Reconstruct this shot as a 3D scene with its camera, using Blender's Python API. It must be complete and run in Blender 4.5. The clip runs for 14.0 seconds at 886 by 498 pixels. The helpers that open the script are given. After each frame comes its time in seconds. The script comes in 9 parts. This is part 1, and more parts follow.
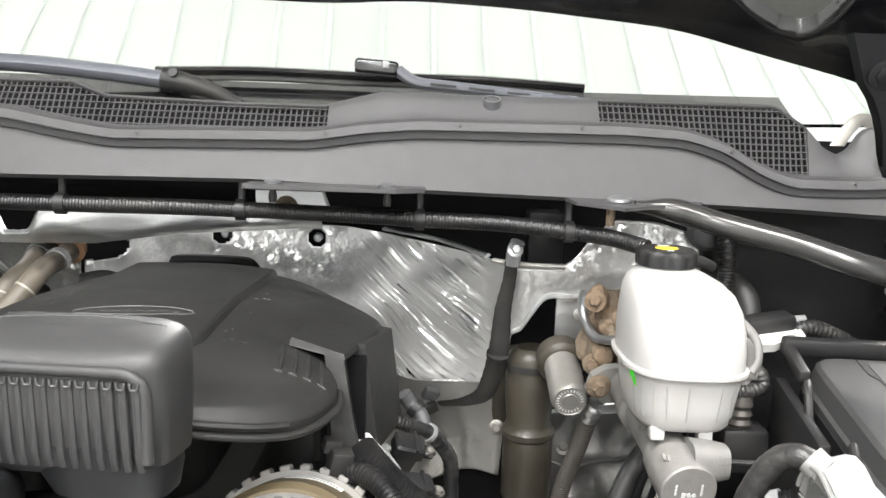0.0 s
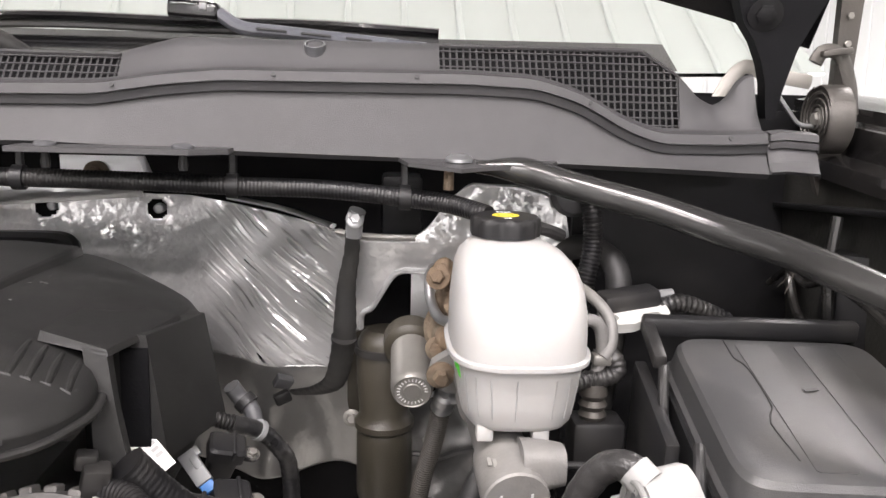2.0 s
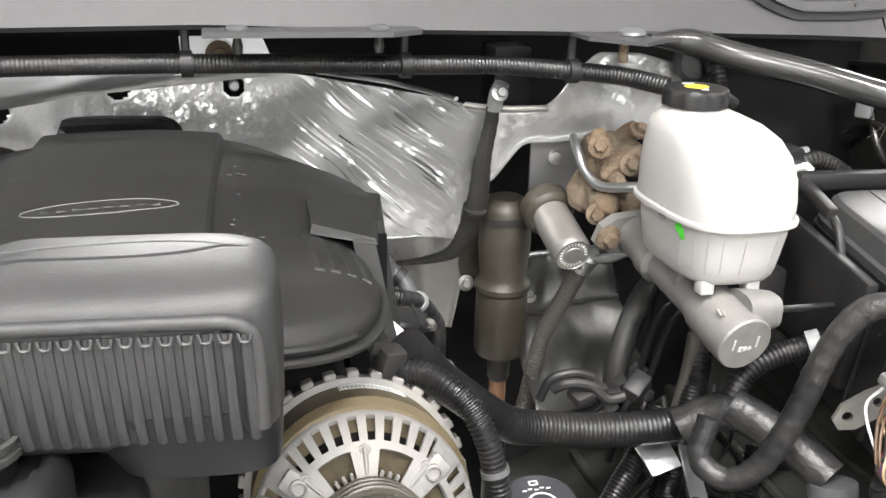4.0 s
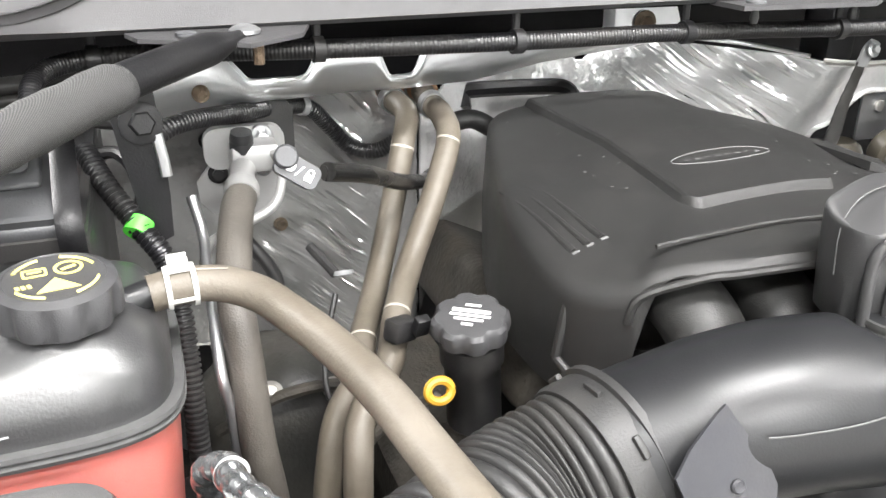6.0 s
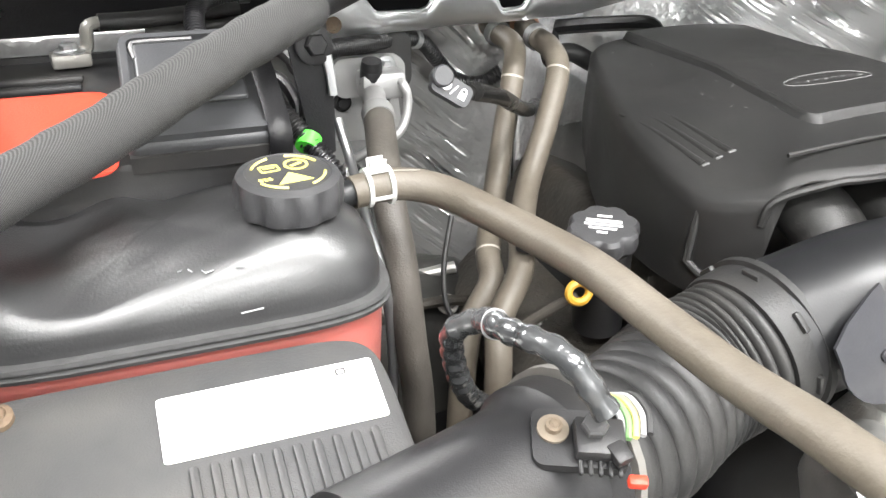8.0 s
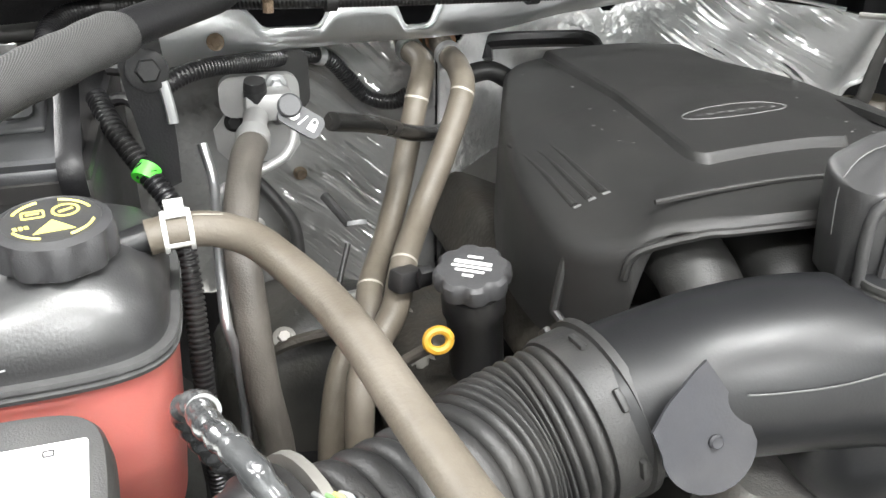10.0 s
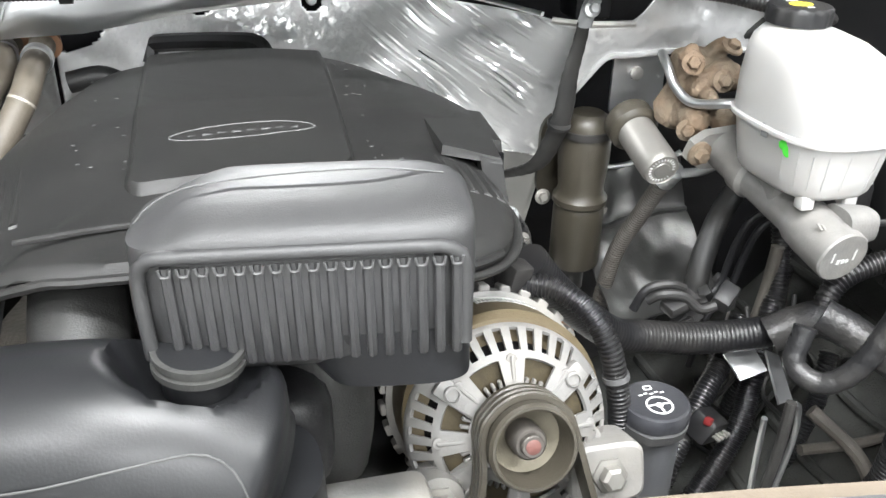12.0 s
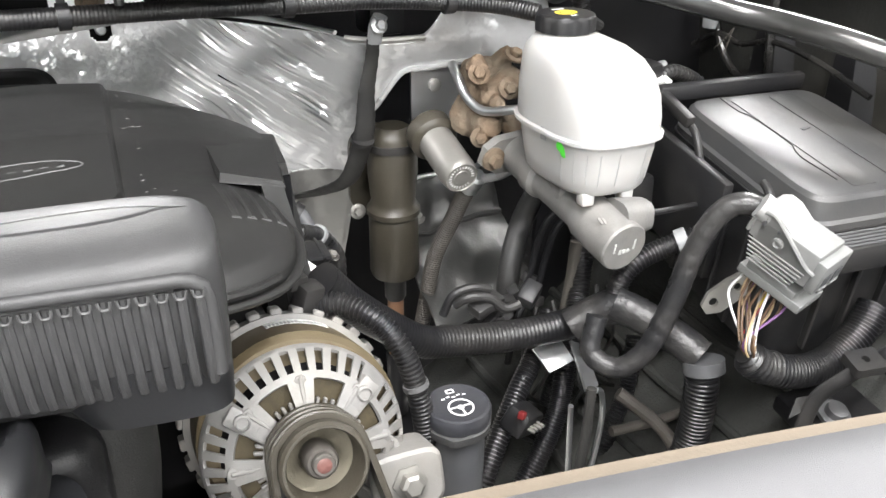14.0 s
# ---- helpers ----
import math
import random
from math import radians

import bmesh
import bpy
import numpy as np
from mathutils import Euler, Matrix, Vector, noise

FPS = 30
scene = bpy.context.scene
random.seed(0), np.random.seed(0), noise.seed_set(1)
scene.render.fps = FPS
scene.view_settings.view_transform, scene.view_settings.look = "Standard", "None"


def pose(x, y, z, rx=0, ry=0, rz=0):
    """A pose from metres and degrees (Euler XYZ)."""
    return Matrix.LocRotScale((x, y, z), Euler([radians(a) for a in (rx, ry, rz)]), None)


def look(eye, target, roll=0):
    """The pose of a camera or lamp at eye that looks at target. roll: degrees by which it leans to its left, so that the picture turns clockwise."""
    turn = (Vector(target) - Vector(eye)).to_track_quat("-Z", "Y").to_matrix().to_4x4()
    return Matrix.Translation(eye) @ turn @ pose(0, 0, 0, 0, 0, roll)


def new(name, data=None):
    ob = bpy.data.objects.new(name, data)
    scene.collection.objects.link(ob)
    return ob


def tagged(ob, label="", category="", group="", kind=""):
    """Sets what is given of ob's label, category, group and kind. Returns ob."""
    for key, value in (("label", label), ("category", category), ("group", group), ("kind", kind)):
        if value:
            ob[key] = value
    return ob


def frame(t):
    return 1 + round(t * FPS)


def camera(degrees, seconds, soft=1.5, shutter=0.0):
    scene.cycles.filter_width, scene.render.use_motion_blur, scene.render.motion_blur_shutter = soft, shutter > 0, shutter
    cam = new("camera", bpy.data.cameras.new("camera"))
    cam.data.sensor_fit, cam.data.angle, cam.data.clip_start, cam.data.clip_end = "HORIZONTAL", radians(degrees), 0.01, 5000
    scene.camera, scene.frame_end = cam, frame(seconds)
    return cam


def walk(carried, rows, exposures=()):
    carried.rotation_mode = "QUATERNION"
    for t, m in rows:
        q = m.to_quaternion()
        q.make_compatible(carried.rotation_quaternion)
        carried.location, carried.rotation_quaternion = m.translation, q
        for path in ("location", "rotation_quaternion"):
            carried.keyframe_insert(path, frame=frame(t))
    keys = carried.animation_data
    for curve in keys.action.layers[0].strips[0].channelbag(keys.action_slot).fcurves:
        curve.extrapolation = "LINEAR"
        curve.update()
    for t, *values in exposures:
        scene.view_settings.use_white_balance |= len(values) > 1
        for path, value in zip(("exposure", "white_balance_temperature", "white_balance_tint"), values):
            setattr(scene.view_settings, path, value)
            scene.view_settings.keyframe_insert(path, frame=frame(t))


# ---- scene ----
cam = camera(55.0, 14.0)
PATH = [
    (0, (0.2391, -0.9590, 1.3233), (0.2704, 1.0202, 1.0370), 1.96),
    (0.5, (0.2881, -0.9066, 1.3263), (0.3392, 1.0726, 1.0428), 1.92),
    (1, (0.3022, -0.8863, 1.3192), (0.3699, 1.0933, 1.0422), 1.78),
    (1.5, (0.3309, -0.8551, 1.3198), (0.4307, 1.1197, 1.0195), 1.61),
    (2, (0.3844, -0.8296, 1.3100), (0.5122, 1.1339, 0.9514), 1.46),
    (2.2, (0.4032, -0.8205, 1.3072), (0.5424, 1.1353, 0.9126), 1.40),
    (4.3, (-0.0378, -0.8033, 1.3349), (0.4622, 1.0039, 0.6392), 0.89),
    (4.5, (-0.0899, -0.7950, 1.3322), (0.4132, 1.0136, 0.6422), 0.76),
    (5, (-0.2378, -0.7853, 1.3397), (0.2976, 1.0037, 0.6236), 0.62),
    (5.5, (-0.4278, -0.7684, 1.3461), (0.1637, 0.9926, 0.6051), 0.75),
    (6, (-0.5627, -0.7764, 1.3621), (0.0560, 0.9589, 0.5838), 0.41),
    (6.5, (-0.6629, -0.7718, 1.3636), (-0.0237, 0.9409, 0.5524), 0.42),
    (7, (-0.6985, -0.7949, 1.3484), (-0.0653, 0.9101, 0.5164), 0.30),
    (7.2, (-0.7046, -0.8093, 1.3461), (-0.0784, 0.8946, 0.5067), 0.23),
    (9.3, (-0.6833, -0.8017, 1.3570), (-0.1409, 0.9107, 0.4775), 0.09),
    (9.5, (-0.6594, -0.7997, 1.3584), (-0.1253, 0.9168, 0.4818), 0.20),
    (10, (-0.5296, -0.7927, 1.3627), (-0.0238, 0.9315, 0.4844), 0.30),
    (10.5, (-0.3934, -0.7925, 1.3547), (0.0849, 0.9371, 0.4717), 0.35),
    (11, (-0.2738, -0.7902, 1.3517), (0.1916, 0.9435, 0.4697), 0.79),
    (11.5, (-0.1594, -0.7956, 1.3504), (0.2920, 0.9407, 0.4664), 0.90),
    (12, (-0.0637, -0.8058, 1.3531), (0.3970, 0.9258, 0.4648), 0.88),
    (12.5, (0.0212, -0.8263, 1.3575), (0.4691, 0.9034, 0.4588), 0.24),
    (13, (0.0713, -0.8402, 1.3548), (0.6380, 0.8582, 0.4635), 1.36),
    (13.5, (0.0781, -0.8471, 1.3548), (0.7488, 0.8232, 0.4829), 0.72),
    (14, (0.0011, -0.8351, 1.3640), (0.7481, 0.8057, 0.4981), -0.23),
]
walk(cam, [(t, look(eye, target, roll)) for t, eye, target, roll in PATH],
     [(0, 0.31, 6500, 10), (0.5, 0.1, 6500, 11), (1, 0.0, 6600, 14), (2, -0.05, 6650, 18), (4.5, 0.58, 6480, 10), (5.5, 0.91, 6450, 11), (6, 0.92, 6450, 11), (6.5, 0.58, 6420, 12), (7, 0.75, 6420, 11), (9.5, 0.6, 6480, 10), (10, 0.58, 6400, 9), (10.5, 0.84, 6400, 9), (11, 0.89, 6250, 8), (12, 0.66, 6250, 9), (12.5, 0.7, 6250, 10), (13, 0.72, 6300, 11), (13.5, 0.50, 6300, 11), (14, 0.45, 6400, 11)])

# ---- world and light ----
world = bpy.data.worlds.new("workshop_air")
world.use_nodes = True
world.node_tree.nodes["Background"].inputs[0].default_value = (0.8, 0.85, 0.9, 1)
world.node_tree.nodes["Background"].inputs[1].default_value = 0.02
scene.world = world


def area_lamp(name, at, target, sx, sy, power, colour=(1, 0.985, 0.965)):
    data = bpy.data.lights.new(name, "AREA")
    data.shape, data.size, data.size_y, data.energy, data.color = "RECTANGLE", sx, sy, power, colour
    ob = new(name, data)
    ob.matrix_world = look(at, target)
    return ob


# Ceiling lamps of the workshop: positions (x, y) and power.
# The lamp at y = -4.1 is added only to brighten the front wall.
LAMPS = [(-1.6, -2.2, 80), (1.6, -2.2, 70), (0.0, -1.2, 80), (-2.6, 1.2, 140), (2.6, 1.2, 150), (0.0, 3.6, 290), (0.0, -4.1, 150)]
CEIL = 3.3
for lx, ly, power in LAMPS:
    area_lamp("ceiling_lamp_light", (lx, ly, CEIL - 0.13), (lx, ly, 0), 1.3, 0.28, power)


# ---- materials ----
def links(mat):
    return mat.node_tree.nodes, mat.node_tree.links


def surface(name, col, rough=0.5, metal=0.0, var=0.2, scale=35.0, bump=0.15, bscale=420.0, dust=0.0,
            dust_col=(0.33, 0.30, 0.25), stretch=(1, 1, 1), coat=0.0, spec=0.5):
    """A worn surface: base colour with fine and broad variation, thin dust, uneven gloss and fine relief."""
    mat = bpy.data.materials.new(name)
    mat.use_nodes = True
    n, l = links(mat)
    b = n["Principled BSDF"]
    tc = n.new("ShaderNodeTexCoord")
    mp = n.new("ShaderNodeMapping")
    mp.inputs["Scale"].default_value = stretch
    l.new(tc.outputs["Object"], mp.inputs[0])
    fine = n.new("ShaderNodeTexNoise")
    fine.inputs["Scale"].default_value, fine.inputs["Detail"].default_value = scale, 6
    broad = n.new("ShaderNodeTexNoise")
    broad.inputs["Scale"].default_value, broad.inputs["Detail"].default_value = scale * 0.22, 4
    grain = n.new("ShaderNodeTexNoise")
    grain.inputs["Scale"].default_value, grain.inputs["Detail"].default_value = bscale, 3
    for t in (fine, broad, grain):
        l.new(mp.outputs[0], t.inputs["Vector"])
    mix = n.new("ShaderNodeMix")
    mix.data_type = "RGBA"
    mix.inputs["A"].default_value = (*[c * (1 - var) for c in col], 1)
    mix.inputs["B"].default_value = (*[min(1, c * (1 + var)) for c in col], 1)
    l.new(fine.outputs["Fac"], mix.inputs["Factor"])
    out = mix.outputs["Result"]
    if dust:
        ramp = n.new("ShaderNodeMapRange")
        ramp.inputs["From Min"].default_value, ramp.inputs["From Max"].default_value = 0.42, 0.72
        ramp.inputs["To Max"].default_value = dust
        l.new(broad.outputs["Fac"], ramp.inputs["Value"])
        over = n.new("ShaderNodeMix")
        over.data_type = "RGBA"
        over.inputs["B"].default_value = (*dust_col, 1)
        l.new(ramp.outputs[0], over.inputs["Factor"])
        l.new(out, over.inputs["A"])
        out = over.outputs["Result"]
    l.new(out, b.inputs["Base Color"])
    rr = n.new("ShaderNodeMapRange")
    rr.inputs["To Min"].default_value, rr.inputs["To Max"].default_value = max(0.03, rough - 0.1), min(1, rough + 0.12)
    l.new(broad.outputs["Fac"], rr.inputs["Value"])
    l.new(rr.outputs[0], b.inputs["Roughness"])
    b.inputs["Metallic"].default_value = metal
    b.inputs["Specular IOR Level"].default_value = spec
    b.inputs["Coat Weight"].default_value = coat
    if bump:
        bp = n.new("ShaderNodeBump")
        bp.inputs["Strength"].default_value, bp.inputs["Distance"].default_value = bump, 0.002
        l.new(grain.outputs["Fac"], bp.inputs["Height"])
        l.new(bp.outputs[0], b.inputs["Normal"])
    return mat


def foil_material(name, col=(0.78, 0.79, 0.8), rough=0.2, crease=1.0, dirt=0.25, streak=None, metal=0.9):
    """Crumpled aluminium foil: many small flat facets, drawn out into long parallel folds over one stretch of x, with some grey dirt."""
    mat = surface(name, col, rough, metal, 0.12, 18, 0, 300, dirt, (0.2, 0.19, 0.18))
    n, l = links(mat)
    b = n["Principled BSDF"]
    tc = n.new("ShaderNodeTexCoord").outputs["Object"]

    def vector(op, one, two=None, three=None):
        node = n.new("ShaderNodeVectorMath")
        node.operation = op
        for slot, value in enumerate((one, two, three)):
            if isinstance(value, tuple):
                node.inputs[slot].default_value = value
            elif value is not None:
                l.new(value, node.inputs[slot])
        return node.outputs[0]

    def facets(at, scale, tilt, bend):
        wob = n.new("ShaderNodeTexNoise")
        wob.inputs["Scale"].default_value, wob.inputs["Detail"].default_value = scale * 0.45, 3
        l.new(at, wob.inputs["Vector"])
        v = n.new("ShaderNodeTexVoronoi")
        v.inputs["Scale"].default_value = scale
        l.new(vector("MULTIPLY_ADD", wob.outputs["Color"], (bend, bend, bend), at), v.inputs["Vector"])
        return vector("MULTIPLY", vector("SUBTRACT", v.outputs["Color"], (0.5, 0.5, 0.5)), (tilt, tilt, tilt))
    crumple = vector("ADD", facets(tc, 105, 0.15 * crease, 0.012), facets(tc, 260, 0.15 * crease, 0.004))
    flat = vector("MULTIPLY", tc, (1.0, 0.0, 1.0))
    mp = n.new("ShaderNodeMapping")
    mp.vector_type = "TEXTURE"
    mp.inputs["Rotation"].default_value = (0, 0.66, 0)
    mp.inputs["Scale"].default_value = (24, 1, 1)
    sway = n.new("ShaderNodeTexNoise")
    sway.inputs["Scale"].default_value, sway.inputs["Detail"].default_value = 9, 1
    l.new(flat, sway.inputs["Vector"])
    l.new(vector("MULTIPLY_ADD", sway.outputs["Color"], (0.026, 0.0, 0.026), flat), mp.inputs[0])

    def ramp(value, lo, hi, low=0.0):
        node = n.new("ShaderNodeMapRange")
        for slot, number in (("From Min", lo), ("From Max", hi), ("To Min", low), ("To Max", 1.0)):
            node.inputs[slot].default_value = number
        l.new(value, node.inputs["Value"])
        return node.outputs[0]
    patch = n.new("ShaderNodeTexNoise")
    patch.inputs["Scale"].default_value, patch.inputs["Detail"].default_value = 22, 2
    l.new(flat, patch.inputs["Vector"])
    fold = facets(mp.outputs[0], 330, 1.0, 0.0015)
    pick = n.new("ShaderNodeSeparateXYZ")
    l.new(fold, pick.inputs[0])
    sharp = vector("MULTIPLY", vector("MULTIPLY", fold, (1.7 * crease, 1.7 * crease, 1.7 * crease)), ramp(pick.outputs["X"], 0.08, 0.2, 0.10))
    folds = vector("ADD", vector("MULTIPLY", sharp, ramp(patch.outputs[0], 0.40, 0.52, 0.15)), facets(tc, 30, 0.12 * crease, 0.02))
    total = crumple
    if streak:
        px = n.new("ShaderNodeSeparateXYZ")
        l.new(tc, px.inputs[0])
        rise, fall = n.new("ShaderNodeMapRange"), n.new("ShaderNodeMapRange")
        for node, lo, hi in ((rise, streak[0], streak[0] + 0.05), (fall, streak[1], streak[1] - 0.03)):
            node.inputs["From Min"].default_value, node.inputs["From Max"].default_value = lo, hi
            l.new(px.outputs["X"], node.inputs["Value"])
        both = n.new("ShaderNodeMath")
        both.operation = "MULTIPLY"
        l.new(rise.outputs[0], both.inputs[0])
        l.new(fall.outputs[0], both.inputs[1])
        mix = n.new("ShaderNodeMix")
        mix.data_type = "VECTOR"
        l.new(both.outputs[0], mix.inputs["Factor"])
        l.new(crumple, mix.inputs[4])
        l.new(folds, mix.inputs[5])
        total = mix.outputs[1]
    geo = n.new("ShaderNodeNewGeometry")
    l.new(vector("NORMALIZE", vector("ADD", geo.outputs["Normal"], total)), b.inputs["Normal"])
    return mat


def see_through(name, col, rough, weight, ior=1.45, sss=0.0):
    mat = surface(name, col, rough, 0, 0.05, 20, 0.05, 200)
    b = mat.node_tree.nodes["Principled BSDF"]
    b.inputs["Transmission Weight"].default_value = weight
    b.inputs["IOR"].default_value = ior
    if sss:
        b.inputs["Subsurface Weight"].default_value = sss
        b.inputs["Subsurface Radius"].default_value = (1, 0.9, 0.8)
        b.inputs["Subsurface Scale"].default_value = 0.02
    return mat


BLACK = surface("black_moulded_plastic", (0.017, 0.017, 0.018), 0.42, 0, 0.3, 60, 0.12, 900, 0.06, spec=0.4)
COVER = surface("grained_black_plastic", (0.019, 0.0189, 0.0185), 0.42, 0, 0.25, 70, 0.3, 1300, 0.08, (0.06, 0.056, 0.05), spec=0.52)
GLOSSY = surface("smooth_black_plastic", (0.010, 0.0104, 0.0115), 0.37, 0, 0.2, 40, 0.06, 600, 0.05, (0.05, 0.05, 0.05), spec=0.45)
RESON = surface("satin_black_box_plastic", (0.034, 0.034, 0.035), 0.47, 0, 0.2, 60, 0.15, 900, 0.10, (0.08, 0.078, 0.073), spec=0.55)
COWL = surface("weathered_grey_plastic", (0.053, 0.052, 0.054), 0.5, 0, 0.12, 60, 0.25, 1200, 0.10, (0.12, 0.115, 0.11))
GLOSSRUBBER = surface("shiny_black_hose", (0.009, 0.009, 0.009), 0.25, 0, 0.3, 60, 0.1, 500, 0.04)
RUBBER = surface("black_rubber", (0.020, 0.020, 0.020), 0.5, 0, 0.3, 60, 0.2, 500, 0.05)
CONDUIT = surface("split_loom_plastic", (0.010, 0.010, 0.011), 0.34, 0, 0.3, 80, 0.1, 700, 0.04, spec=0.5)
TAPE = surface("wound_black_tape", (0.020, 0.020, 0.021), 0.30, 0, 0.35, 90, 0.5, 220, 0.12, (0.3, 0.28, 0.25))
HOSE = surface("dusty_brown_hose", (0.098, 0.084, 0.065), 0.52, 0, 0.22, 90, 0.18, 420, 0.4, (0.17, 0.15, 0.125))
HOSEMARK = surface("faded_pale_hose_mark", (0.34, 0.32, 0.28), 0.6, 0, 0.3, 120, 0, 300)
DARKHOSE = surface("dusty_dark_hose", (0.068, 0.061, 0.053), 0.55, 0, 0.25, 60, 0.3, 500, 0.3, (0.18, 0.165, 0.14))
CAST = surface("cast_aluminium", (0.52, 0.51, 0.49), 0.45, 0.8, 0.2, 60, 0.45, 420, 0.3, (0.3, 0.28, 0.25))
ALLOY = surface("dull_cast_aluminium", (0.215, 0.21, 0.204), 0.58, 0.25, 0.2, 70, 0.22, 380, 0.35, (0.36, 0.33, 0.28))
STEEL = surface("zinc_plated_steel", (0.55, 0.56, 0.57), 0.33, 0.9, 0.12, 50, 0.1, 500, 0.2, (0.35, 0.33, 0.3))
RUST = surface("rusty_brown_iron", (0.155, 0.108, 0.07), 0.75, 0.2, 0.6, 110, 1.0, 220, 0.75, (0.25, 0.215, 0.165))
STATOR = surface("tan_stator_steel", (0.115, 0.09, 0.052), 0.5, 0.3, 0.2, 45, 0.2, 500, 0.2, (0.09, 0.075, 0.05))
BRONZE = surface("dusty_olive_rubber", (0.044, 0.039, 0.029), 0.38, 0, 0.2, 45, 0.2, 500, 0.2, (0.12, 0.105, 0.085))
BRASSY = surface("varnished_windings", (0.060, 0.048, 0.026), 0.5, 0.4, 0.5, 160, 0.3, 900)
COPPER = surface("dull_coppery_steel", (0.36, 0.20, 0.12), 0.5, 0.5, 0.2, 60, 0.2, 400)
PAINT = surface("gloss_black_paint", (0.006, 0.006, 0.007), 0.13, 0, 0.2, 30, 0.03, 600, 0.05, coat=0.6)
RUNNER = surface("dusty_runner_plastic", (0.022, 0.022, 0.021), 0.5, 0, 0.35, 45, 0.2, 600, 0.12, (0.08, 0.076, 0.07), spec=0.4)
SATIN = surface("satin_black_paint", (0.010, 0.010, 0.011), 0.4, 0, 0.3, 40, 0.15, 500, 0.10, (0.07, 0.066, 0.06), spec=0.3)
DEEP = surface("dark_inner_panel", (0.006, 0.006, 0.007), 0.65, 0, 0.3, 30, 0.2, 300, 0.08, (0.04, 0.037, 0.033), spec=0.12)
PAD = surface("grey_felt_liner", (0.115, 0.115, 0.108), 0.85, 0, 0.15, 60, 0.4, 500, 0.1, (0.14, 0.135, 0.125), spec=0.2)
LINER = surface("dusty_wheel_liner", (0.040, 0.041, 0.038), 0.75, 0, 0.35, 50, 0.7, 330, 0.3, (0.06, 0.056, 0.05), spec=0.25)
BRACE = surface("dark_metallic_tube", (0.068, 0.068, 0.067), 0.2, 0.6, 0.15, 30, 0.05, 500, 0.12, (0.25, 0.24, 0.22))
WEAVE = surface("woven_sleeve_cloth", (0.07, 0.069, 0.067), 0.8, 0, 0.4, 260, 0.9, 700, 0.25, (0.15, 0.14, 0.13))


def woven(mat):
    """Crossed diagonal threads over the cloth's colour and relief."""
    n, l = links(mat)
    b = n["Principled BSDF"]
    tc = n.new("ShaderNodeTexCoord")
    waves = []
    for slope, pitch in (((-0.55, -0.25, 0.80), 300), ((-0.30, -0.75, -0.60), 380)):
        dot = n.new("ShaderNodeVectorMath")
        dot.operation = "DOT_PRODUCT"
        dot.inputs[1].default_value = slope
        l.new(tc.outputs["Object"], dot.inputs[0])
        put = n.new("ShaderNodeCombineXYZ")
        l.new(dot.outputs["Value"], put.inputs[0])
        w = n.new("ShaderNodeTexWave")
        w.inputs["Scale"].default_value = pitch
        l.new(put.outputs[0], w.inputs["Vector"])
        waves.append(w.outputs["Fac"])
    soft = n.new("ShaderNodeMapRange")
    soft.inputs["To Min"].default_value = 0.55
    l.new(waves[1], soft.inputs["Value"])
    mul = n.new("ShaderNodeMath")
    mul.operation = "MULTIPLY"
    l.new(waves[0], mul.inputs[0])
    l.new(soft.outputs[0], mul.inputs[1])
    mix = n.new("ShaderNodeMix")
    mix.data_type = "RGBA"
    mix.inputs["A"].default_value, mix.inputs["B"].default_value = (0.014, 0.014, 0.014, 1), (0.075, 0.074, 0.072, 1)
    l.new(mul.outputs[0], mix.inputs["Factor"])
    l.new(mix.outputs["Result"], b.inputs["Base Color"])
    bp = n.new("ShaderNodeBump")
    bp.inputs["Strength"].default_value, bp.inputs["Distance"].default_value = 0.45, 0.0006
    l.new(mul.outputs[0], bp.inputs["Height"])
    l.new(bp.outputs[0], b.inputs["Normal"])


woven(WEAVE)
FOIL = foil_material("crinkled_foil", (0.97, 0.975, 0.98), 0.17, 1.1, 0.02, (0.12, 0.335), 0.45)
FOILDARK = foil_material("dirty_foil", (0.74, 0.74, 0.735), 0.22, 1.15, 0.2, (-0.46, -0.30), 0.7)
FOILDULL = foil_material("grimy_foil", (0.40, 0.40, 0.39), 0.38, 0.6, 0.45, None, 0.8)
DULLSHEET = surface("dull_grey_sheet", (0.11, 0.11, 0.107), 0.38, 0.7, 0.2, 20, 0.35, 90, 0.3, (0.12, 0.115, 0.11))
DULLSTEEL = surface("dull_plated_steel", (0.30, 0.29, 0.27), 0.45, 0.6, 0.15, 50, 0.15, 500, 0.25, (0.2, 0.18, 0.15))
ALUM = surface("bright_turned_aluminium", (0.40, 0.40, 0.395), 0.42, 0.55, 0.12, 50, 0.12, 500, 0.15, (0.4, 0.38, 0.35))
SHEET = surface("galvanised_sheet", (0.80, 0.81, 0.82), 0.36, 0.95, 0.12, 20, 0.25, 120, 0.2, (0.4, 0.39, 0.37))
MILKY = see_through("milky_white_plastic", (0.50, 0.492, 0.478), 0.35, 0.08, 1.4, 0.5)
TANKRED = surface("red_coolant_in_plastic", (0.45, 0.13, 0.11), 0.32, 0, 0.12, 25, 0.1, 300, 0.2, (0.5, 0.27, 0.24))
TANKRED.node_tree.nodes["Principled BSDF"].inputs["Subsurface Weight"].default_value = 0.3
TANKRED.node_tree.nodes["Principled BSDF"].inputs["Subsurface Scale"].default_value = 0.02
ORANGE = surface("red_orange_plastic", (0.58, 0.045, 0.02), 0.45, 0, 0.08, 40, 0.1, 500)
GREEN = surface("bright_green_mark", (0.10, 0.75, 0.06), 0.45, 0, 0.08, 60, 0.1, 400)
YELLOW = surface("yellow_print", (0.80, 0.62, 0.06), 0.5, 0, 0.1, 80, 0.05, 500)
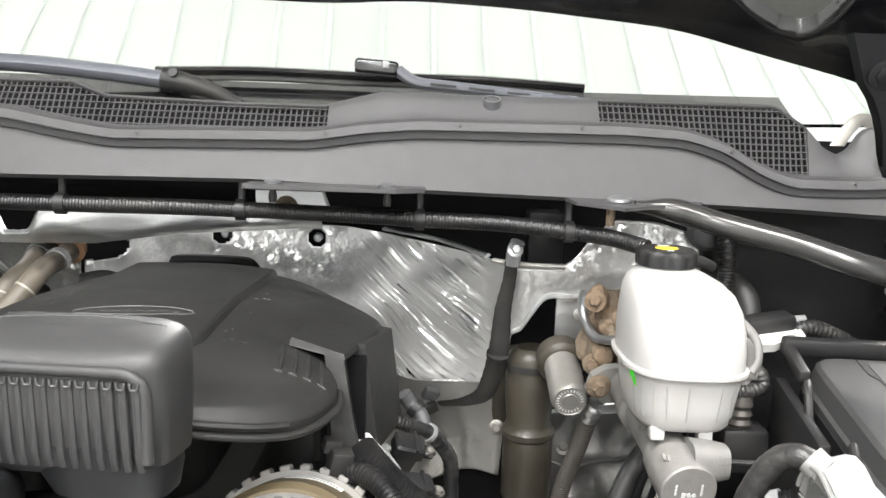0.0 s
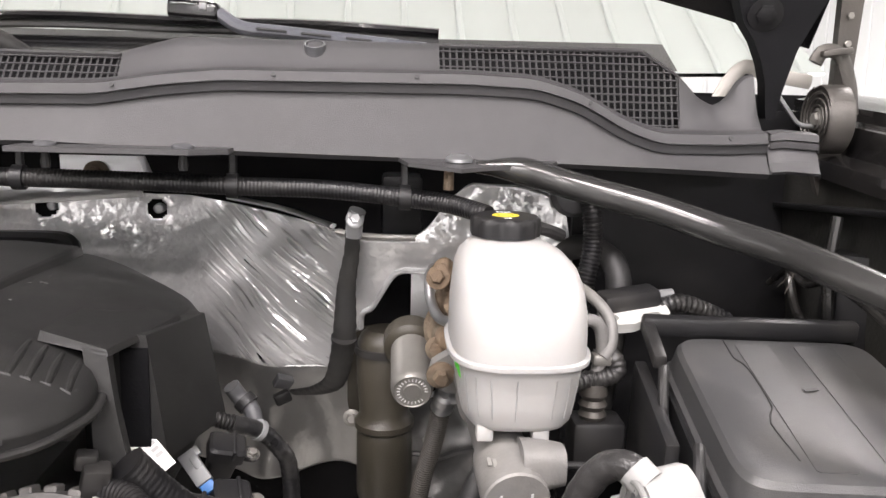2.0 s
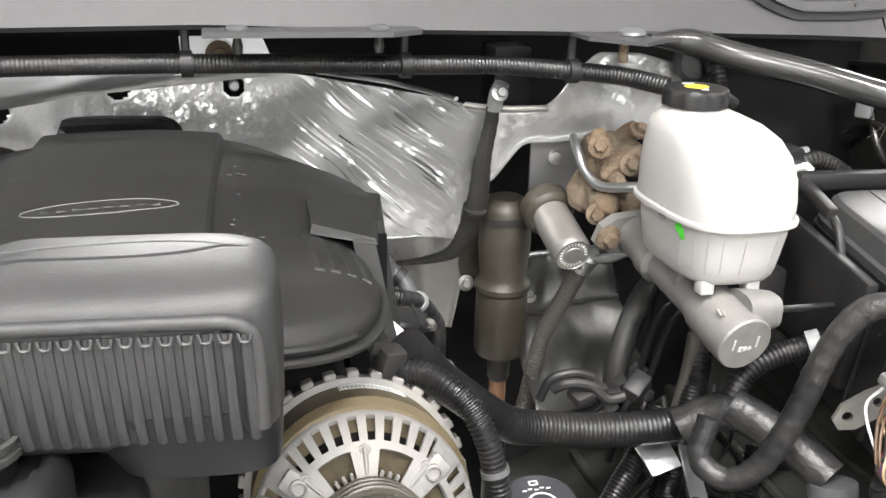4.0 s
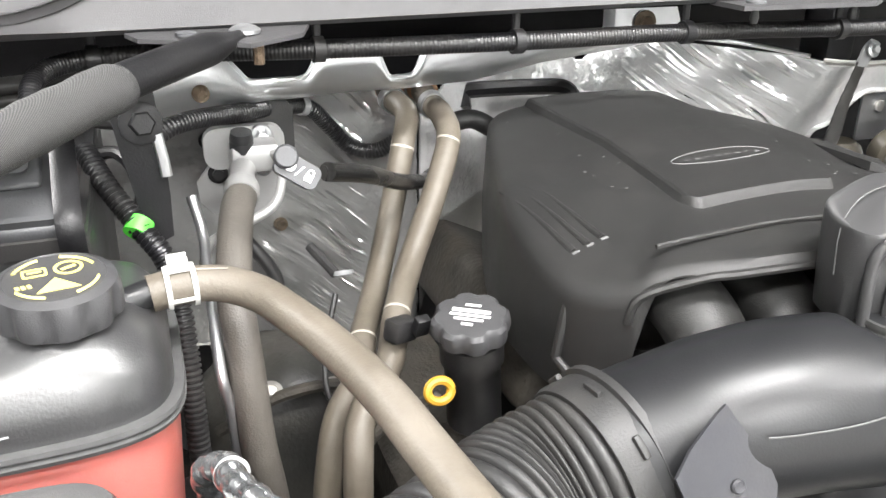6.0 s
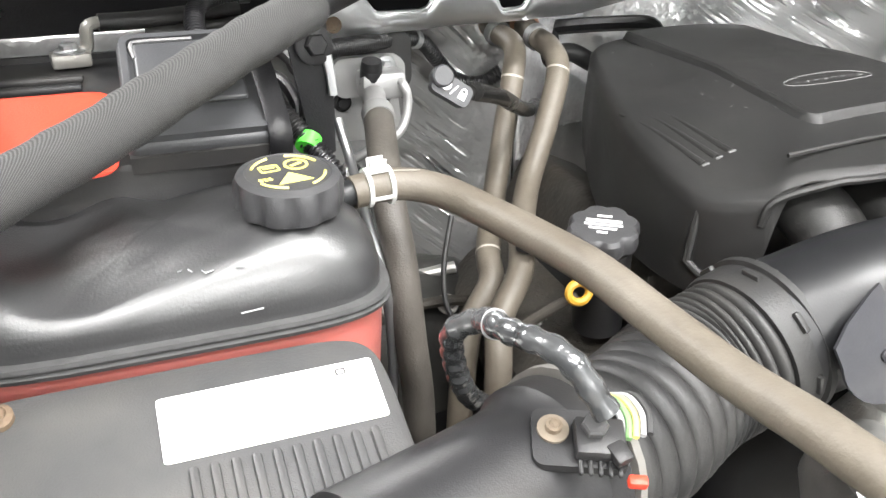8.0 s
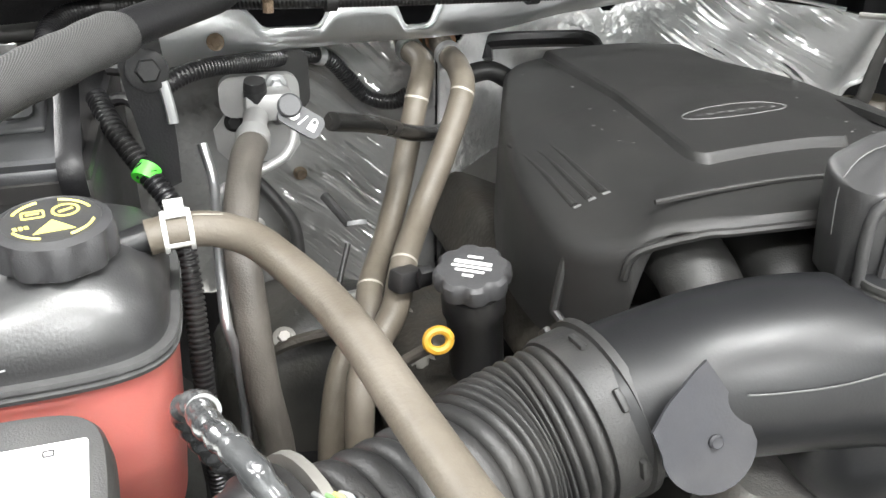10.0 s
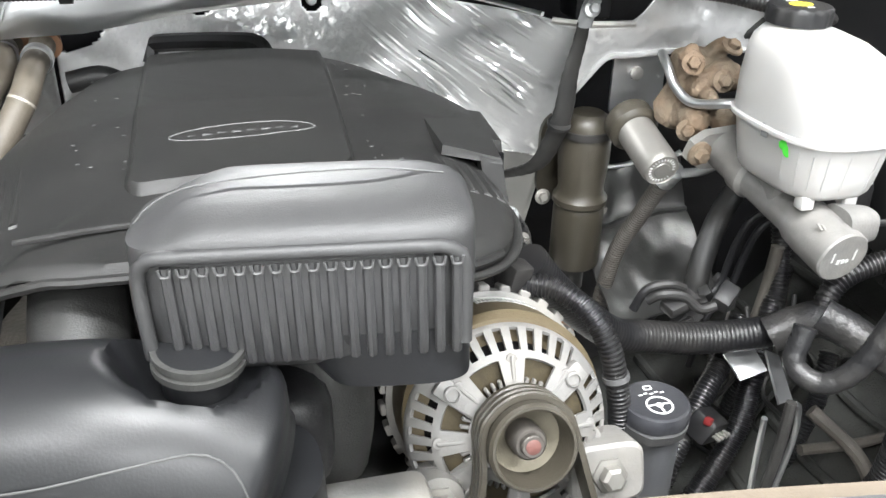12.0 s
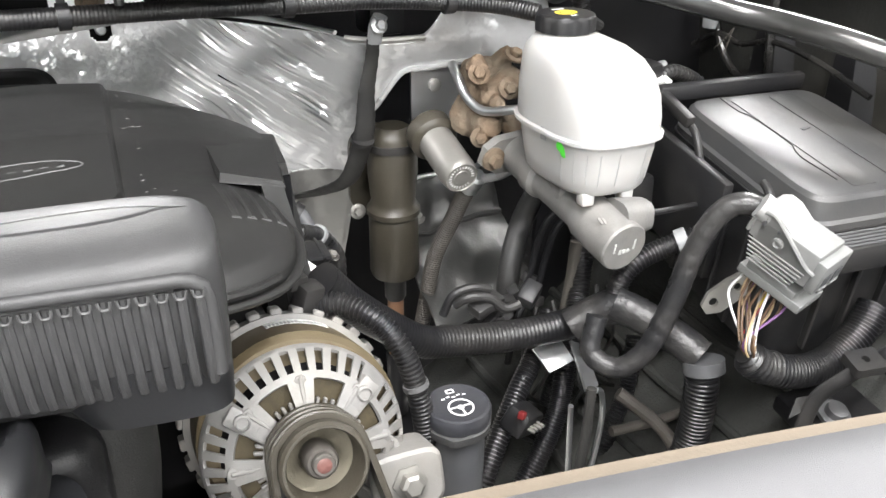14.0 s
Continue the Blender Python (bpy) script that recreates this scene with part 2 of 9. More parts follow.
PALEYELLOW = surface("worn_pale_yellow_print", (0.80, 0.71, 0.17), 0.5, 0, 0.15, 120, 0.05, 500)
WHITE = surface("white_plastic", (0.56, 0.56, 0.54), 0.4, 0, 0.05, 60, 0.08, 500, 0.1, (0.5, 0.48, 0.44))
CONNGREY = surface("dull_grey_connector_plastic", (0.19, 0.192, 0.19), 0.5, 0, 0.08, 60, 0.1, 500, 0.2, (0.24, 0.225, 0.2))
CONNPALE = surface("pale_grey_connector_plastic", (0.29, 0.29, 0.285), 0.5, 0, 0.06, 60, 0.1, 500, 0.15, (0.4, 0.38, 0.35))
LIGHTGREY = surface("light_grey_plastic", (0.29, 0.295, 0.30), 0.45, 0, 0.06, 60, 0.1, 500, 0.15, (0.36, 0.34, 0.31))
WORNGREY = surface("worn_grey_print", (0.13, 0.13, 0.13), 0.5, 0, 0.6, 240, 0.1, 500)
GREY = surface("grey_plastic", (0.085, 0.087, 0.092), 0.42, 0, 0.1, 60, 0.1, 500, 0.08)
SHINYTAPE = surface("shiny_wound_tape", (0.045, 0.047, 0.049), 0.2, 0.2, 0.5, 90, 0.45, 150, 0.2, (0.3, 0.3, 0.3), coat=0.8)
TANKBLACK = surface("scuffed_black_tank_plastic", (0.034, 0.034, 0.035), 0.33, 0, 0.25, 50, 0.12, 500, 0.12, (0.09, 0.09, 0.09), spec=1.0)
CAPBLACK = surface("matte_black_cap_plastic", (0.048, 0.048, 0.050), 0.42, 0, 0.2, 90, 0.2, 900, 0.1, (0.11, 0.105, 0.1), spec=0.4)
BATTERY = surface("dark_battery_plastic", (0.042, 0.043, 0.046), 0.4, 0, 0.15, 60, 0.12, 600, 0.15, (0.10, 0.10, 0.10))
LID = surface("dark_grey_lid_plastic", (0.058, 0.058, 0.059), 0.36, 0, 0.12, 60, 0.2, 900, 0.08, spec=0.55)
LABEL = surface("white_paper_label", (0.82, 0.82, 0.8), 0.5, 0, 0.03, 30, 0.03, 300)
INK = surface("black_ink", (0.03, 0.03, 0.03), 0.6, 0, 0.1, 30, 0, 300)
GREYINK = surface("faded_grey_ink", (0.42, 0.42, 0.42), 0.6, 0, 0.1, 30, 0, 300)
PRINTWHITE = surface("white_print", (0.75, 0.75, 0.74), 0.6, 0, 0.08, 80, 0, 300)
REDWIRE = surface("red_wire", (0.17, 0.02, 0.02), 0.4, 0, 0.1, 60, 0, 300)
BROWNWIRE = surface("brown_wire", (0.12, 0.075, 0.045), 0.45, 0, 0.1, 60, 0, 300)
TANWIRE = surface("tan_wire", (0.45, 0.33, 0.2), 0.45, 0, 0.1, 60, 0, 300)
PURPLEWIRE = surface("purple_wire", (0.16, 0.07, 0.2), 0.45, 0, 0.1, 60, 0, 300)
WIPER = surface("bluish_grey_wiper_paint", (0.12, 0.125, 0.145), 0.3, 0, 0.1, 40, 0.05, 400, 0.05)
HINGE = surface("worn_grey_brown_steel", (0.085, 0.079, 0.072), 0.45, 0.4, 0.25, 40, 0.2, 300, 0.25, (0.12, 0.1, 0.08))
BODY = surface("warm_white_body_flange", (0.62, 0.59, 0.54), 0.4, 0, 0.05, 30, 0.05, 300)
GRIME = surface("dusty_brown_black_panel", (0.023, 0.023, 0.021), 0.45, 0, 0.4, 25, 0.3, 200, 0.6, (0.085, 0.078, 0.066), spec=0.45)
DIRTCAST = surface("oily_dusty_casting", (0.042, 0.038, 0.032), 0.6, 0.2, 0.5, 60, 0.8, 160, 0.5, (0.10, 0.085, 0.065))
FLAP = surface("dark_slate_plastic", (0.036, 0.037, 0.042), 0.42, 0, 0.15, 60, 0.1, 500, 0.06, spec=0.25)
SEAM = surface("pale_scuffed_seam", (0.07, 0.07, 0.07), 0.5, 0, 0.4, 90, 0.1, 500)
BEIGE = surface("beige_foam_strip", (0.17, 0.14, 0.105), 0.8, 0, 0.08, 60, 0.3, 300)
SHIELD = surface("grey_sight_shield", (0.13, 0.13, 0.135), 0.5, 0, 0.08, 40, 0.3, 1200)
WALLWHITE = surface("white_steel_liner", (0.80, 0.82, 0.82), 0.35, 0, 0.03, 3, 0.02, 60)
CONCRETE = surface("grey_concrete", (0.36, 0.35, 0.33), 0.7, 0, 0.2, 4, 0.3, 60, 0.2)
GLASS = see_through("tinted_windscreen_glass", (0.62, 0.80, 0.72), 0.02, 1.0, 1.5)


def glass_with_sheen(mat, share):
    n, l = links(mat)
    gl = n.new("ShaderNodeBsdfGlossy")
    gl.inputs["Roughness"].default_value = 0.01
    gl.inputs["Color"].default_value = (0.95, 1.0, 0.975, 1)
    mx = n.new("ShaderNodeMixShader")
    mx.inputs[0].default_value = share
    l.new(n["Principled BSDF"].outputs[0], mx.inputs[1])
    l.new(gl.outputs[0], mx.inputs[2])
    l.new(mx.outputs[0], n["Material Output"].inputs["Surface"])


glass_with_sheen(GLASS, 0.85)


def glowing(name, col, strength):
    mat = bpy.data.materials.new(name)
    mat.use_nodes = True
    n, l = links(mat)
    b = n["Principled BSDF"]
    b.inputs["Emission Color"].default_value = (*col, 1)
    b.inputs["Emission Strength"].default_value = strength
    return mat


GLOW = glowing("lamp_diffuser", (1, 0.98, 0.95), 6)


# ---- building blocks ----
TINY = {"dried_drop", "embossed_rib", "scuff", "seal_clip", "print_bar", "sticker_bar", "end_mark", "grille", "symbol"}


# Fine placement of whole things: metres by which their parts are set over.
SET_OVER = {
    "alternator": (0.010, 0.007, -0.009), "drive_belt": (0.010, 0.007, -0.009), "idler_pulley": (0.006, 0.004, -0.005), "master_cylinder": (0.016, 0.004, -0.004), "steering_reservoir": (0.011, 0.008, -0.008),
    "oil_filler": (-0.003, 0.0, 0.016), "dipstick": (0.0, -0.02, 0.019), "switch_plug": (-0.060, -0.148, 0.041), "tagged_cable": (-0.005, -0.037, 0.0135),
    "strut_bracket": (-0.012, -0.088, 0.020), "duct_flap": (0.001, 0.003, 0.004), "steering_shaft": (-0.010, 0.004, -0.006), "airflow_sensor": (-0.016, -0.016, 0.024),
    "hose_clip": (-0.005, -0.025, 0.025), "coolant_tank": (-0.008, -0.006, 0.007), "valve_connector": (0.008, 0.0, 0.0)}


def set_over(ob):
    while ob is not None and ob.parent is not None:
        ob = ob.parent
    return Vector(SET_OVER.get(ob.name.split(".")[0], (0, 0, 0)) if ob is not None else (0, 0, 0))


def part(name, bm, material, parent=None, label="", smooth=True, auto=35):
    """Links a bmesh, in world metres, as one mesh object under its thing."""
    bmesh.ops.translate(bm, vec=set_over(parent), verts=bm.verts)
    bmesh.ops.recalc_face_normals(bm, faces=bm.faces)
    if smooth:
        lim = radians(auto)
        for f in bm.faces:
            f.smooth = True
        for e in bm.edges:
            if len(e.link_faces) == 2 and e.calc_face_angle(0) > lim:
                e.smooth = False
    me = bpy.data.meshes.new(name)
    bm.to_mesh(me)
    bm.free()
    me.materials.append(material)
    ob = new(name, me)
    if parent is not None:
        ob.parent = parent
        ob.matrix_parent_inverse = parent.matrix_world.inverted()
    if label:
        ob["label"] = label
    if name in TINY:
        ob["kind"] = "stuff"
    return ob


def thing(name, at, label, category, group="", kind=""):
    """An empty at the thing's base, to hold its parts."""
    ob = new(name)
    ob.empty_display_size = 0.02
    ob.matrix_world = Matrix.Translation(at)
    return tagged(ob, label, category, group, kind)


def spline(pts, step):
    """Evenly spaced points on a smooth curve through pts."""
    p = [Vector(q) for q in pts]
    p = [p[0] * 2 - p[1]] + p + [p[-1] * 2 - p[-2]]
    raw = []
    for i in range(1, len(p) - 2):
        a, b, c, d = p[i - 1], p[i], p[i + 1], p[i + 2]
        for k in range(24):
            t = k / 24
            raw.append(0.5 * ((2 * b) + (c - a) * t + (2 * a - 5 * b + 4 * c - d) * t * t + (3 * b - a - 3 * c + d) * t ** 3))
    raw.append(p[-2])
    run = [0.0]
    for a, b in zip(raw, raw[1:]):
        run.append(run[-1] + (b - a).length)
    n = max(2, int(run[-1] / step))
    out, j = [], 0
    for i in range(n + 1):
        s = run[-1] * i / n
        while j < len(run) - 2 and run[j + 1] < s:
            j += 1
        f = (s - run[j]) / max(1e-9, run[j + 1] - run[j])
        out.append(raw[j].lerp(raw[j + 1], f))
    return out, run[-1]


def add_tube(bm, pts, r, seg=14, step=0.006, ripple=0.0, pitch=0.005, shape=None, caps=True, flat=1.0):
    """Sweeps a ring along a smooth curve; ripple makes corrugations of that height; shape(s) scales the radius along 0..1."""
    if ripple:
        step = pitch / 4
    path, length = spline(pts, step)
    t = (path[1] - path[0]).normalized()
    up = Vector((0, 0, 1)) if abs(t.z) < 0.9 else Vector((0, 1, 0))
    nrm = (up - t * up.dot(t)).normalized()
    rings = []
    for i, p in enumerate(path):
        a, b = path[max(0, i - 1)], path[min(len(path) - 1, i + 1)]
        t = (b - a).normalized()
        nrm = (nrm - t * nrm.dot(t)).normalized()
        bi = t.cross(nrm)
        rad = r * (shape(i / (len(path) - 1)) if shape else 1)
        if ripple:
            rad += ripple * (0.5 if i % 4 < 2 else -0.5)
        rings.append([bm.verts.new(p + (nrm * math.cos(k * math.tau / seg) * flat + bi * math.sin(k * math.tau / seg)) * rad) for k in range(seg)])
    for a, b in zip(rings, rings[1:]):
        for k in range(seg):
            bm.faces.new((a[k], a[(k + 1) % seg], b[(k + 1) % seg], b[k]))
    if caps:
        bm.faces.new(rings[0])
        bm.faces.new(rings[-1])
    return bm


def tube(*args, **kw):
    return add_tube(bmesh.new(), *args, **kw)


def turn_to(axis, at=(0, 0, 0), spin=0.0):
    """The pose at a place whose z points along axis."""
    return Matrix.Translation(at) @ Vector(axis).to_track_quat("Z", "Y").to_matrix().to_4x4() @ pose(0, 0, 0, 0, 0, spin)


def add_revolve(bm, profile, m, seg=32, lobes=None, arc=math.tau):
    """Turns a profile of (radius, height) round z and places it by m; lobes(angle, radius) may reshape the radius."""
    rings = []
    for r, h in profile:
        ring = []
        for k in range(seg):
            a = k * arc / seg
            rr = lobes(a, r, h) if lobes else r
            ring.append(bm.verts.new(m @ Vector((rr * math.cos(a), rr * math.sin(a), h))))
        rings.append(ring)
    for a, b in zip(rings, rings[1:]):
        for k in range(seg):
            bm.faces.new((a[k], a[(k + 1) % seg], b[(k + 1) % seg], b[k]))
    bm.faces.new(rings[0])
    bm.faces.new(rings[-1])
    return bm


def revolve(*args, **kw):
    return add_revolve(bmesh.new(), *args, **kw)


def add_box(bm, size, m, bevel=0.002, segs=2, taper=1.0):
    """A bevelled box whose base is centred at m's origin."""
    got = bmesh.ops.create_cube(bm, size=1)["verts"]
    for v in got:
        k = taper if v.co.z > 0 else 1
        v.co = Vector((v.co.x * size[0] * k, v.co.y * size[1] * k, (v.co.z + 0.5) * size[2]))
    if bevel:
        edges = {e for v in got for e in v.link_edges}
        geo = bmesh.ops.bevel(bm, geom=list(edges), offset=bevel, segments=segs, affect="EDGES", profile=0.5)
        got = list({v for f in geo["faces"] for v in f.verts} | {v for v in got if v.is_valid})
    bmesh.ops.transform(bm, matrix=m, verts=got)
    return bm


def box(*args, **kw):
    return add_box(bmesh.new(), *args, **kw)


def add_plate(bm, outline, thick, m, holes=()):
    """A flat plate of a 2D outline with holes, raised by thick along m's z."""
    loops = [outline, *holes]
    edges, verts = [], []
    for loop in loops:
        vs = [bm.verts.new((x, y, 0)) for x, y in loop]
        verts += vs
        edges += [bm.edges.new((vs[i], vs[(i + 1) % len(vs)])) for i in range(len(vs))]
    faces = [g for g in bmesh.ops.triangle_fill(bm, use_beauty=True, use_dissolve=False, edges=edges, normal=(0, 0, 1))["geom"] if isinstance(g, bmesh.types.BMFace)]
    ext = bmesh.ops.extrude_face_region(bm, geom=faces)["geom"]
    top = [g for g in ext if isinstance(g, bmesh.types.BMVert)]
    bmesh.ops.translate(bm, vec=(0, 0, thick), verts=top)
    bmesh.ops.transform(bm, matrix=m, verts=verts + top)
    return bm


def plate(*args, **kw):
    return add_plate(bmesh.new(), *args, **kw)


def circle(cx, cy, r, n=16, ry=None):
    return [(cx + r * math.cos(i * math.tau / n), cy + (ry or r) * math.sin(i * math.tau / n)) for i in range(n)]


def rounded(w, h, r, n=4, cx=0.0, cy=0.0):
    out = []
    for sx, sy, a0 in ((1, 1, 0), (-1, 1, 90), (-1, -1, 180), (1, -1, 270)):
        for k in range(n + 1):
            a = radians(a0 + 90 * k / n)
            out.append((cx + sx * (w / 2 - r) + r * math.cos(a), cy + sy * (h / 2 - r) + r * math.sin(a)))
    return out


def add_loft(bm, rings, caps=True):
    rows = [[bm.verts.new(p) for p in ring] for ring in rings]
    n = len(rows[0])
    for a, b in zip(rows, rows[1:]):
        for k in range(n):
            bm.faces.new((a[k], a[(k + 1) % n], b[(k + 1) % n], b[k]))
    if caps:
        bm.faces.new(rows[0])
        bm.faces.new(rows[-1])
    return bm


def loft(*args, **kw):
    return add_loft(bmesh.new(), *args, **kw)


def oval(cx, cy, cz, rx, ry, power=4.0, n=48, m=None):
    """A rounded-rectangle ring (a superellipse) in the plane z = cz."""
    out = []
    for k in range(n):
        a = k * math.tau / n
        c, s = math.cos(a), math.sin(a)
        v = Vector((cx + rx * math.copysign(abs(c) ** (2 / power), c), cy + ry * math.copysign(abs(s) ** (2 / power), s), cz))
        out.append(m @ v if m else v)
    return out


def add_sheet(bm, fn, nu, nv):
    """A sheet of nu x nv cells; fn(u, v) gives its points for u and v in 0..1."""
    rows = [[bm.verts.new(fn(i / nu, j / nv)) for i in range(nu + 1)] for j in range(nv + 1)]
    for a, b in zip(rows, rows[1:]):
        for k in range(nu):
            bm.faces.new((a[k], a[k + 1], b[k + 1], b[k]))
    return bm


def sheet(*args, **kw):
    return add_sheet(bmesh.new(), *args, **kw)


def thicken(bm, depth):
    bmesh.ops.recalc_face_normals(bm, faces=bm.faces)
    bmesh.ops.solidify(bm, geom=bm.faces[:], thickness=depth)
    return bm


def lerp_table(table, x):
    """Straight-line lookup in rows of (x, value)."""
    if x <= table[0][0]:
        return table[0][1]
    for (a, p), (b, q) in zip(table, table[1:]):
        if x <= b:
            return p + (q - p) * (x - a) / (b - a)
    return table[-1][1]


def smooth(a, b, x):
    t = max(0.0, min(1.0, (x - a) / (b - a)))
    return t * t * (3 - 2 * t)


def add_bolt(bm, at, axis, r=0.006, h=0.005, washer=True):
    m = turn_to(axis, at)
    if washer:
        add_revolve(bm, [(r * 1.7, 0), (r * 1.7, h * 0.3), (r * 1.5, h * 0.4)], m, 18)
    add_revolve(bm, [(r, 0), (r, h), (r * 0.85, h * 1.15)], m, 6)
    return bm


def bolt(*args, **kw):
    return add_bolt(bmesh.new(), *args, **kw)


def clamp_band(at, axis, r, width=0.012, thick=0.0015):
    return revolve([(r, -width / 2), (r + thick, -width / 2), (r + thick, width / 2), (r, width / 2)], turn_to(axis, at), 28)


def writing(body, size, m, material, parent, name="lettering", label=""):
    """Raised letters in the built-in font, as a mesh."""
    cu = bpy.data.curves.new(name, "FONT")
    cu.body, cu.size, cu.extrude, cu.align_x, cu.align_y = body, size, 0.00015, "CENTER", "CENTER"
    tmp = bpy.data.objects.new(name, cu)
    me = bpy.data.meshes.new_from_object(tmp)
    bpy.data.objects.remove(tmp)
    bpy.data.curves.remove(cu)
    me.transform(Matrix.Translation(set_over(parent)) @ m)
    me.materials.clear()
    me.materials.append(material)
    ob = new(name, me)
    ob.parent = parent
    ob.matrix_parent_inverse = parent.matrix_world.inverted()
    if label:
        ob["label"] = label
    return ob


# ---- workshop ----
XW, YF, YB = 4.2, -5.0, 7.0


def room():
    tagged(part("floor", box((2 * XW + 0.4, YB - YF + 0.4, 0.2), pose(0, (YB + YF) / 2, -0.2), 0), CONCRETE, None, "grey concrete workshop floor"), "", "floor", "", "structure")
    for name, size, at in (
        ("wall_west", (0.2, YB - YF + 0.4, CEIL), (-XW - 0.1, (YB + YF) / 2, 0)),
        ("wall_east", (0.2, YB - YF + 0.4, CEIL), (XW + 0.1, (YB + YF) / 2, 0)),
        ("wall_south", (2 * XW, 0.2, CEIL), (0, YF - 0.1, 0)),
        ("wall_north", (2 * XW, 0.2, CEIL), (0, YB + 0.1, 0)),
    ):
        bm = box(size, pose(*at), 0)
        along = 0 if size[0] > size[1] else 1
        inner = -1 if at[along ^ 1] > 0 else 1
        n = int(size[along] / 0.23)
        for k in range(n):
            off = (k + 0.5) * 0.23 - size[along] / 2
            if along == 0:
                add_box(bm, (0.035, 0.02, CEIL), pose(at[0] + off, at[1] + inner * (size[1] / 2 + 0.008), 0), 0.006, 1)
            else:
                add_box(bm, (0.02, 0.035, CEIL), pose(at[0] + inner * (size[0] / 2 + 0.008), at[1] + off, 0), 0.006, 1)
        tagged(part(name, bm, WALLWHITE, None, "white ribbed steel liner panel wall", smooth=False), "", "wall", "", "structure")
    bm = box((2 * XW + 0.4, YB - YF + 0.4, 0.15), pose(0, (YB + YF) / 2, CEIL), 0)
    n = int(2 * XW / 0.23)
    for k in range(n):
        add_box(bm, (0.03, YB - YF, 0.02), pose(-XW + (k + 0.5) * 0.23, (YB + YF) / 2, CEIL - 0.018), 0.006, 1)
    tagged(part("ceiling", bm, WALLWHITE, None, "white ribbed steel liner ceiling", smooth=False), "", "ceiling", "", "structure")
    for lx, ly, _ in LAMPS:
        t = thing("ceiling_lamp", (lx, ly, CEIL), "long white ceiling lamp with a glowing diffuser", "lamp", "ceiling lamps")
        part("housing", box((1.34, 0.32, 0.06), pose(lx, ly, CEIL - 0.062), 0.006), WHITE, t)
        part("diffuser", box((1.28, 0.26, 0.02), pose(lx, ly, CEIL - 0.085), 0.006), GLOW, t, "glowing diffuser")


room()

# ---- truck body ----
Z_SEAL = [(-0.79, 1.279), (-0.66, 1.274), (-0.62, 1.285), (-0.56, 1.315), (-0.52, 1.327), (-0.25, 1.326), (-0.19, 1.315), (-0.13, 1.306), (0.0, 1.309), (0.1, 1.311),
          (0.16, 1.321), (0.22, 1.327), (0.46, 1.329), (0.53, 1.326), (0.575, 1.313), (0.622, 1.287), (0.657, 1.275), (0.722, 1.275), (0.79, 1.279)]
Z_TOP = [(-0.79, 1.30), (-0.725, 1.30), (-0.68, 1.335), (-0.64, 1.36), (-0.19, 1.36), (-0.15, 1.345), (0.0, 1.341), (0.11, 1.341), (0.172, 1.358), (0.645, 1.359), (0.683, 1.336),
         (0.708, 1.31), (0.725, 1.302), (0.74, 1.31), (0.755, 1.334), (0.765, 1.336), (0.768, 1.30), (0.80, 1.297)]
Z_LIP = [(-0.81, 1.245), (-0.5, 1.248), (0.03, 1.254), (0.23, 1.248), (0.56, 1.242), (0.81, 1.234)]


def soft_table(table, x, w=0.012):
    return sum(lerp_table(table, x + w * k) for k in (-1, -0.5, 0, 0.5, 1)) / 5


def cowl_bow(x):
    return 0.012 - 0.05 * max(0, abs(x) - 0.55) ** 1.3


def cowl_section(x):
    zs, zt, zl, d = soft_table(Z_SEAL, x), lerp_table(Z_TOP, x), soft_table(Z_LIP, x), cowl_bow(x)
    zt = max(zt, zs + 0.012)
    pts = [(0.075, zl + 0.004), (0.022, zl), (0.018, zl + 0.003), (0.026, zl + (zs - 0.018 - zl) * 0.5), (0.034, zs - 0.0175), (0.0285, zs - 0.0165), (0.0275, zs - 0.0105), (0.0335, zs - 0.0095),
           (0.0285, zs - 0.0085), (0.0300, zs - 0.0015), (0.037, zs), (0.045, zs + 0.001), (0.049, zs + 0.004)]
    for k in range(1, 5):
        f = k / 4
        pts.append((0.049 + 0.02 * f, zs + 0.004 + (zt - zs - 0.006) * f))
    pts += [(0.073, zt), (0.078, zt - 0.001), (0.08, zt - 0.006), (0.082, zt - 0.03), (0.11, zs - 0.03)]
    return [Vector((x, y + d - 0.012, z)) for y, z in pts]


GRILLES = [(-0.55, 0.117), (0.431, 0.684)]


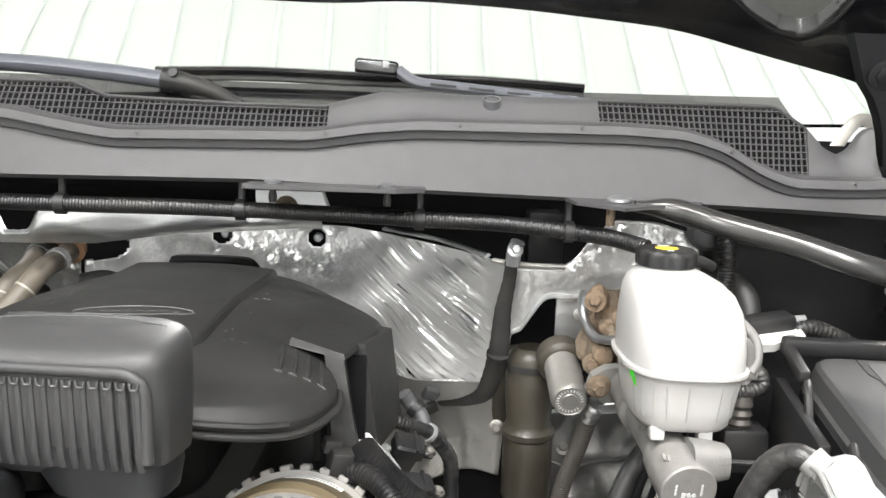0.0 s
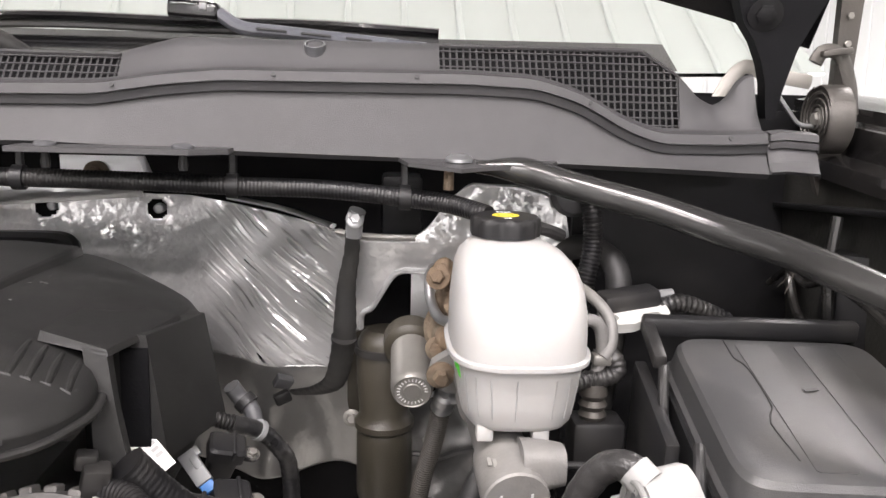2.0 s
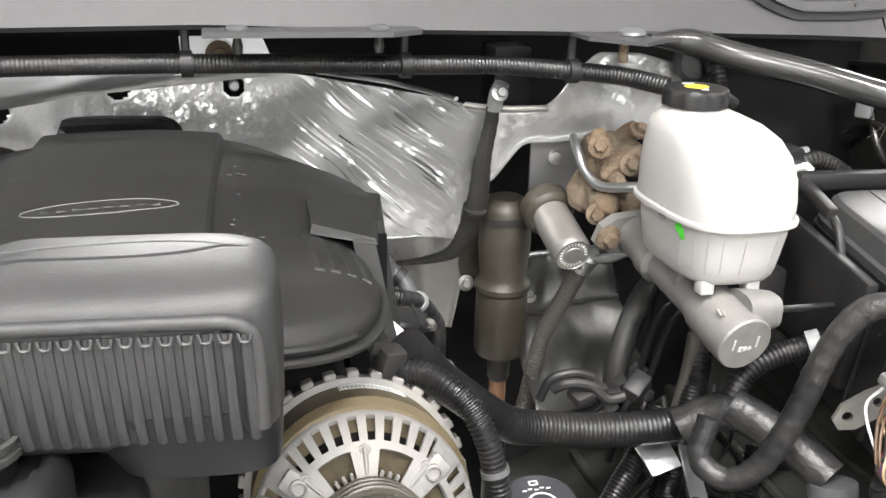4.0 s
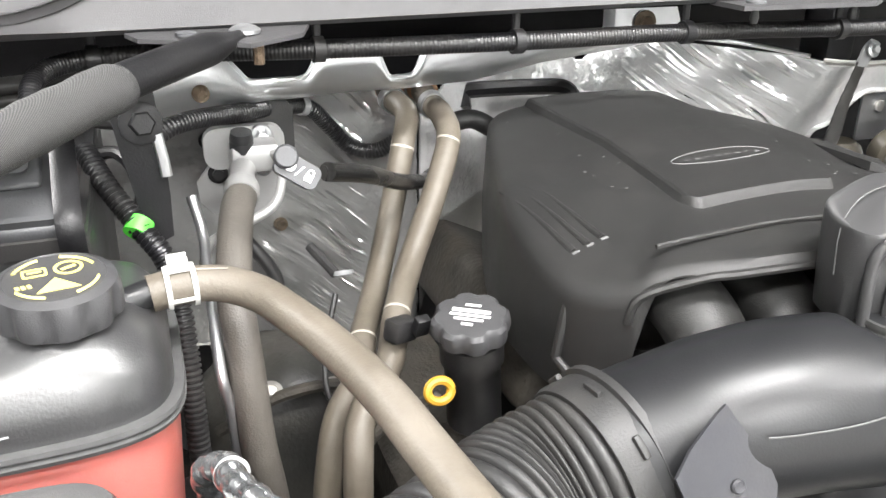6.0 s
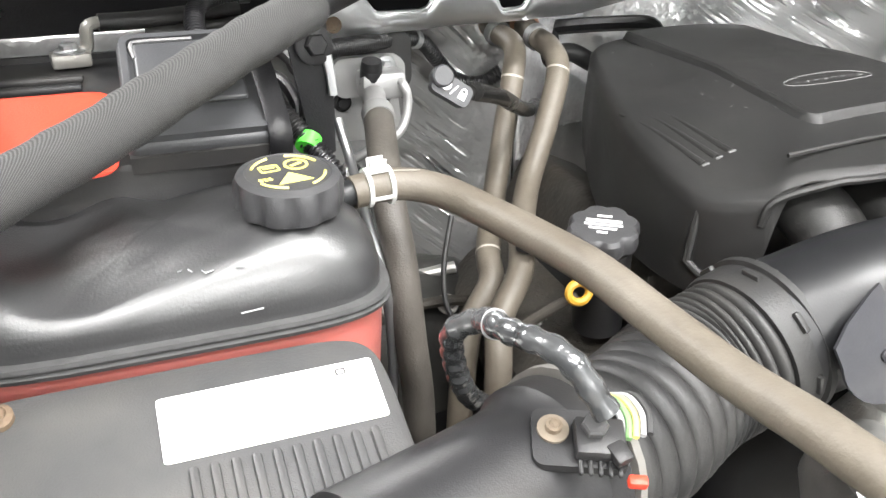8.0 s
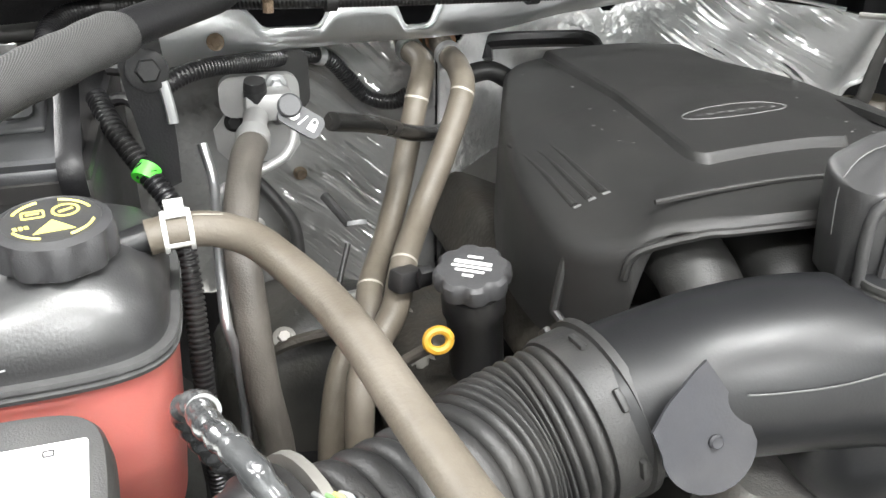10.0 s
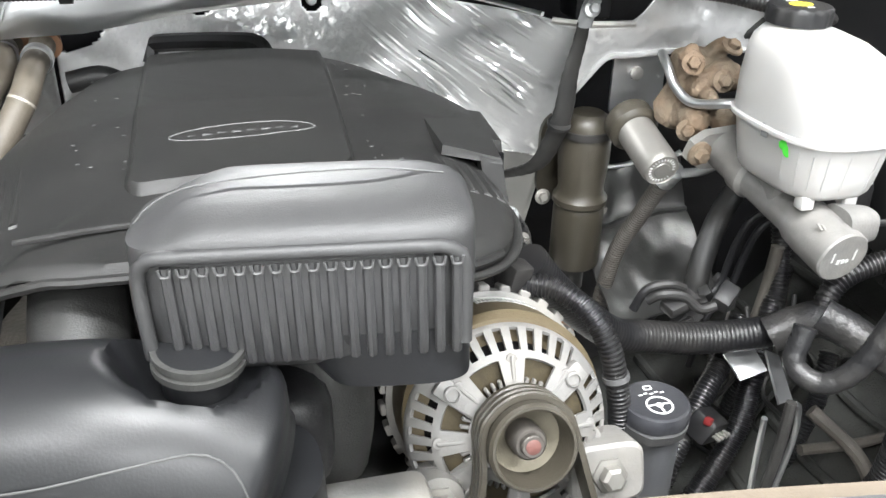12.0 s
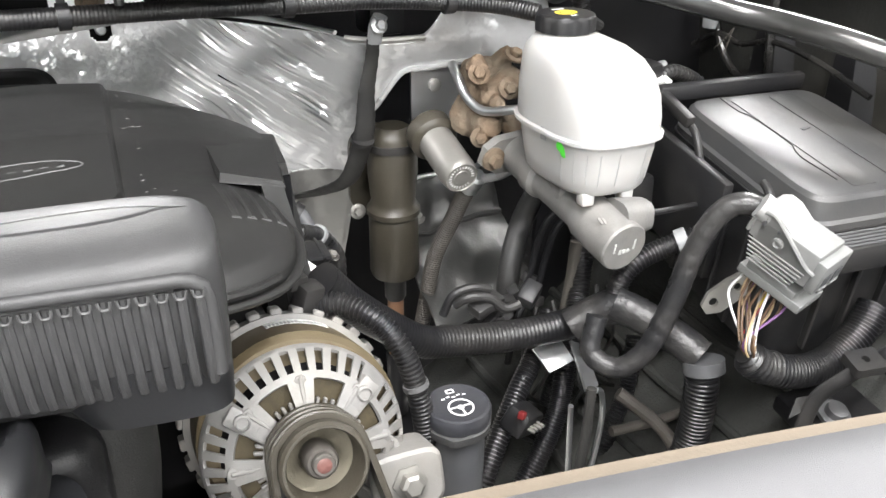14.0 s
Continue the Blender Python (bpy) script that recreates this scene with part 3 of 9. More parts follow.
def cowl():
    t = thing("cowl", (0, 0.04, 1.24), "weathered grey plastic cowl with slotted air grilles", "cowl")
    n = 300
    xs = [-0.80 + 1.568 * i / n for i in range(n + 1)]
    bm = bmesh.new()
    rows = [[bm.verts.new(p) for p in cowl_section(x)] for x in xs]
    for i in range(n):
        xm = (xs[i] + xs[i + 1]) / 2
        cut = any(a < xm < b for a, b in GRILLES)
        for j in range(len(rows[0]) - 1):
            if cut and 12 <= j <= 15:
                continue
            bm.faces.new((rows[i][j], rows[i][j + 1], rows[i + 1][j + 1], rows[i + 1][j]))
    part("panel", thicken(bm, -0.0025), COWL, t, auto=32)
    for name, off, dz in (("seal_groove", 0.0315, -0.0095), ("seal_foot", 0.0325, -0.0185)):
        part(name, tube([(x, off + cowl_bow(x) - 0.012, soft_table(Z_SEAL, x) + dz) for x in xs[6:-6:6]], 0.0012, 5, 0.01), RUBBER, t, "black rubber line")
    for a, b in GRILLES:
        bm = bmesh.new()
        cols = int((b - a) / 0.0067)
        for c in range(cols + 1):
            x = a + (b - a) * c / cols
            zs, zt, d = soft_table(Z_SEAL, x) + 0.003, max(lerp_table(Z_TOP, x), soft_table(Z_SEAL, x) + 0.012) - 0.001, cowl_bow(x) - 0.012
            add_tube(bm, [(x, 0.048 + d, zs), (x, 0.0595 + d, (zs + zt) / 2), (x, 0.071 + d, zt)], 0.0011, 4, 0.02)
        z = 1.275
        while z < 1.36:
            run = []
            for c in range(cols * 2 + 1):
                x = a + (b - a) * c / cols / 2
                zs, zt, d = soft_table(Z_SEAL, x) + 0.004, lerp_table(Z_TOP, x) - 0.002, cowl_bow(x) - 0.012
                inside = zs < z < zt
                if inside:
                    run.append((x, 0.049 + 0.02 * (z - zs) / max(0.01, zt - zs) + d, z))
                if run and (not inside or c == cols * 2):
                    if len(run) > 2:
                        add_tube(bm, run[:: max(1, len(run) // 12)] + [run[-1]], 0.001, 4, 0.01)
                    run = []
            z += 0.0078
        part("grille", bm, COWL, t, "grey slotted air grille", smooth=False)
    bm, dashes = bmesh.new(), bmesh.new()
    k = 0
    while 0.125 + k * 0.0085 < 0.425:
        x = 0.125 + k * 0.0085
        zs, zt, d = soft_table(Z_SEAL, x) + 0.007, lerp_table(Z_TOP, x) - 0.008, cowl_bow(x) - 0.012
        if abs(x - 0.307) > 0.014:
            add_tube(bm, [(x, 0.0487 + d, zs), (x, 0.0685 + d, zt)], 0.0007, 4, 0.05)
            add_box(dashes, (0.005, 0.002, 0.0014), pose(x, 0.0675 + d, zt + 0.0015), 0)
        k += 1
    part("embossed_rib", bm, COWL, t, smooth=False)
    part("grille", dashes, GREY, t, "dark dashed groove along the top edge", smooth=False)
    bm = revolve([(0.011, 0.0), (0.011, 0.014), (0.0095, 0.014), (0.008, 0.004)], turn_to((0, -0.45, 1), (0.307, 0.066, 1.344)), 20)
    part("nozzle_cup", bm, GREY, t, "dark round washer nozzle cup")
    bm = bmesh.new()
    for x in (0.115, 0.27, 0.41, 0.585, 0.73, -0.1, -0.3, -0.5):
        add_revolve(bm, [(0.0022, 0), (0.0022, 0.0012)], turn_to((0, -1, 0.5), (x, 0.0265 + cowl_bow(x) - 0.012, soft_table(Z_SEAL, x) - 0.003)), 10)
    part("seal_clip", bm, INK, t, "small black seal clips")
    bm = bmesh.new()
    add_loft(bm, [[p + Vector((dx, dy, dz)) for p in cowl_section(0.77)[1:12]] for dx, dy, dz in ((0.0, -0.004, 0.002), (0.012, -0.012, 0.004), (0.045, -0.014, 0.002), (0.05, -0.006, -0.002))], False)
    part("end_cap", thicken(bm, 0.002), COWL, t)
    # near-black sheets that stand in for the shade behind the grilles
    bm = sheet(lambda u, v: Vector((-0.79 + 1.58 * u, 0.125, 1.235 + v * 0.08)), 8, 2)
    part("under_cowl_shade", thicken(bm, 0.004), DEEP, t, "near-black sheet standing in for the shade under the cowl")

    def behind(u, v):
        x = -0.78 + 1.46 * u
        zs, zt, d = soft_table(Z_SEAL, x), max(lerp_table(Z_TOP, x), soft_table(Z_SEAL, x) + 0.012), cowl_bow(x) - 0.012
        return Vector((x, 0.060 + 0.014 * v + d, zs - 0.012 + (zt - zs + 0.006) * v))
    part("grille_shade", thicken(sheet(behind, 200, 3), 0.001), DEEP, t, "near-black sheet standing in for the shade behind the grille slots")
    # bolted mounting strip
    s = thing("cowl_bracket", (0.12, 0.0, 1.25), "grey plastic cowl bracket with two push pins", "bracket", "cowl brackets")
    out = [(0.032, -0.028), (0.20, -0.034), (0.232, -0.01), (0.232, 0.03), (0.032, 0.03)]
    part("strip", plate(out, 0.005, pose(0, 0, 1.2485)), COWL, s)
    for x, y in ((0.062, -0.008), (0.19, -0.012)):
        part("push_pin", revolve([(0.0, 0), (0.0105, 0), (0.0105, 0.002), (0.008, 0.004), (0.0045, 0.0045), (0.0, 0.003)], pose(x, y, 1.2535), 20), GREY, s)
        part("pin_shank", revolve([(0.004, -0.016), (0.005, -0.01), (0.003, 0)], pose(x, y, 1.2485), 10), RUBBER, s)


cowl()


def windscreen():
    def glass(u, v):
        x = -0.94 + 1.88 * u
        y = 0.155 + 0.75 * v + 0.10 * (x / 0.8) ** 2 * 0.7
        return Vector((x, y, 1.33 + 0.60 * (y - 0.155) - 0.07 * (x / 0.8) ** 2 * (0.4 + v)))
    t = thing("windscreen", (0, 0.16, 1.33), "tinted greenish windscreen glass above a dark dashboard", "windscreen")
    ob = part("pane", thicken(sheet(glass, 40, 20), 0.005), GLASS, t, "tinted greenish glass pane", auto=80)
    ob.visible_shadow = False
    part("frit_band", thicken(sheet(lambda u, v: glass(0.02 + 0.87 * u, 0.09 * v) + Vector((0, -0.002, 0.003)), 40, 3), 0.0006), PAINT, t, "black glass border band", auto=80)
    part("rubber_edge", tube([glass(0.08 * k, 0) + Vector((0, -0.004, -0.002)) for k in range(11)], 0.006, 8, 0.02), RUBBER, t)
    d = thing("dashboard", (0, 0.5, 1.2), "dark dashboard top behind the windscreen", "dashboard")
    part("top", thicken(sheet(lambda u, v: Vector((-0.74 + 1.48 * u, 0.26 + 0.62 * v, 1.325 + 0.05 * v - 0.03 * (2 * u - 1) ** 2)), 20, 10), -0.02), SATIN, d)
    part("bulkhead", thicken(sheet(lambda u, v: Vector((-0.85 + 1.7 * u, 0.95 + 0.1 * v, 1.0 + 0.85 * v)), 4, 4), 0.02), DEEP, d)
    # wipers
    w = thing("wiper", (-0.1, 0.2, 1.37), "grey-blue wiper arm with a long dark blade", "wiper", "wipers")
    arm = bmesh.new()
    add_tube(arm, [(-0.45, 0.19, 1.388), (-0.3, 0.19, 1.386), (-0.19, 0.187, 1.378), (-0.11, 0.184, 1.370)], 0.0155, 12, 0.02, flat=0.75)
    part("arm", arm, WIPER, w)
    part("knuckle", tube([(-0.116, 0.182, 1.372), (-0.09, 0.178, 1.368), (-0.05, 0.166, 1.358), (-0.005, 0.14, 1.340)], 0.0145, 12, 0.006, shape=lambda s: 1.05 - 0.55 * s), RUBBER, w)
    part("pivot_pin", revolve([(0.006, -0.012), (0.006, 0.012)], turn_to((0, -1, 0.3), (-0.1, 0.176, 1.377)), 12), RUBBER, w)
    part("blade", tube([(-0.135, 0.21, 1.384), (0.0, 0.212, 1.388), (0.15, 0.212, 1.386), (0.3, 0.21, 1.386), (0.44, 0.205, 1.380)], 0.0075, 8, 0.02, flat=0.8), PAINT, w)
    part("rubber_lip", tube([(-0.13, 0.208, 1.374), (0.0, 0.21, 1.378), (0.15, 0.21, 1.376), (0.3, 0.208, 1.376), (0.44, 0.203, 1.37)], 0.004, 6, 0.02), RUBBER, w)
    w = thing("wiper", (0.3, 0.2, 1.38), "grey wiper arm with slots and a square head", "wiper", "wipers")
    part("head", box((0.058, 0.022, 0.021), pose(0.162, 0.175, 1.385, 0, 4, 0), 0.006, 3), PAINT, w)
    part("clip", box((0.008, 0.006, 0.008), pose(0.175, 0.163, 1.395), 0.001), LIGHTGREY, w)
    part("arm", tube([(0.19, 0.175, 1.393), (0.215, 0.172, 1.378), (0.26, 0.17, 1.374), (0.36, 0.165, 1.366), (0.52, 0.15, 1.352)], 0.0085, 10, 0.01, flat=0.85, shape=lambda s: 1.1 - 0.35 * s), WIPER, w)
    for x in (0.25, 0.3, 0.35, 0.41):
        part("slot", box((0.034, 0.003, 0.003), pose(x, 0.1608 - 0.02 * (x - 0.25), 1.374 - 0.078 * (x - 0.25), 0, 4.5, 0), 0.001), INK, w)


windscreen()


def hood():
    t = thing("engine_hood", (0, 0.12, 1.30), "open black hood with a framed underside", "hood")
    edge = [(-0.9, 1.386), (-0.82, 1.411), (-0.67, 1.446), (-0.5, 1.478), (-0.3, 1.494), (0.0, 1.492), (0.1, 1.490), (0.2, 1.498), (0.35, 1.492), (0.5, 1.479), (0.57, 1.472), (0.67, 1.446), (0.82, 1.411), (0.9, 1.381)]

    def skin(u, v):
        x = -0.9 + 1.8 * u
        z0 = soft_table(edge, x, 0.04)
        y = 0.25 - 0.78 * v
        return Vector((x * (1 - 0.06 * v), y, z0 + 0.02 + 0.86 * v + 0.02 * math.sin(math.pi * v)))
    part("skin", thicken(sheet(skin, 60, 24), 0.006), PAINT, t, auto=60)

    def under(u, v):
        p = skin(u, v)
        x = abs(p.x)
        d = 0.016
        low = lerp_table([(0.0, 0.13), (0.45, 0.125), (0.55, 0.090), (0.61, 0.062), (0.65, 0.042), (0.69, 0.030), (0.72, 0.031), (0.74, 0.044), (0.755, 0.065), (0.77, 0.10), (0.785, 0.15), (0.80, 0.3), (0.9, 0.5)], x)
        frame_in = smooth(low, low + 0.028, v) * (1 - smooth(0.90, 0.94, v)) * (1 - smooth(0.80, 0.82, x))
        rib = max(0, 1 - abs(x - 0.32 - 0.2 * (v - 0.5)) / 0.05)
        d += 0.024 * (1 - frame_in * (1 - 0.9 * smooth(0, 0.6, rib)))
        return p + Vector((0, -0.70 * d, -0.71 * d))
    part("inner_frame", thicken(sheet(lambda u, v: under(u, v ** 1.8), 360, 130), 0.002), PAINT, t, "gloss black pressed inner frame", auto=50)
    part("liner_pad", thicken(sheet(lambda u, v: skin(0.055 + 0.89 * u, 0.022 + 0.84 * v) + Vector((0, -0.0175, -0.0175)), 60, 40), 0.002), PAD, t, "matte grey felt hood liner", auto=60)
    part("rear_seam", tube([skin(k / 24, 0) + Vector((0, -0.010, -0.016)) for k in range(25)], 0.008, 8, 0.02), PAINT, t)
    bm = bmesh.new()
    add_bolt(bm, (0.777, 0.074, 1.401), (-0.1, -1, -0.4), 0.011, 0.005)
    part("hinge_bolt", bm, SATIN, t)
    # hinge bracket arm on the hood's corner
    arm = plate([(0.738, 1.45), (0.866, 1.45), (0.841, 1.408), (0.818, 1.364), (0.806, 1.322), (0.800, 1.292), (0.790, 1.292), (0.786, 1.330), (0.780, 1.352), (0.770, 1.374), (0.757, 1.392)], 0.02, Matrix.Translation((0, 0.10, 0)) @ Matrix.Rotation(radians(90), 4, "X"))
    part("hinge_arm", arm, DEEP, t, "black pressed hinge arm")
    h = thing("hood_hinge", (0.88, 0.09, 1.2), "dark steel hood hinge with a flat spiral spring", "hinge")
    spiral = [(0.8505, 0.088 + (0.006 + 0.00112 * a) * math.cos(a), 1.293 + (0.006 + 0.00112 * a) * math.sin(a)) for a in [k * 0.4 for k in range(67)]]
    part("spring", tube(spiral, 0.0015, 6, 0.003), HINGE, h, "flat spiral spring")
    part("spring_drum", revolve([(0.004, 0.003), (0.033, 0.003), (0.036, 0.0), (0.0375, 0.003), (0.0375, 0.026), (0.034, 0.028)], turn_to((1, -0.08, 0), (0.851, 0.088, 1.293)), 40), HINGE, h)
    part("pin", bolt((0.853, 0.088, 1.293), (-1, 0.08, 0), 0.0075, 0.006), DULLSTEEL, h)
    part("hook_strap", tube([(0.889, 0.086, 1.298), (0.883, 0.086, 1.330), (0.872, 0.086, 1.358), (0.860, 0.086, 1.366), (0.848, 0.086, 1.364), (0.842, 0.086, 1.353)], 0.008, 10, 0.004, flat=0.55), HINGE, h)
    part("hook_bar", box((0.034, 0.020, 0.007), pose(0.862, 0.084, 1.361, 0, -8, 0), 0.002), HINGE, h)
    part("upper_arm", plate([(0.874, 1.325), (0.893, 1.316), (0.899, 1.42), (0.905, 1.55), (0.872, 1.55), (0.874, 1.42)], 0.012, Matrix.Translation((0, 0.115, 0)) @ Matrix.Rotation(radians(90), 4, "X")), HINGE, h)
    for z in (1.345, 1.375, 1.405, 1.44):
        part("rivet", bolt((0.884, 0.102, z), (0, -1, 0), 0.004, 0.003, False), DULLSTEEL, h)
    part("base", plate([(0.848, 1.275), (0.890, 1.275), (0.889, 1.238), (0.897, 1.19), (0.888, 1.15), (0.866, 1.15), (0.868, 1.19), (0.853, 1.236)], 0.010, Matrix.Translation((0, 0.100, 0)) @ Matrix.Rotation(radians(90), 4, "X")), HINGE, h)
    part("link_rod", tube([(0.801, 0.09, 1.324), (0.829, 0.09, 1.290), (0.836, 0.09, 1.286), (0.849, 0.09, 1.285)], 0.0026, 8, 0.006), STEEL, h)


hood()


def body_panels():
    # right and left fenders with their inner lips
    for side, name in ((1, "fender"), (-1, "fender")):
        t = thing(name, (side * 0.95, -0.2, 1.1), "gloss black fender with a folded inner lip", "fender", "fenders")

        def top(u, v, s=side):
            y = 0.24 - 1.2 * v
            x = 0.90 + 0.2 * u + 0.04 * v * 0
            return Vector((s * x, y, 1.315 - 0.07 * v - 0.04 * v * v + 0.012 * math.sin(u * math.pi) - 0.03 * u * u))
        part("wing_top", thicken(sheet(top, 14, 30), 0.004), PAINT, t, auto=60)
        part("inner_lip", thicken(sheet(lambda u, v, s=side: Vector((s * (0.90 - 0.012 * smooth(0.2, 0.3, u) - 0.03 * smooth(0.7, 0.8, u)), 0.24 - 1.2 * v, 1.315 - 0.07 * v - 0.04 * v * v - 0.075 * u)), 14, 30), 0.003), PAINT, t)
        part("inner_panel", thicken(sheet(lambda u, v, s=side: Vector((s * (0.865 + 0.02 * noise.noise(Vector((u * 3, v * 9, 1 + s)))), 0.24 - 1.2 * v, 1.245 - 0.06 * v - 0.6 * u)), 20, 40), 0.004), GRIME, t, "dusty dark inner fender panel")
        part("flange", box((0.045, 1.0, 0.006), pose(side * 0.862, -0.28, 1.225, -5, 0, 0), 0.002), SATIN, t)
    t = thing("body_flange", (0.76, 0.15, 1.30), "warm white painted body flange beside the cowl", "body flange")
    part("flange", tube([(0.750, 0.15, 1.284), (0.758, 0.15, 1.302), (0.769, 0.15, 1.324), (0.781, 0.15, 1.342), (0.794, 0.15, 1.350), (0.812, 0.15, 1.344), (0.838, 0.15, 1.339), (0.87, 0.15, 1.334)], 0.0085, 10, 0.006, flat=0.6), BODY, t)
    # front sight shield with a beige foam strip under its edge
    t = thing("sight_shield", (0.25, -0.6, 1.0), "grey plastic front sight shield with a beige foam edge", "sight shield")

    def edge_y(x):
        return -0.452 - 0.10 * x - 0.06 * x * x

    def shield(u, v):
        x = -0.05 + 0.95 * u
        return Vector((x, edge_y(x) - 0.028 - 0.42 * v, 1.004 - 0.011 * smooth(0.15, 0.7, x) + 0.02 * math.sin(min(1, v * 8) * math.pi / 2) + 0.004 * v))
    part("panel", thicken(sheet(shield, 50, 20), -0.012), SHIELD, t, auto=60)
    part("foam_strip", thicken(sheet(lambda u, v: Vector((-0.05 + 0.95 * u, edge_y(-0.05 + 0.95 * u) - 0.05 * v, 0.998 - 0.011 * smooth(0.15, 0.7, -0.05 + 0.95 * u) + 0.003 * v)), 50, 3), -0.006), BEIGE, t, "beige foam strip")
    # radiator and support under it
    r = thing("radiator", (0.1, -0.6, 0.5), "black radiator core behind a plastic fan shroud", "radiator")
    part("shroud", box((1.3, 0.05, 0.42), pose(0, -0.545, 0.5), 0.01), BLACK, r)
    part("core", box((1.2, 0.05, 0.40), pose(0, -0.60, 0.5), 0.004), DEEP, r)


body_panels()


# ---- firewall ----
def rail():
    """Galvanised rail under the cowl, with scalloped top edge."""
    t = thing("firewall_rail", (-0.25, 0.13, 1.14), "bright galvanised firewall rail with scalloped edge", "rail")

    def scallop(x):
        z = 1.203 - 0.03 * max(0, (x + 0.26)) * 0.12 / 0.3
        z -= 0.027 * smooth(-0.485, -0.455, x) * (1 - smooth(-0.40, -0.378, x))
        z -= 0.033 * smooth(-0.323, -0.303, x) * (1 - smooth(-0.278, -0.256, x))
        return z

    def low(x):
        return lerp_table([(-0.6, 1.143), (-0.44, 1.157), (-0.3, 1.159), (-0.2, 1.158), (-0.1, 1.172), (0.1, 1.183)], x)

    def back(x):
        return lerp_table([(-0.6, 0.105), (-0.45, 0.12), (-0.26, 0.13), (-0.14, 0.15), (0.1, 0.2)], x)
    bm = sheet(lambda u, v: (lambda x: Vector((x, back(x) + 0.012 * (1 - v) ** 3 - 0.002 * noise.noise(Vector((x * 20, v * 3, 0))), low(x) + (scallop(x) - low(x)) * v)))(-0.57 + 0.66 * u), 150, 8)
    part("web", thicken(bm, 0.004), SHEET, t)
    part("rolled_edge", tube([(x, back(x) + 0.002, scallop(x)) for x in [-0.57 + 0.66 * k / 60 for k in range(61)]], 0.0035, 8, 0.006), SHEET, t)
    part("bolt_hole", revolve([(0.009, 0), (0.009, 0.003), (0.006, 0.003), (0.006, 0.001)], turn_to((0, -1, 0), (-0.508, 0.112, 1.170)), 18), RUST, t)
    t = thing("wiper_mount", (0.05, 0.2, 1.19), "pale metal wiper mount with a rusty bolt", "bracket")
    part("lug", plate([(0.005, 1.198), (0.004, 1.235), (0.02, 1.25), (0.08, 1.25), (0.09, 1.235), (0.104, 1.200)], 0.03, Matrix.Translation((0, 0.21, 0)) @ Matrix.Rotation(radians(90), 4, "X")), SHEET, t)
    part("bolt", bolt((0.046, 0.178, 1.209), (0, -1, 0), 0.009, 0.008), RUST, t)


rail()

WALL_Y = [(-0.9, 0.25), (-0.6, 0.27), (-0.36, 0.24), (-0.25, 0.205), (-0.17, 0.28), (-0.1, 0.355), (0.0, 0.372), (0.10, 0.37), (0.17, 0.32), (0.25, 0.245), (0.31, 0.185), (0.35, 0.135), (0.42, 0.13), (0.5, 0.125), (0.6, 0.125), (0.9, 0.2)]
WALL_TOP = [(-0.9, 1.15), (-0.3, 1.15), (-0.2, 1.160), (-0.1, 1.167), (0.11, 1.163), (0.2, 1.158), (0.31, 1.151), (0.345, 1.143), (0.405, 1.143), (0.43, 1.16), (0.45, 1.19), (0.475, 1.212), (0.53, 1.21), (0.585, 1.195), (0.60, 1.10), (0.9, 1.10)]


def wall_place(x, z, wrinkle=1.0):
    y = soft_table(WALL_Y, x, 0.02)
    depth = max(0, 1.14 - z)
    slope = 0.5 * smooth(0.2, 0.34, x) + 0.12 * smooth(-0.25, -0.4, x)
    w = 0.0035 * noise.noise(Vector((x * 26 + z * 14, z * 9 - x * 10, y * 8))) + 0.002 * noise.noise(Vector((x * 70 - z * 30, z * 45, 3)))
    return Vector((x, y + slope * depth * (1 if x < 0.5 else 0.3) + 0.4 * wrinkle * w, z))


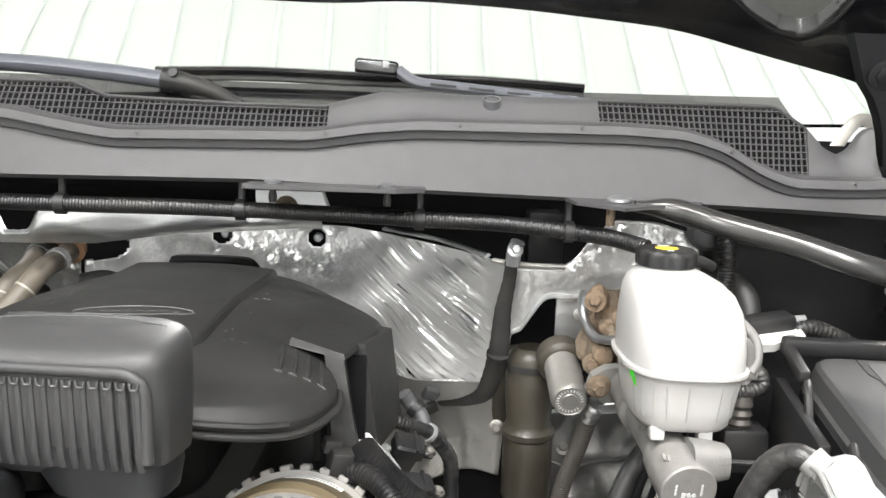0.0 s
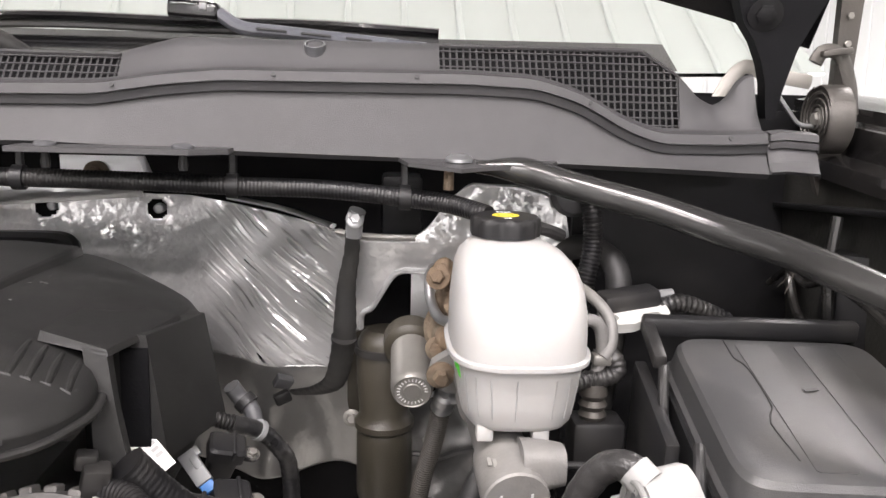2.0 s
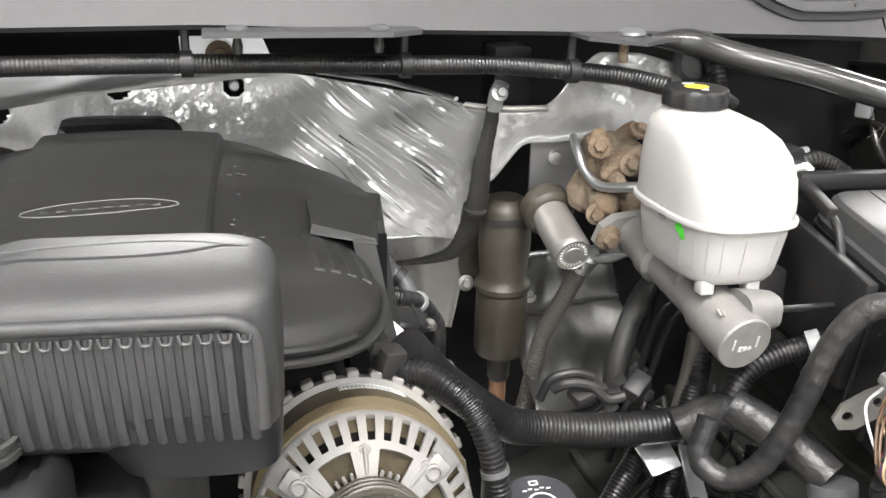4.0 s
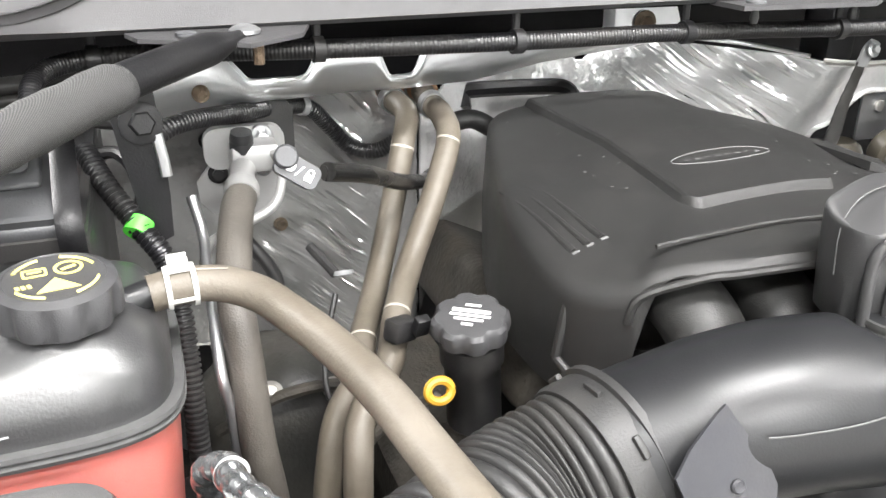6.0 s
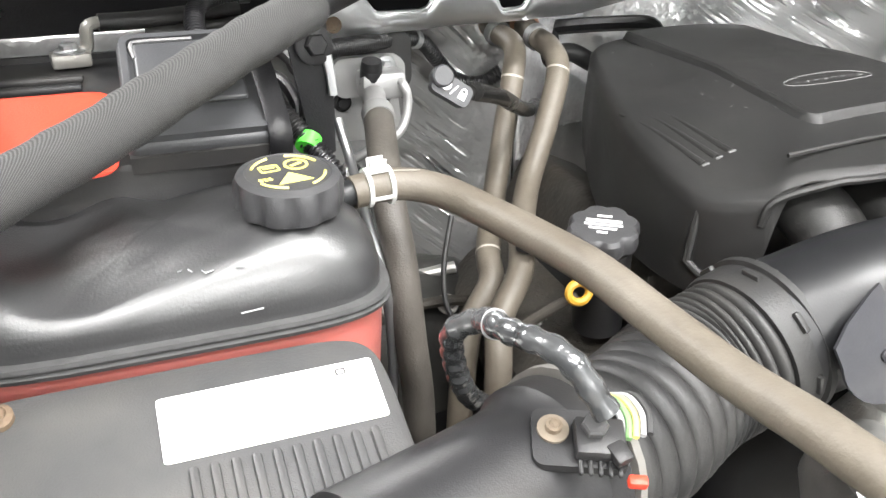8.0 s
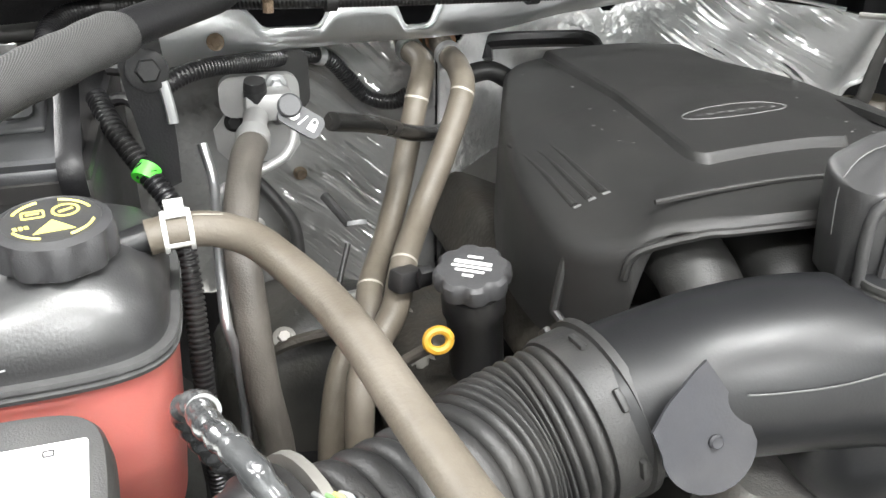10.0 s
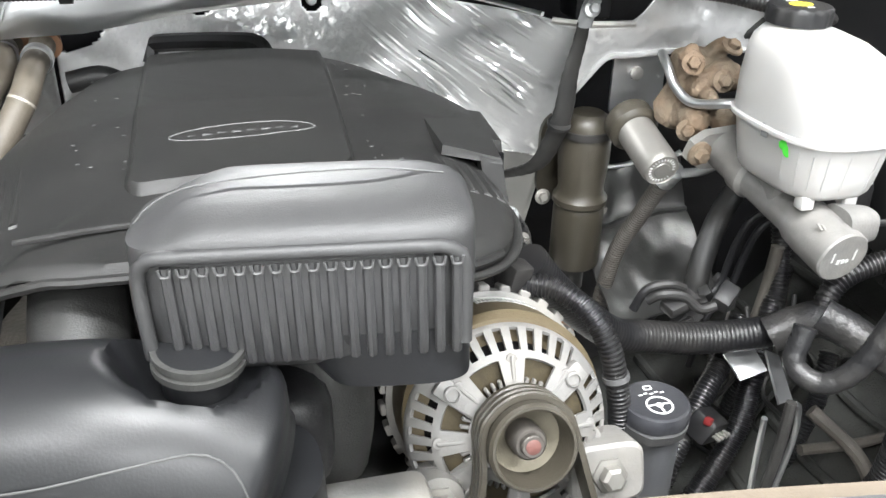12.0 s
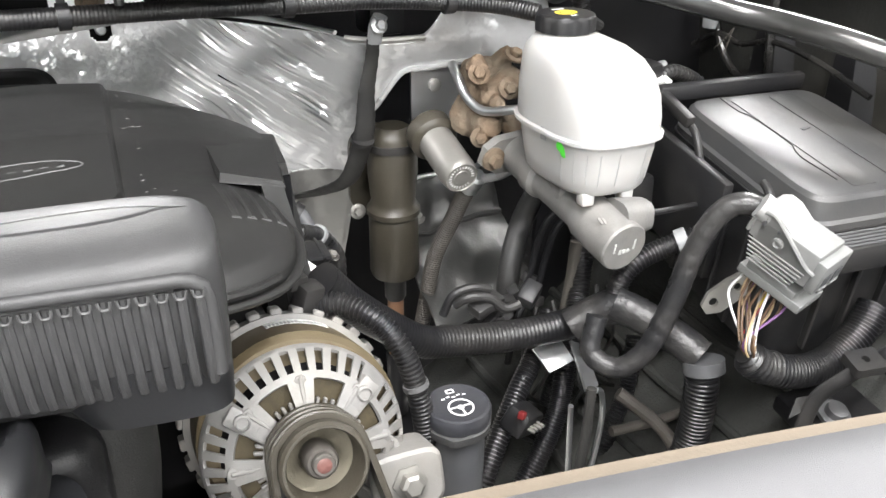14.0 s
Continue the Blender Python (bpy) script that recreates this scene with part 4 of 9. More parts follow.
def firewall():
    t = thing("firewall", (0, 0.25, 0.7), "firewall covered with crinkled silver foil insulation", "firewall", kind="structure")
    holes = [(-0.083, 1.144, 0.0135, 0.0135), (0.062, 1.142, 0.0145, 0.0145), (-0.222, 1.138, 0.03, 0.018), (-0.128, 1.106, 0.02, 0.006)]

    def open_at(x, z):
        if any(((x - a) / rx) ** 2 + ((z - b) / rz) ** 2 < 1 for a, b, rx, rz in holes):
            return True
        arch = 1.04 + 0.065 * smooth(0.352, 0.40, x) + 0.004 * smooth(0.42, 0.48, x)
        return x > 0.353 and z < arch

    def build(x0, x1, z0, nu, nv, material, name, label, limit=9.0):
        bm = bmesh.new()
        rows = []
        for i in range(nu + 1):
            x = x0 + (x1 - x0) * i / nu
            zt = min(limit, soft_table(WALL_TOP, x, 0.006))
            rows.append([bm.verts.new(wall_place(x, z0 + (zt - z0) * j / nv)) for j in range(nv + 1)])
        for i in range(nu):
            for j in range(nv):
                q = (rows[i][j], rows[i + 1][j], rows[i + 1][j + 1], rows[i][j + 1])
                c = (q[0].co + q[2].co) / 2
                if not open_at(c.x, c.z):
                    bm.faces.new(q)
        return part(name, thicken(bm, -0.003), material, t, label, auto=180)
    build(-0.24, 0.60, 0.945, 280, 80, FOIL, "foil_shield", "crinkled silver foil shield")
    build(-0.24, 0.60, 0.78, 90, 40, FOILDULL, "lower_insulation", "dull grey lower insulation", 0.948)
    build(-0.88, -0.245, 0.78, 160, 100, FOILDARK, "side_insulation", "dirty silver foil insulation")
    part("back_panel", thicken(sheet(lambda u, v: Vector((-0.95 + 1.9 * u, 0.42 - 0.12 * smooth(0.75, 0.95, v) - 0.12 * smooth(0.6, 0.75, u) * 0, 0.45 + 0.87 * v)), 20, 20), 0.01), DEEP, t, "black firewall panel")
    part("upper_panel", thicken(sheet(lambda u, v: Vector((0.60 + 0.32 * u, 0.16, 0.5 + 0.8 * v)), 6, 10), 0.01), SATIN, t, "dusty black painted bulkhead")
    bm = bmesh.new()
    for x, z in ((0.062, 1.142), (-0.083, 1.144)):
        add_revolve(bm, [(0.007, 0), (0.007, 0.02), (0.005, 0.022)], turn_to((0, -1, 0), (x, 0.395, z)), 14)
    part("hole_bolt", bm, STEEL, t)
    arch = [wall_place(x, 1.04 + 0.065 * smooth(0.352, 0.40, x) + 0.004 * smooth(0.42, 0.48, x), 0) + Vector((0, -0.002, 0)) for x in [0.353 + 0.0125 * k for k in range(20)]]
    part("rolled_edge", tube([wall_place(0.3525, 0.96, 0) + Vector((0, -0.002, 0)), wall_place(0.3525, 1.0, 0) + Vector((0, -0.002, 0))] + arch, 0.0035, 8, 0.004), FOIL, t, "folded foil edge round the opening")
    part("pinch_seam", tube([wall_place(0.325 + 0.09 * k / 6, 1.148, 0) + Vector((0, -0.006, 0)) for k in range(7)], 0.004, 8, 0.01), CAST, t)
    part("seam_strip", tube([(0.17, 0.325, 1.166), (0.25, 0.245, 1.163), (0.318, 0.178, 1.152)], 0.006, 8, 0.01, flat=0.5), SHEET, t)
    for x, z, r, m in ((-0.415, 0.960, 0.006, RUST), (-0.477, 0.885, 0.008, CAST), (-0.497, 1.080, 0.007, SATIN)):
        p = wall_place(x, z)
        part("fastener", revolve([(r * 1.5, -0.004), (r * 1.5, 0.004), (r, 0.006), (r, 0.012), (r * 0.6, 0.013)], turn_to((0, -1, 0.1), p), 16), m, t)
    part("grommet", revolve([(0.010, 0.0), (0.010, 0.004), (0.006, 0.004)], turn_to((0, -1, 0.1), wall_place(-0.44, 1.071)), 16), INK, t)
    # wiper motor box seen in the dark above the foil
    m = thing("wiper_motor_box", (0.40, 0.2, 1.13), "dark plastic motor box in the cowl recess", "box")
    part("case", box((0.05, 0.06, 0.075), pose(0.40, 0.24, 1.135), 0.006), SATIN, m)


firewall()


def under_engine():
    t = thing("engine_block", (-0.05, -0.05, 0.45), "dark grimy engine block under the cover", "engine")
    part("block", box((0.36, 0.5, 0.42), pose(-0.05, -0.02, 0.45), 0.03, 3), SATIN, t)
    for s in (-1, 1):
        part("valve_cover", box((0.10, 0.36, 0.09), pose(-0.05 + s * 0.17, 0.04, 0.87, 0, -s * 25, 0), 0.02, 3), DIRTCAST if s < 0 else BLACK, t)
        part("head", box((0.10, 0.46, 0.2), pose(-0.05 + s * 0.20, 0.0, 0.66, 0, -s * 20, 0), 0.01), SATIN, t)
    part("manifold", box((0.20, 0.36, 0.10), pose(-0.07, 0.0, 0.95), 0.03, 3), BLACK, t)
    for k in range(3):
        x = -0.178 + 0.078 * k
        part("runner", tube([(x, -0.17, 1.062), (x + 0.004, -0.25, 1.062), (x + 0.008, -0.298, 1.035), (x + 0.008, -0.31, 0.98), (x + 0.004, -0.30, 0.93)], 0.033, 16, 0.008, flat=0.9), RUNNER, t, "dusty black intake runner")
    part("throttle", box((0.09, 0.06, 0.08), pose(-0.06, -0.335, 0.95), 0.02, 3), SATIN, t)
    part("exhaust_side", loft([oval(-0.315 - 0.02 * math.sin(z * 40), -0.04, z, rx, 0.17, 5, 40) for z, rx in ((0.68, 0.05), (0.74, 0.06), (0.78, 0.052), (0.80, 0.058), (0.84, 0.05), (0.865, 0.042), (0.875, 0.03))]), DIRTCAST, t, "dusty grey cylinder head casting")
    for x, y, z in ((-0.335, -0.16, 0.868), (-0.34, -0.08, 0.868), (-0.338, 0.02, 0.868), (-0.352, -0.205, 0.83)):
        part("head_bolt", bolt((x, y, z), (-0.4, -0.4, 0.8), 0.008, 0.007), DULLSTEEL, t)
    part("sensor_body", revolve([(0.014, 0), (0.016, 0.006), (0.016, 0.02), (0.010, 0.024), (0.009, 0.04)], turn_to((-0.3, -0.6, 0.7), (-0.365, -0.19, 0.80)), 20), BLACK, t)
    part("block_pipe", tube([(-0.40, -0.20, 0.78), (-0.37, -0.22, 0.83), (-0.33, -0.22, 0.85), (-0.29, -0.21, 0.83)], 0.008, 10, 0.008), DULLSTEEL, t)
    g = thing("transmission_bell", (-0.36, 0.1, 0.6), "grey cast transmission housing with dull dirt", "transmission")
    bell = loft([oval(-0.43, 0.13, z, rx, ry, 3, 48) for z, rx, ry in ((0.62, 0.13, 0.11), (0.70, 0.13, 0.10), (0.76, 0.125, 0.10), (0.80, 0.115, 0.09), (0.83, 0.10, 0.078), (0.85, 0.07, 0.055), (0.858, 0.03, 0.03))])
    for v in bell.verts:
        v.co += 0.016 * noise.noise_vector(v.co * 16) + 0.005 * noise.noise_vector(v.co * 55)
    part("housing", bell, GRIME, g, auto=60)
    for x, y, z in ((-0.47, 0.05, 0.845), (-0.40, 0.045, 0.84), (-0.35, 0.06, 0.83), (-0.50, 0.06, 0.82)):
        part("housing_bolt", bolt((x, y, z), (0, -0.6, 0.8), 0.008, 0.008), DULLSTEEL, g)
    part("rib", tube([(-0.53, 0.06, 0.80), (-0.46, 0.04, 0.845), (-0.38, 0.04, 0.845), (-0.32, 0.06, 0.80)], 0.007, 8, 0.01), DIRTCAST, g)
    part("pipe", tube([(-0.46, 0.12, 0.845), (-0.42, 0.11, 0.85), (-0.37, 0.10, 0.86)], 0.008, 10, 0.01), CAST, g)
    a = thing("lower_case", (-0.38, -0.1, 0.55), "dark steering and exhaust parts deep in the bay", "engine part")
    part("case", box((0.22, 0.5, 0.2), pose(-0.47, -0.1, 0.50, 0, 6, 8), 0.03, 3), SATIN, a)
    part("cross_tube", tube([(-0.6, -0.35, 0.72), (-0.45, -0.2, 0.70), (-0.3, -0.1, 0.75)], 0.03, 14, 0.02), SATIN, a)
    # wheel liners and frame rails that close the bay
    for s in (-1, 1):
        lin = thing("wheel_liner", (s * 0.7, -0.2, 0.6), "dusty dark wheel liner panel", "wheel liner", "wheel liners")
        part("panel", thicken(sheet(lambda u, v, s=s: Vector((s * (0.40 + 0.47 * u), 0.22 - 0.85 * v, 0.60 + 0.27 * smooth(0, 1, u) + 0.012 * noise.noise(Vector((u * 5, v * 6, s))))), 40, 40), 0.004), LINER, lin)
        def liner_at(u, v, s=s):
            return Vector((s * (0.40 + 0.47 * u), 0.22 - 0.85 * v, 0.604 + 0.27 * smooth(0, 1, u) + 0.012 * noise.noise(Vector((u * 5, v * 6, s)))))
        for u in (0.22, 0.36, 0.50, 0.64, 0.78):
            part("pressed_rib", tube([liner_at(u, 0.06 + 0.074 * k) for k in range(13)], 0.007, 8, 0.02), LINER, lin)
        for u, v in ((0.3, 0.2), (0.55, 0.35), (0.7, 0.6), (0.45, 0.7)):
            part("push_pin", revolve([(0.013, 0), (0.012, 0.003), (0.006, 0.005)], turn_to((-0.4 * s, 0, 1), liner_at(u, v)), 16), SATIN, lin)
        fr = thing("frame_rail", (s * 0.42, -0.1, 0.4), "black steel frame rail", "frame rail", "frame rails")
        part("rail", box((0.08, 1.1, 0.12), pose(s * 0.40, -0.1, 0.44), 0.008), SATIN, fr)


under_engine()


# ---- engine top ----
def engine_cover():
    t = thing("engine_cover", (-0.05, -0.09, 0.98), "grained black plastic engine cover with a raised panel", "engine cover")
    ctrl = [(-0.165, 0.145, 1.118, 1.06), (-0.05, 0.162, 1.124, 1.075), (0.055, 0.145, 1.120, 1.06), (0.132, 0.118, 1.094, 1.03), (0.186, 0.06, 1.080, 0.97), (0.178, -0.03, 1.090, 0.97), (0.146, -0.112, 1.090, 1.06),
            (0.156, -0.196, 1.0755, 1.062), (0.124, -0.268, 1.0775, 1.062), (0.05, -0.312, 1.093, 1.078), (-0.06, -0.322, 1.113, 1.105), (-0.165, -0.304, 1.107, 1.098), (-0.212, -0.284, 1.097, 1.086),
            (-0.236, -0.270, 1.080, 0.985), (-0.262, -0.222, 1.070, 0.975), (-0.266, -0.13, 1.087, 0.975), (-0.250, -0.05, 1.100, 0.975), (-0.213, 0.06, 1.112, 1.0)]
    n = len(ctrl)
    rim = []
    for i in range(n):
        a, b, c, d = (Vector((*ctrl[(i + k) % n],)) for k in (-1, 0, 1, 2))
        for k in range(12):
            s = k / 12
            rim.append(0.5 * ((2 * b) + (c - a) * s + (2 * a - 5 * b + 4 * c - d) * s * s + (3 * b - a - 3 * c + d) * s ** 3))
    cx, cy = -0.05, -0.09

    def top(x, y):
        z = 1.132 - 0.35 * (x + 0.05) ** 2 - 0.09 * max(0, -0.06 - y) - 0.05 * max(0, x + 0.02) + 0.09 * max(0, -0.22 - y)
        z -= 0.004 * (1 - smooth(0.0, 0.02, y + 0.262 - 0.25 * x)) * smooth(-0.2, -0.17, x)
        z += 0.005 * smooth(0.03, 0.10, x) * smooth(-0.13, -0.18, y)
        return z
    bm = bmesh.new()
    rows = []
    shrink = [0.0, 0.08, 0.16, 0.25, 0.34, 0.43, 0.5, 0.56, 0.62, 0.68, 0.74, 0.79, 0.83, 0.87, 0.90, 0.93, 0.955, 0.975, 0.99, 1.0]
    for s in shrink:
        row = []
        for q in rim:
            x, y = cx + (q.x - cx) * s, cy + (q.y - cy) * s
            f = s ** (5 + 3 * smooth(0.02, 0.10, x))
            row.append(bm.verts.new((x, y, top(x, y) * (1 - f) + (q.z - 0.006 * smooth(0.97, 1.0, s)) * f)))
        rows.append(row)
    for f in (0.12, 0.4, 0.7, 1.0):
        row = []
        for q in rim:
            out = 1 + 0.02 * f * smooth(0.02, 0.06, q.z - q.w)
            row.append(bm.verts.new((cx + (q.x - cx) * out, cy + (q.y - cy) * out, (q.z - 0.006) + (q.w - q.z + 0.006) * f)))
        rows.append(row)
    m = len(rim)
    for a, b in zip(rows, rows[1:]):
        for k in range(m):
            bm.faces.new((a[k], a[(k + 1) % m], b[(k + 1) % m], b[k]))
    inner = bmesh.new()
    for row in (rows[-6], rows[-1]):
        for v in row:
            inner.verts.new((cx + (v.co.x - cx) * 0.985, cy + (v.co.y - cy) * 0.985, v.co.z - 0.002))
    inner.verts.ensure_lookup_table()
    for k in range(m):
        inner.faces.new((inner.verts[k], inner.verts[m + k], inner.verts[m + (k + 1) % m], inner.verts[(k + 1) % m]))
    shell_part = part("shell", bm, COVER, t, auto=42)
    part("inner_skirt", inner, BLACK, t)

    def shell_z(x, y):
        a = math.atan2(y - cy, x - cx)
        q = min(rim, key=lambda w: abs((math.atan2(w.y - cy, w.x - cx) - a + math.pi) % math.tau - math.pi))
        k = min(1.0, math.hypot(x - cx, y - cy) / math.hypot(q.x - cx, q.y - cy))
        f = k ** (5 + 3 * smooth(0.02, 0.10, x))
        return top(x, y) * (1 - f) + q.z * f
    # raised centre panel with soft edges

    def panel(u, v):
        x = -0.140 + 0.170 * u + 0.014 * u * (1 - v)
        y = 0.125 - (0.338 - 0.010 * u - 0.03 * (max(0, u - 0.9) * 10) ** 2 - 0.02 * (max(0, 0.08 - u) * 12) ** 2) * v
        e = smooth(0, 0.03, u) * smooth(1, 0.97, u) * smooth(1, 0.985, v)
        return Vector((x, y, top(x, y) - 0.003 + 0.0078 * e))
    panel_part = part("raised_panel", thicken(sheet(panel, 90, 110), -0.002), COVER, t, auto=25)
    # rolled front lip over the opening, shoulder ridges and corner ribs
    lip = [(q.x, q.y - 0.002, q.z - 0.008) for q in rim[96:137:4]] + [(-0.226, -0.280, 1.078), (-0.233, -0.276, 1.055)]
    part("front_lip", tube(lip, 0.0036, 8, 0.006), COVER, t)
    flange = [(q.x + 0.003 * smooth(0.08, 0.12, q.x), q.y - 0.003 * smooth(-0.2, -0.24, q.y), q.w - 0.001) for q in rim[78:112:3]]
    part("flange_lip", tube(flange, 0.0042, 10, 0.005, flat=0.8), COVER, t, "rolled flange along the lower edge")
    part("apron_line", tube([(x, -0.262 - 0.02 * (x + 0.2), top(x, -0.262) + 0.0005) for x in (-0.205, -0.15, -0.10, -0.05, 0.0)], 0.0022, 6, 0.01), COVER, shell_part)
    for k in range(3):
        x, y = -0.217 - 0.012 * k, -0.205 + 0.0015 * k
        run = [(x - 0.09 * a, y + 0.003 + a) for a in (0.0, 0.02, 0.05, 0.09, 0.13)]
        part("shoulder_rib", tube([(a, b, shell_z(a, b) - 0.0022) for a, b in run], 0.0042, 10, 0.008, shape=lambda w: 1 - 0.6 * w), COVER, shell_part)
        part("rib_end", tube([(x - 0.003, y, shell_z(x - 0.003, y) + 0.0004), (x + 0.003, y - 0.001, shell_z(x + 0.003, y - 0.001) + 0.0004)], 0.0012, 6, 0.002), WORNGREY, shell_part, "worn pale rib end")
    part("corner_rib", tube([(-0.253, -0.222, 1.071), (-0.261, -0.226, 1.04), (-0.268, -0.229, 1.006)], 0.0042, 8, 0.006), COVER, shell_part)
    part("corner_ledge", tube([(-0.268, -0.229, 1.006), (-0.262, -0.244, 0.998), (-0.25, -0.258, 0.994)], 0.004, 8, 0.006), COVER, shell_part)
    # slotted tower on the driver's side: front leg, body behind the slot, top plate
    quad = lambda *pts: [Vector(p) for p in pts]
    leg = loft([quad((0.140, -0.157, 1.104), (0.159, -0.157, 1.099), (0.159, -0.143, 1.099), (0.140, -0.141, 1.104)),
                quad((0.147, -0.164, 1.06), (0.166, -0.164, 1.06), (0.166, -0.152, 1.06), (0.147, -0.150, 1.06)),
                quad((0.152, -0.174, 0.985), (0.181, -0.172, 0.985), (0.181, -0.158, 0.985), (0.156, -0.158, 0.985))])
    part("front_leg", leg, COVER, t, smooth=False)
    # flutes on the shoulder in front of the tower
    for k in range(4):
        x = 0.101 + 0.0125 * k
        ends = [(x, -0.160), (x + 0.003, -0.185), (x + 0.006, -0.2165 + 0.004 * k)]
        part("flute", tube([(a, b, shell_z(a, b) - 0.0015) for a, b in ends], 0.0036, 10, 0.004, shape=lambda w: 0.75 + 0.25 * math.sin(math.pi * w)), COVER, shell_part)
        part("flute_end", tube([(x + 0.002, -0.2175 + 0.004 * k, shell_z(x + 0.002, -0.2175 + 0.004 * k)), (x + 0.009, -0.2165 + 0.004 * k, shell_z(x + 0.009, -0.2165 + 0.004 * k))], 0.0010, 6, 0.003), SEAM, shell_part)
    body = loft([quad((0.118, -0.105, 1.104), (0.176, -0.105, 1.098), (0.197, 0.03, 1.083), (0.120, 0.03, 1.098)),
                 quad((0.125, -0.105, 0.97), (0.192, -0.105, 0.985), (0.211, 0.06, 0.96), (0.130, 0.06, 0.96))])
    part("side_block", body, COVER, t, smooth=False)
    # near-black boxes added to paint the shade inside the slot
    part("slot_shade_back", box((0.006, 0.05, 0.12), pose(0.140, -0.125, 0.965), 0), DEEP, t)
    part("slot_shadow_wall", box((0.024, 0.003, 0.112), pose(0.166, -0.1075, 0.975, 0, 0, 0), 0), DEEP, t, "near-black sheet added to paint the slot's shade")
    part("tower_top", loft([quad((0.106, -0.157, 1.1085), (0.1610, -0.158, 1.0955), (0.186, -0.02, 1.0895), (0.113, -0.02, 1.106)),
                            quad((0.108, -0.155, 1.1165), (0.1590, -0.156, 1.1010), (0.184, -0.02, 1.094), (0.114, -0.02, 1.111))]), COVER, t, smooth=False)
    ex = Vector((0.030, -0.018, -0.026)).normalized()
    ez = Vector((-0.1, -0.75, 0.65))
    ez = (ez - ex * ez.dot(ex)).normalized()
    ey = ez.cross(ex)
    sm = Matrix.Translation(Vector((0.186, -0.107, 0.999)) - ey * 0.015) @ Matrix((ex, ey, ez)).transposed().to_4x4()
    lab = part("sticker", box((0.0435, 0.030, 0.0006), sm, 0), LABEL, t, "white paper sticker with bars")
    for k in range(4):
        part("sticker_bar", box((0.0035, 0.007, 0.0003), sm @ pose(-0.012 + 0.006 * k, 0.009, 0.0006), 0), GREYINK, lab)
    part("sticker_bar", box((0.016, 0.0016, 0.0003), sm @ pose(-0.006, 0.0, 0.0006), 0), INK, lab)
    # worn embossed badge: oval outline and plain bars
    badge = bmesh.new()
    ring = []
    for k in range(33):
        a = k * math.tau / 32
        x, y = -0.052 + 0.058 * math.cos(a), -0.130 + 0.0135 * math.sin(a) + 0.08 * 0.058 * math.cos(a)
        ring.append((x, y, top(x, y) + 0.0064))
    add_tube(badge, ring, 0.0009, 6, 0.004)
    for k in range(8):
        x = -0.092 + 0.0115 * k
        y = -0.130 + 0.08 * (x + 0.052)
        add_box(badge, (0.0075, 0.0042 + 0.002 * (k % 2), 0.0012), pose(x, y, top(x, y) + 0.0056, 0, 0, 6), 0.0004, 1)
    part("badge", badge, WORNGREY, panel_part, "worn pale oval badge with plain bars")
    specks = bmesh.new()
    rnd = random.Random(4)
    for k in range(70):
        x, y = rnd.uniform(-0.19, 0.08), rnd.uniform(-0.2, 0.12)
        add_revolve(specks, [(0.0013, 0), (0.0009, 0.0005)], pose(x, y, top(x, y) + (0.0058 if -0.135 < x < 0.047 else -0.0001)) @ Matrix.Diagonal((rnd.uniform(0.6, 1.8), rnd.uniform(0.6, 1.4), 1, 1)), 8)
    part("dried_drop", specks, SEAM, t, "dried pale water drops")
    # dark grommets along the back of the cover
    b = thing("engine_hook", (-0.05, 0.2, 1.1), "dark brackets and hoses behind the engine cover", "bracket")
    part("hook", tube([(-0.150, 0.30, 1.085), (-0.146, 0.31, 1.104), (-0.125, 0.30, 1.110), (-0.05, 0.27, 1.115), (-0.018, 0.256, 1.113), (-0.008, 0.245, 1.095)], 0.011, 8, 0.006), SATIN, b)
    part("heater_elbow", tube([(-0.16, 0.165, 1.09), (-0.19, 0.17, 1.105), (-0.225, 0.17, 1.10)], 0.012, 12, 0.006), RUBBER, b)


engine_cover()


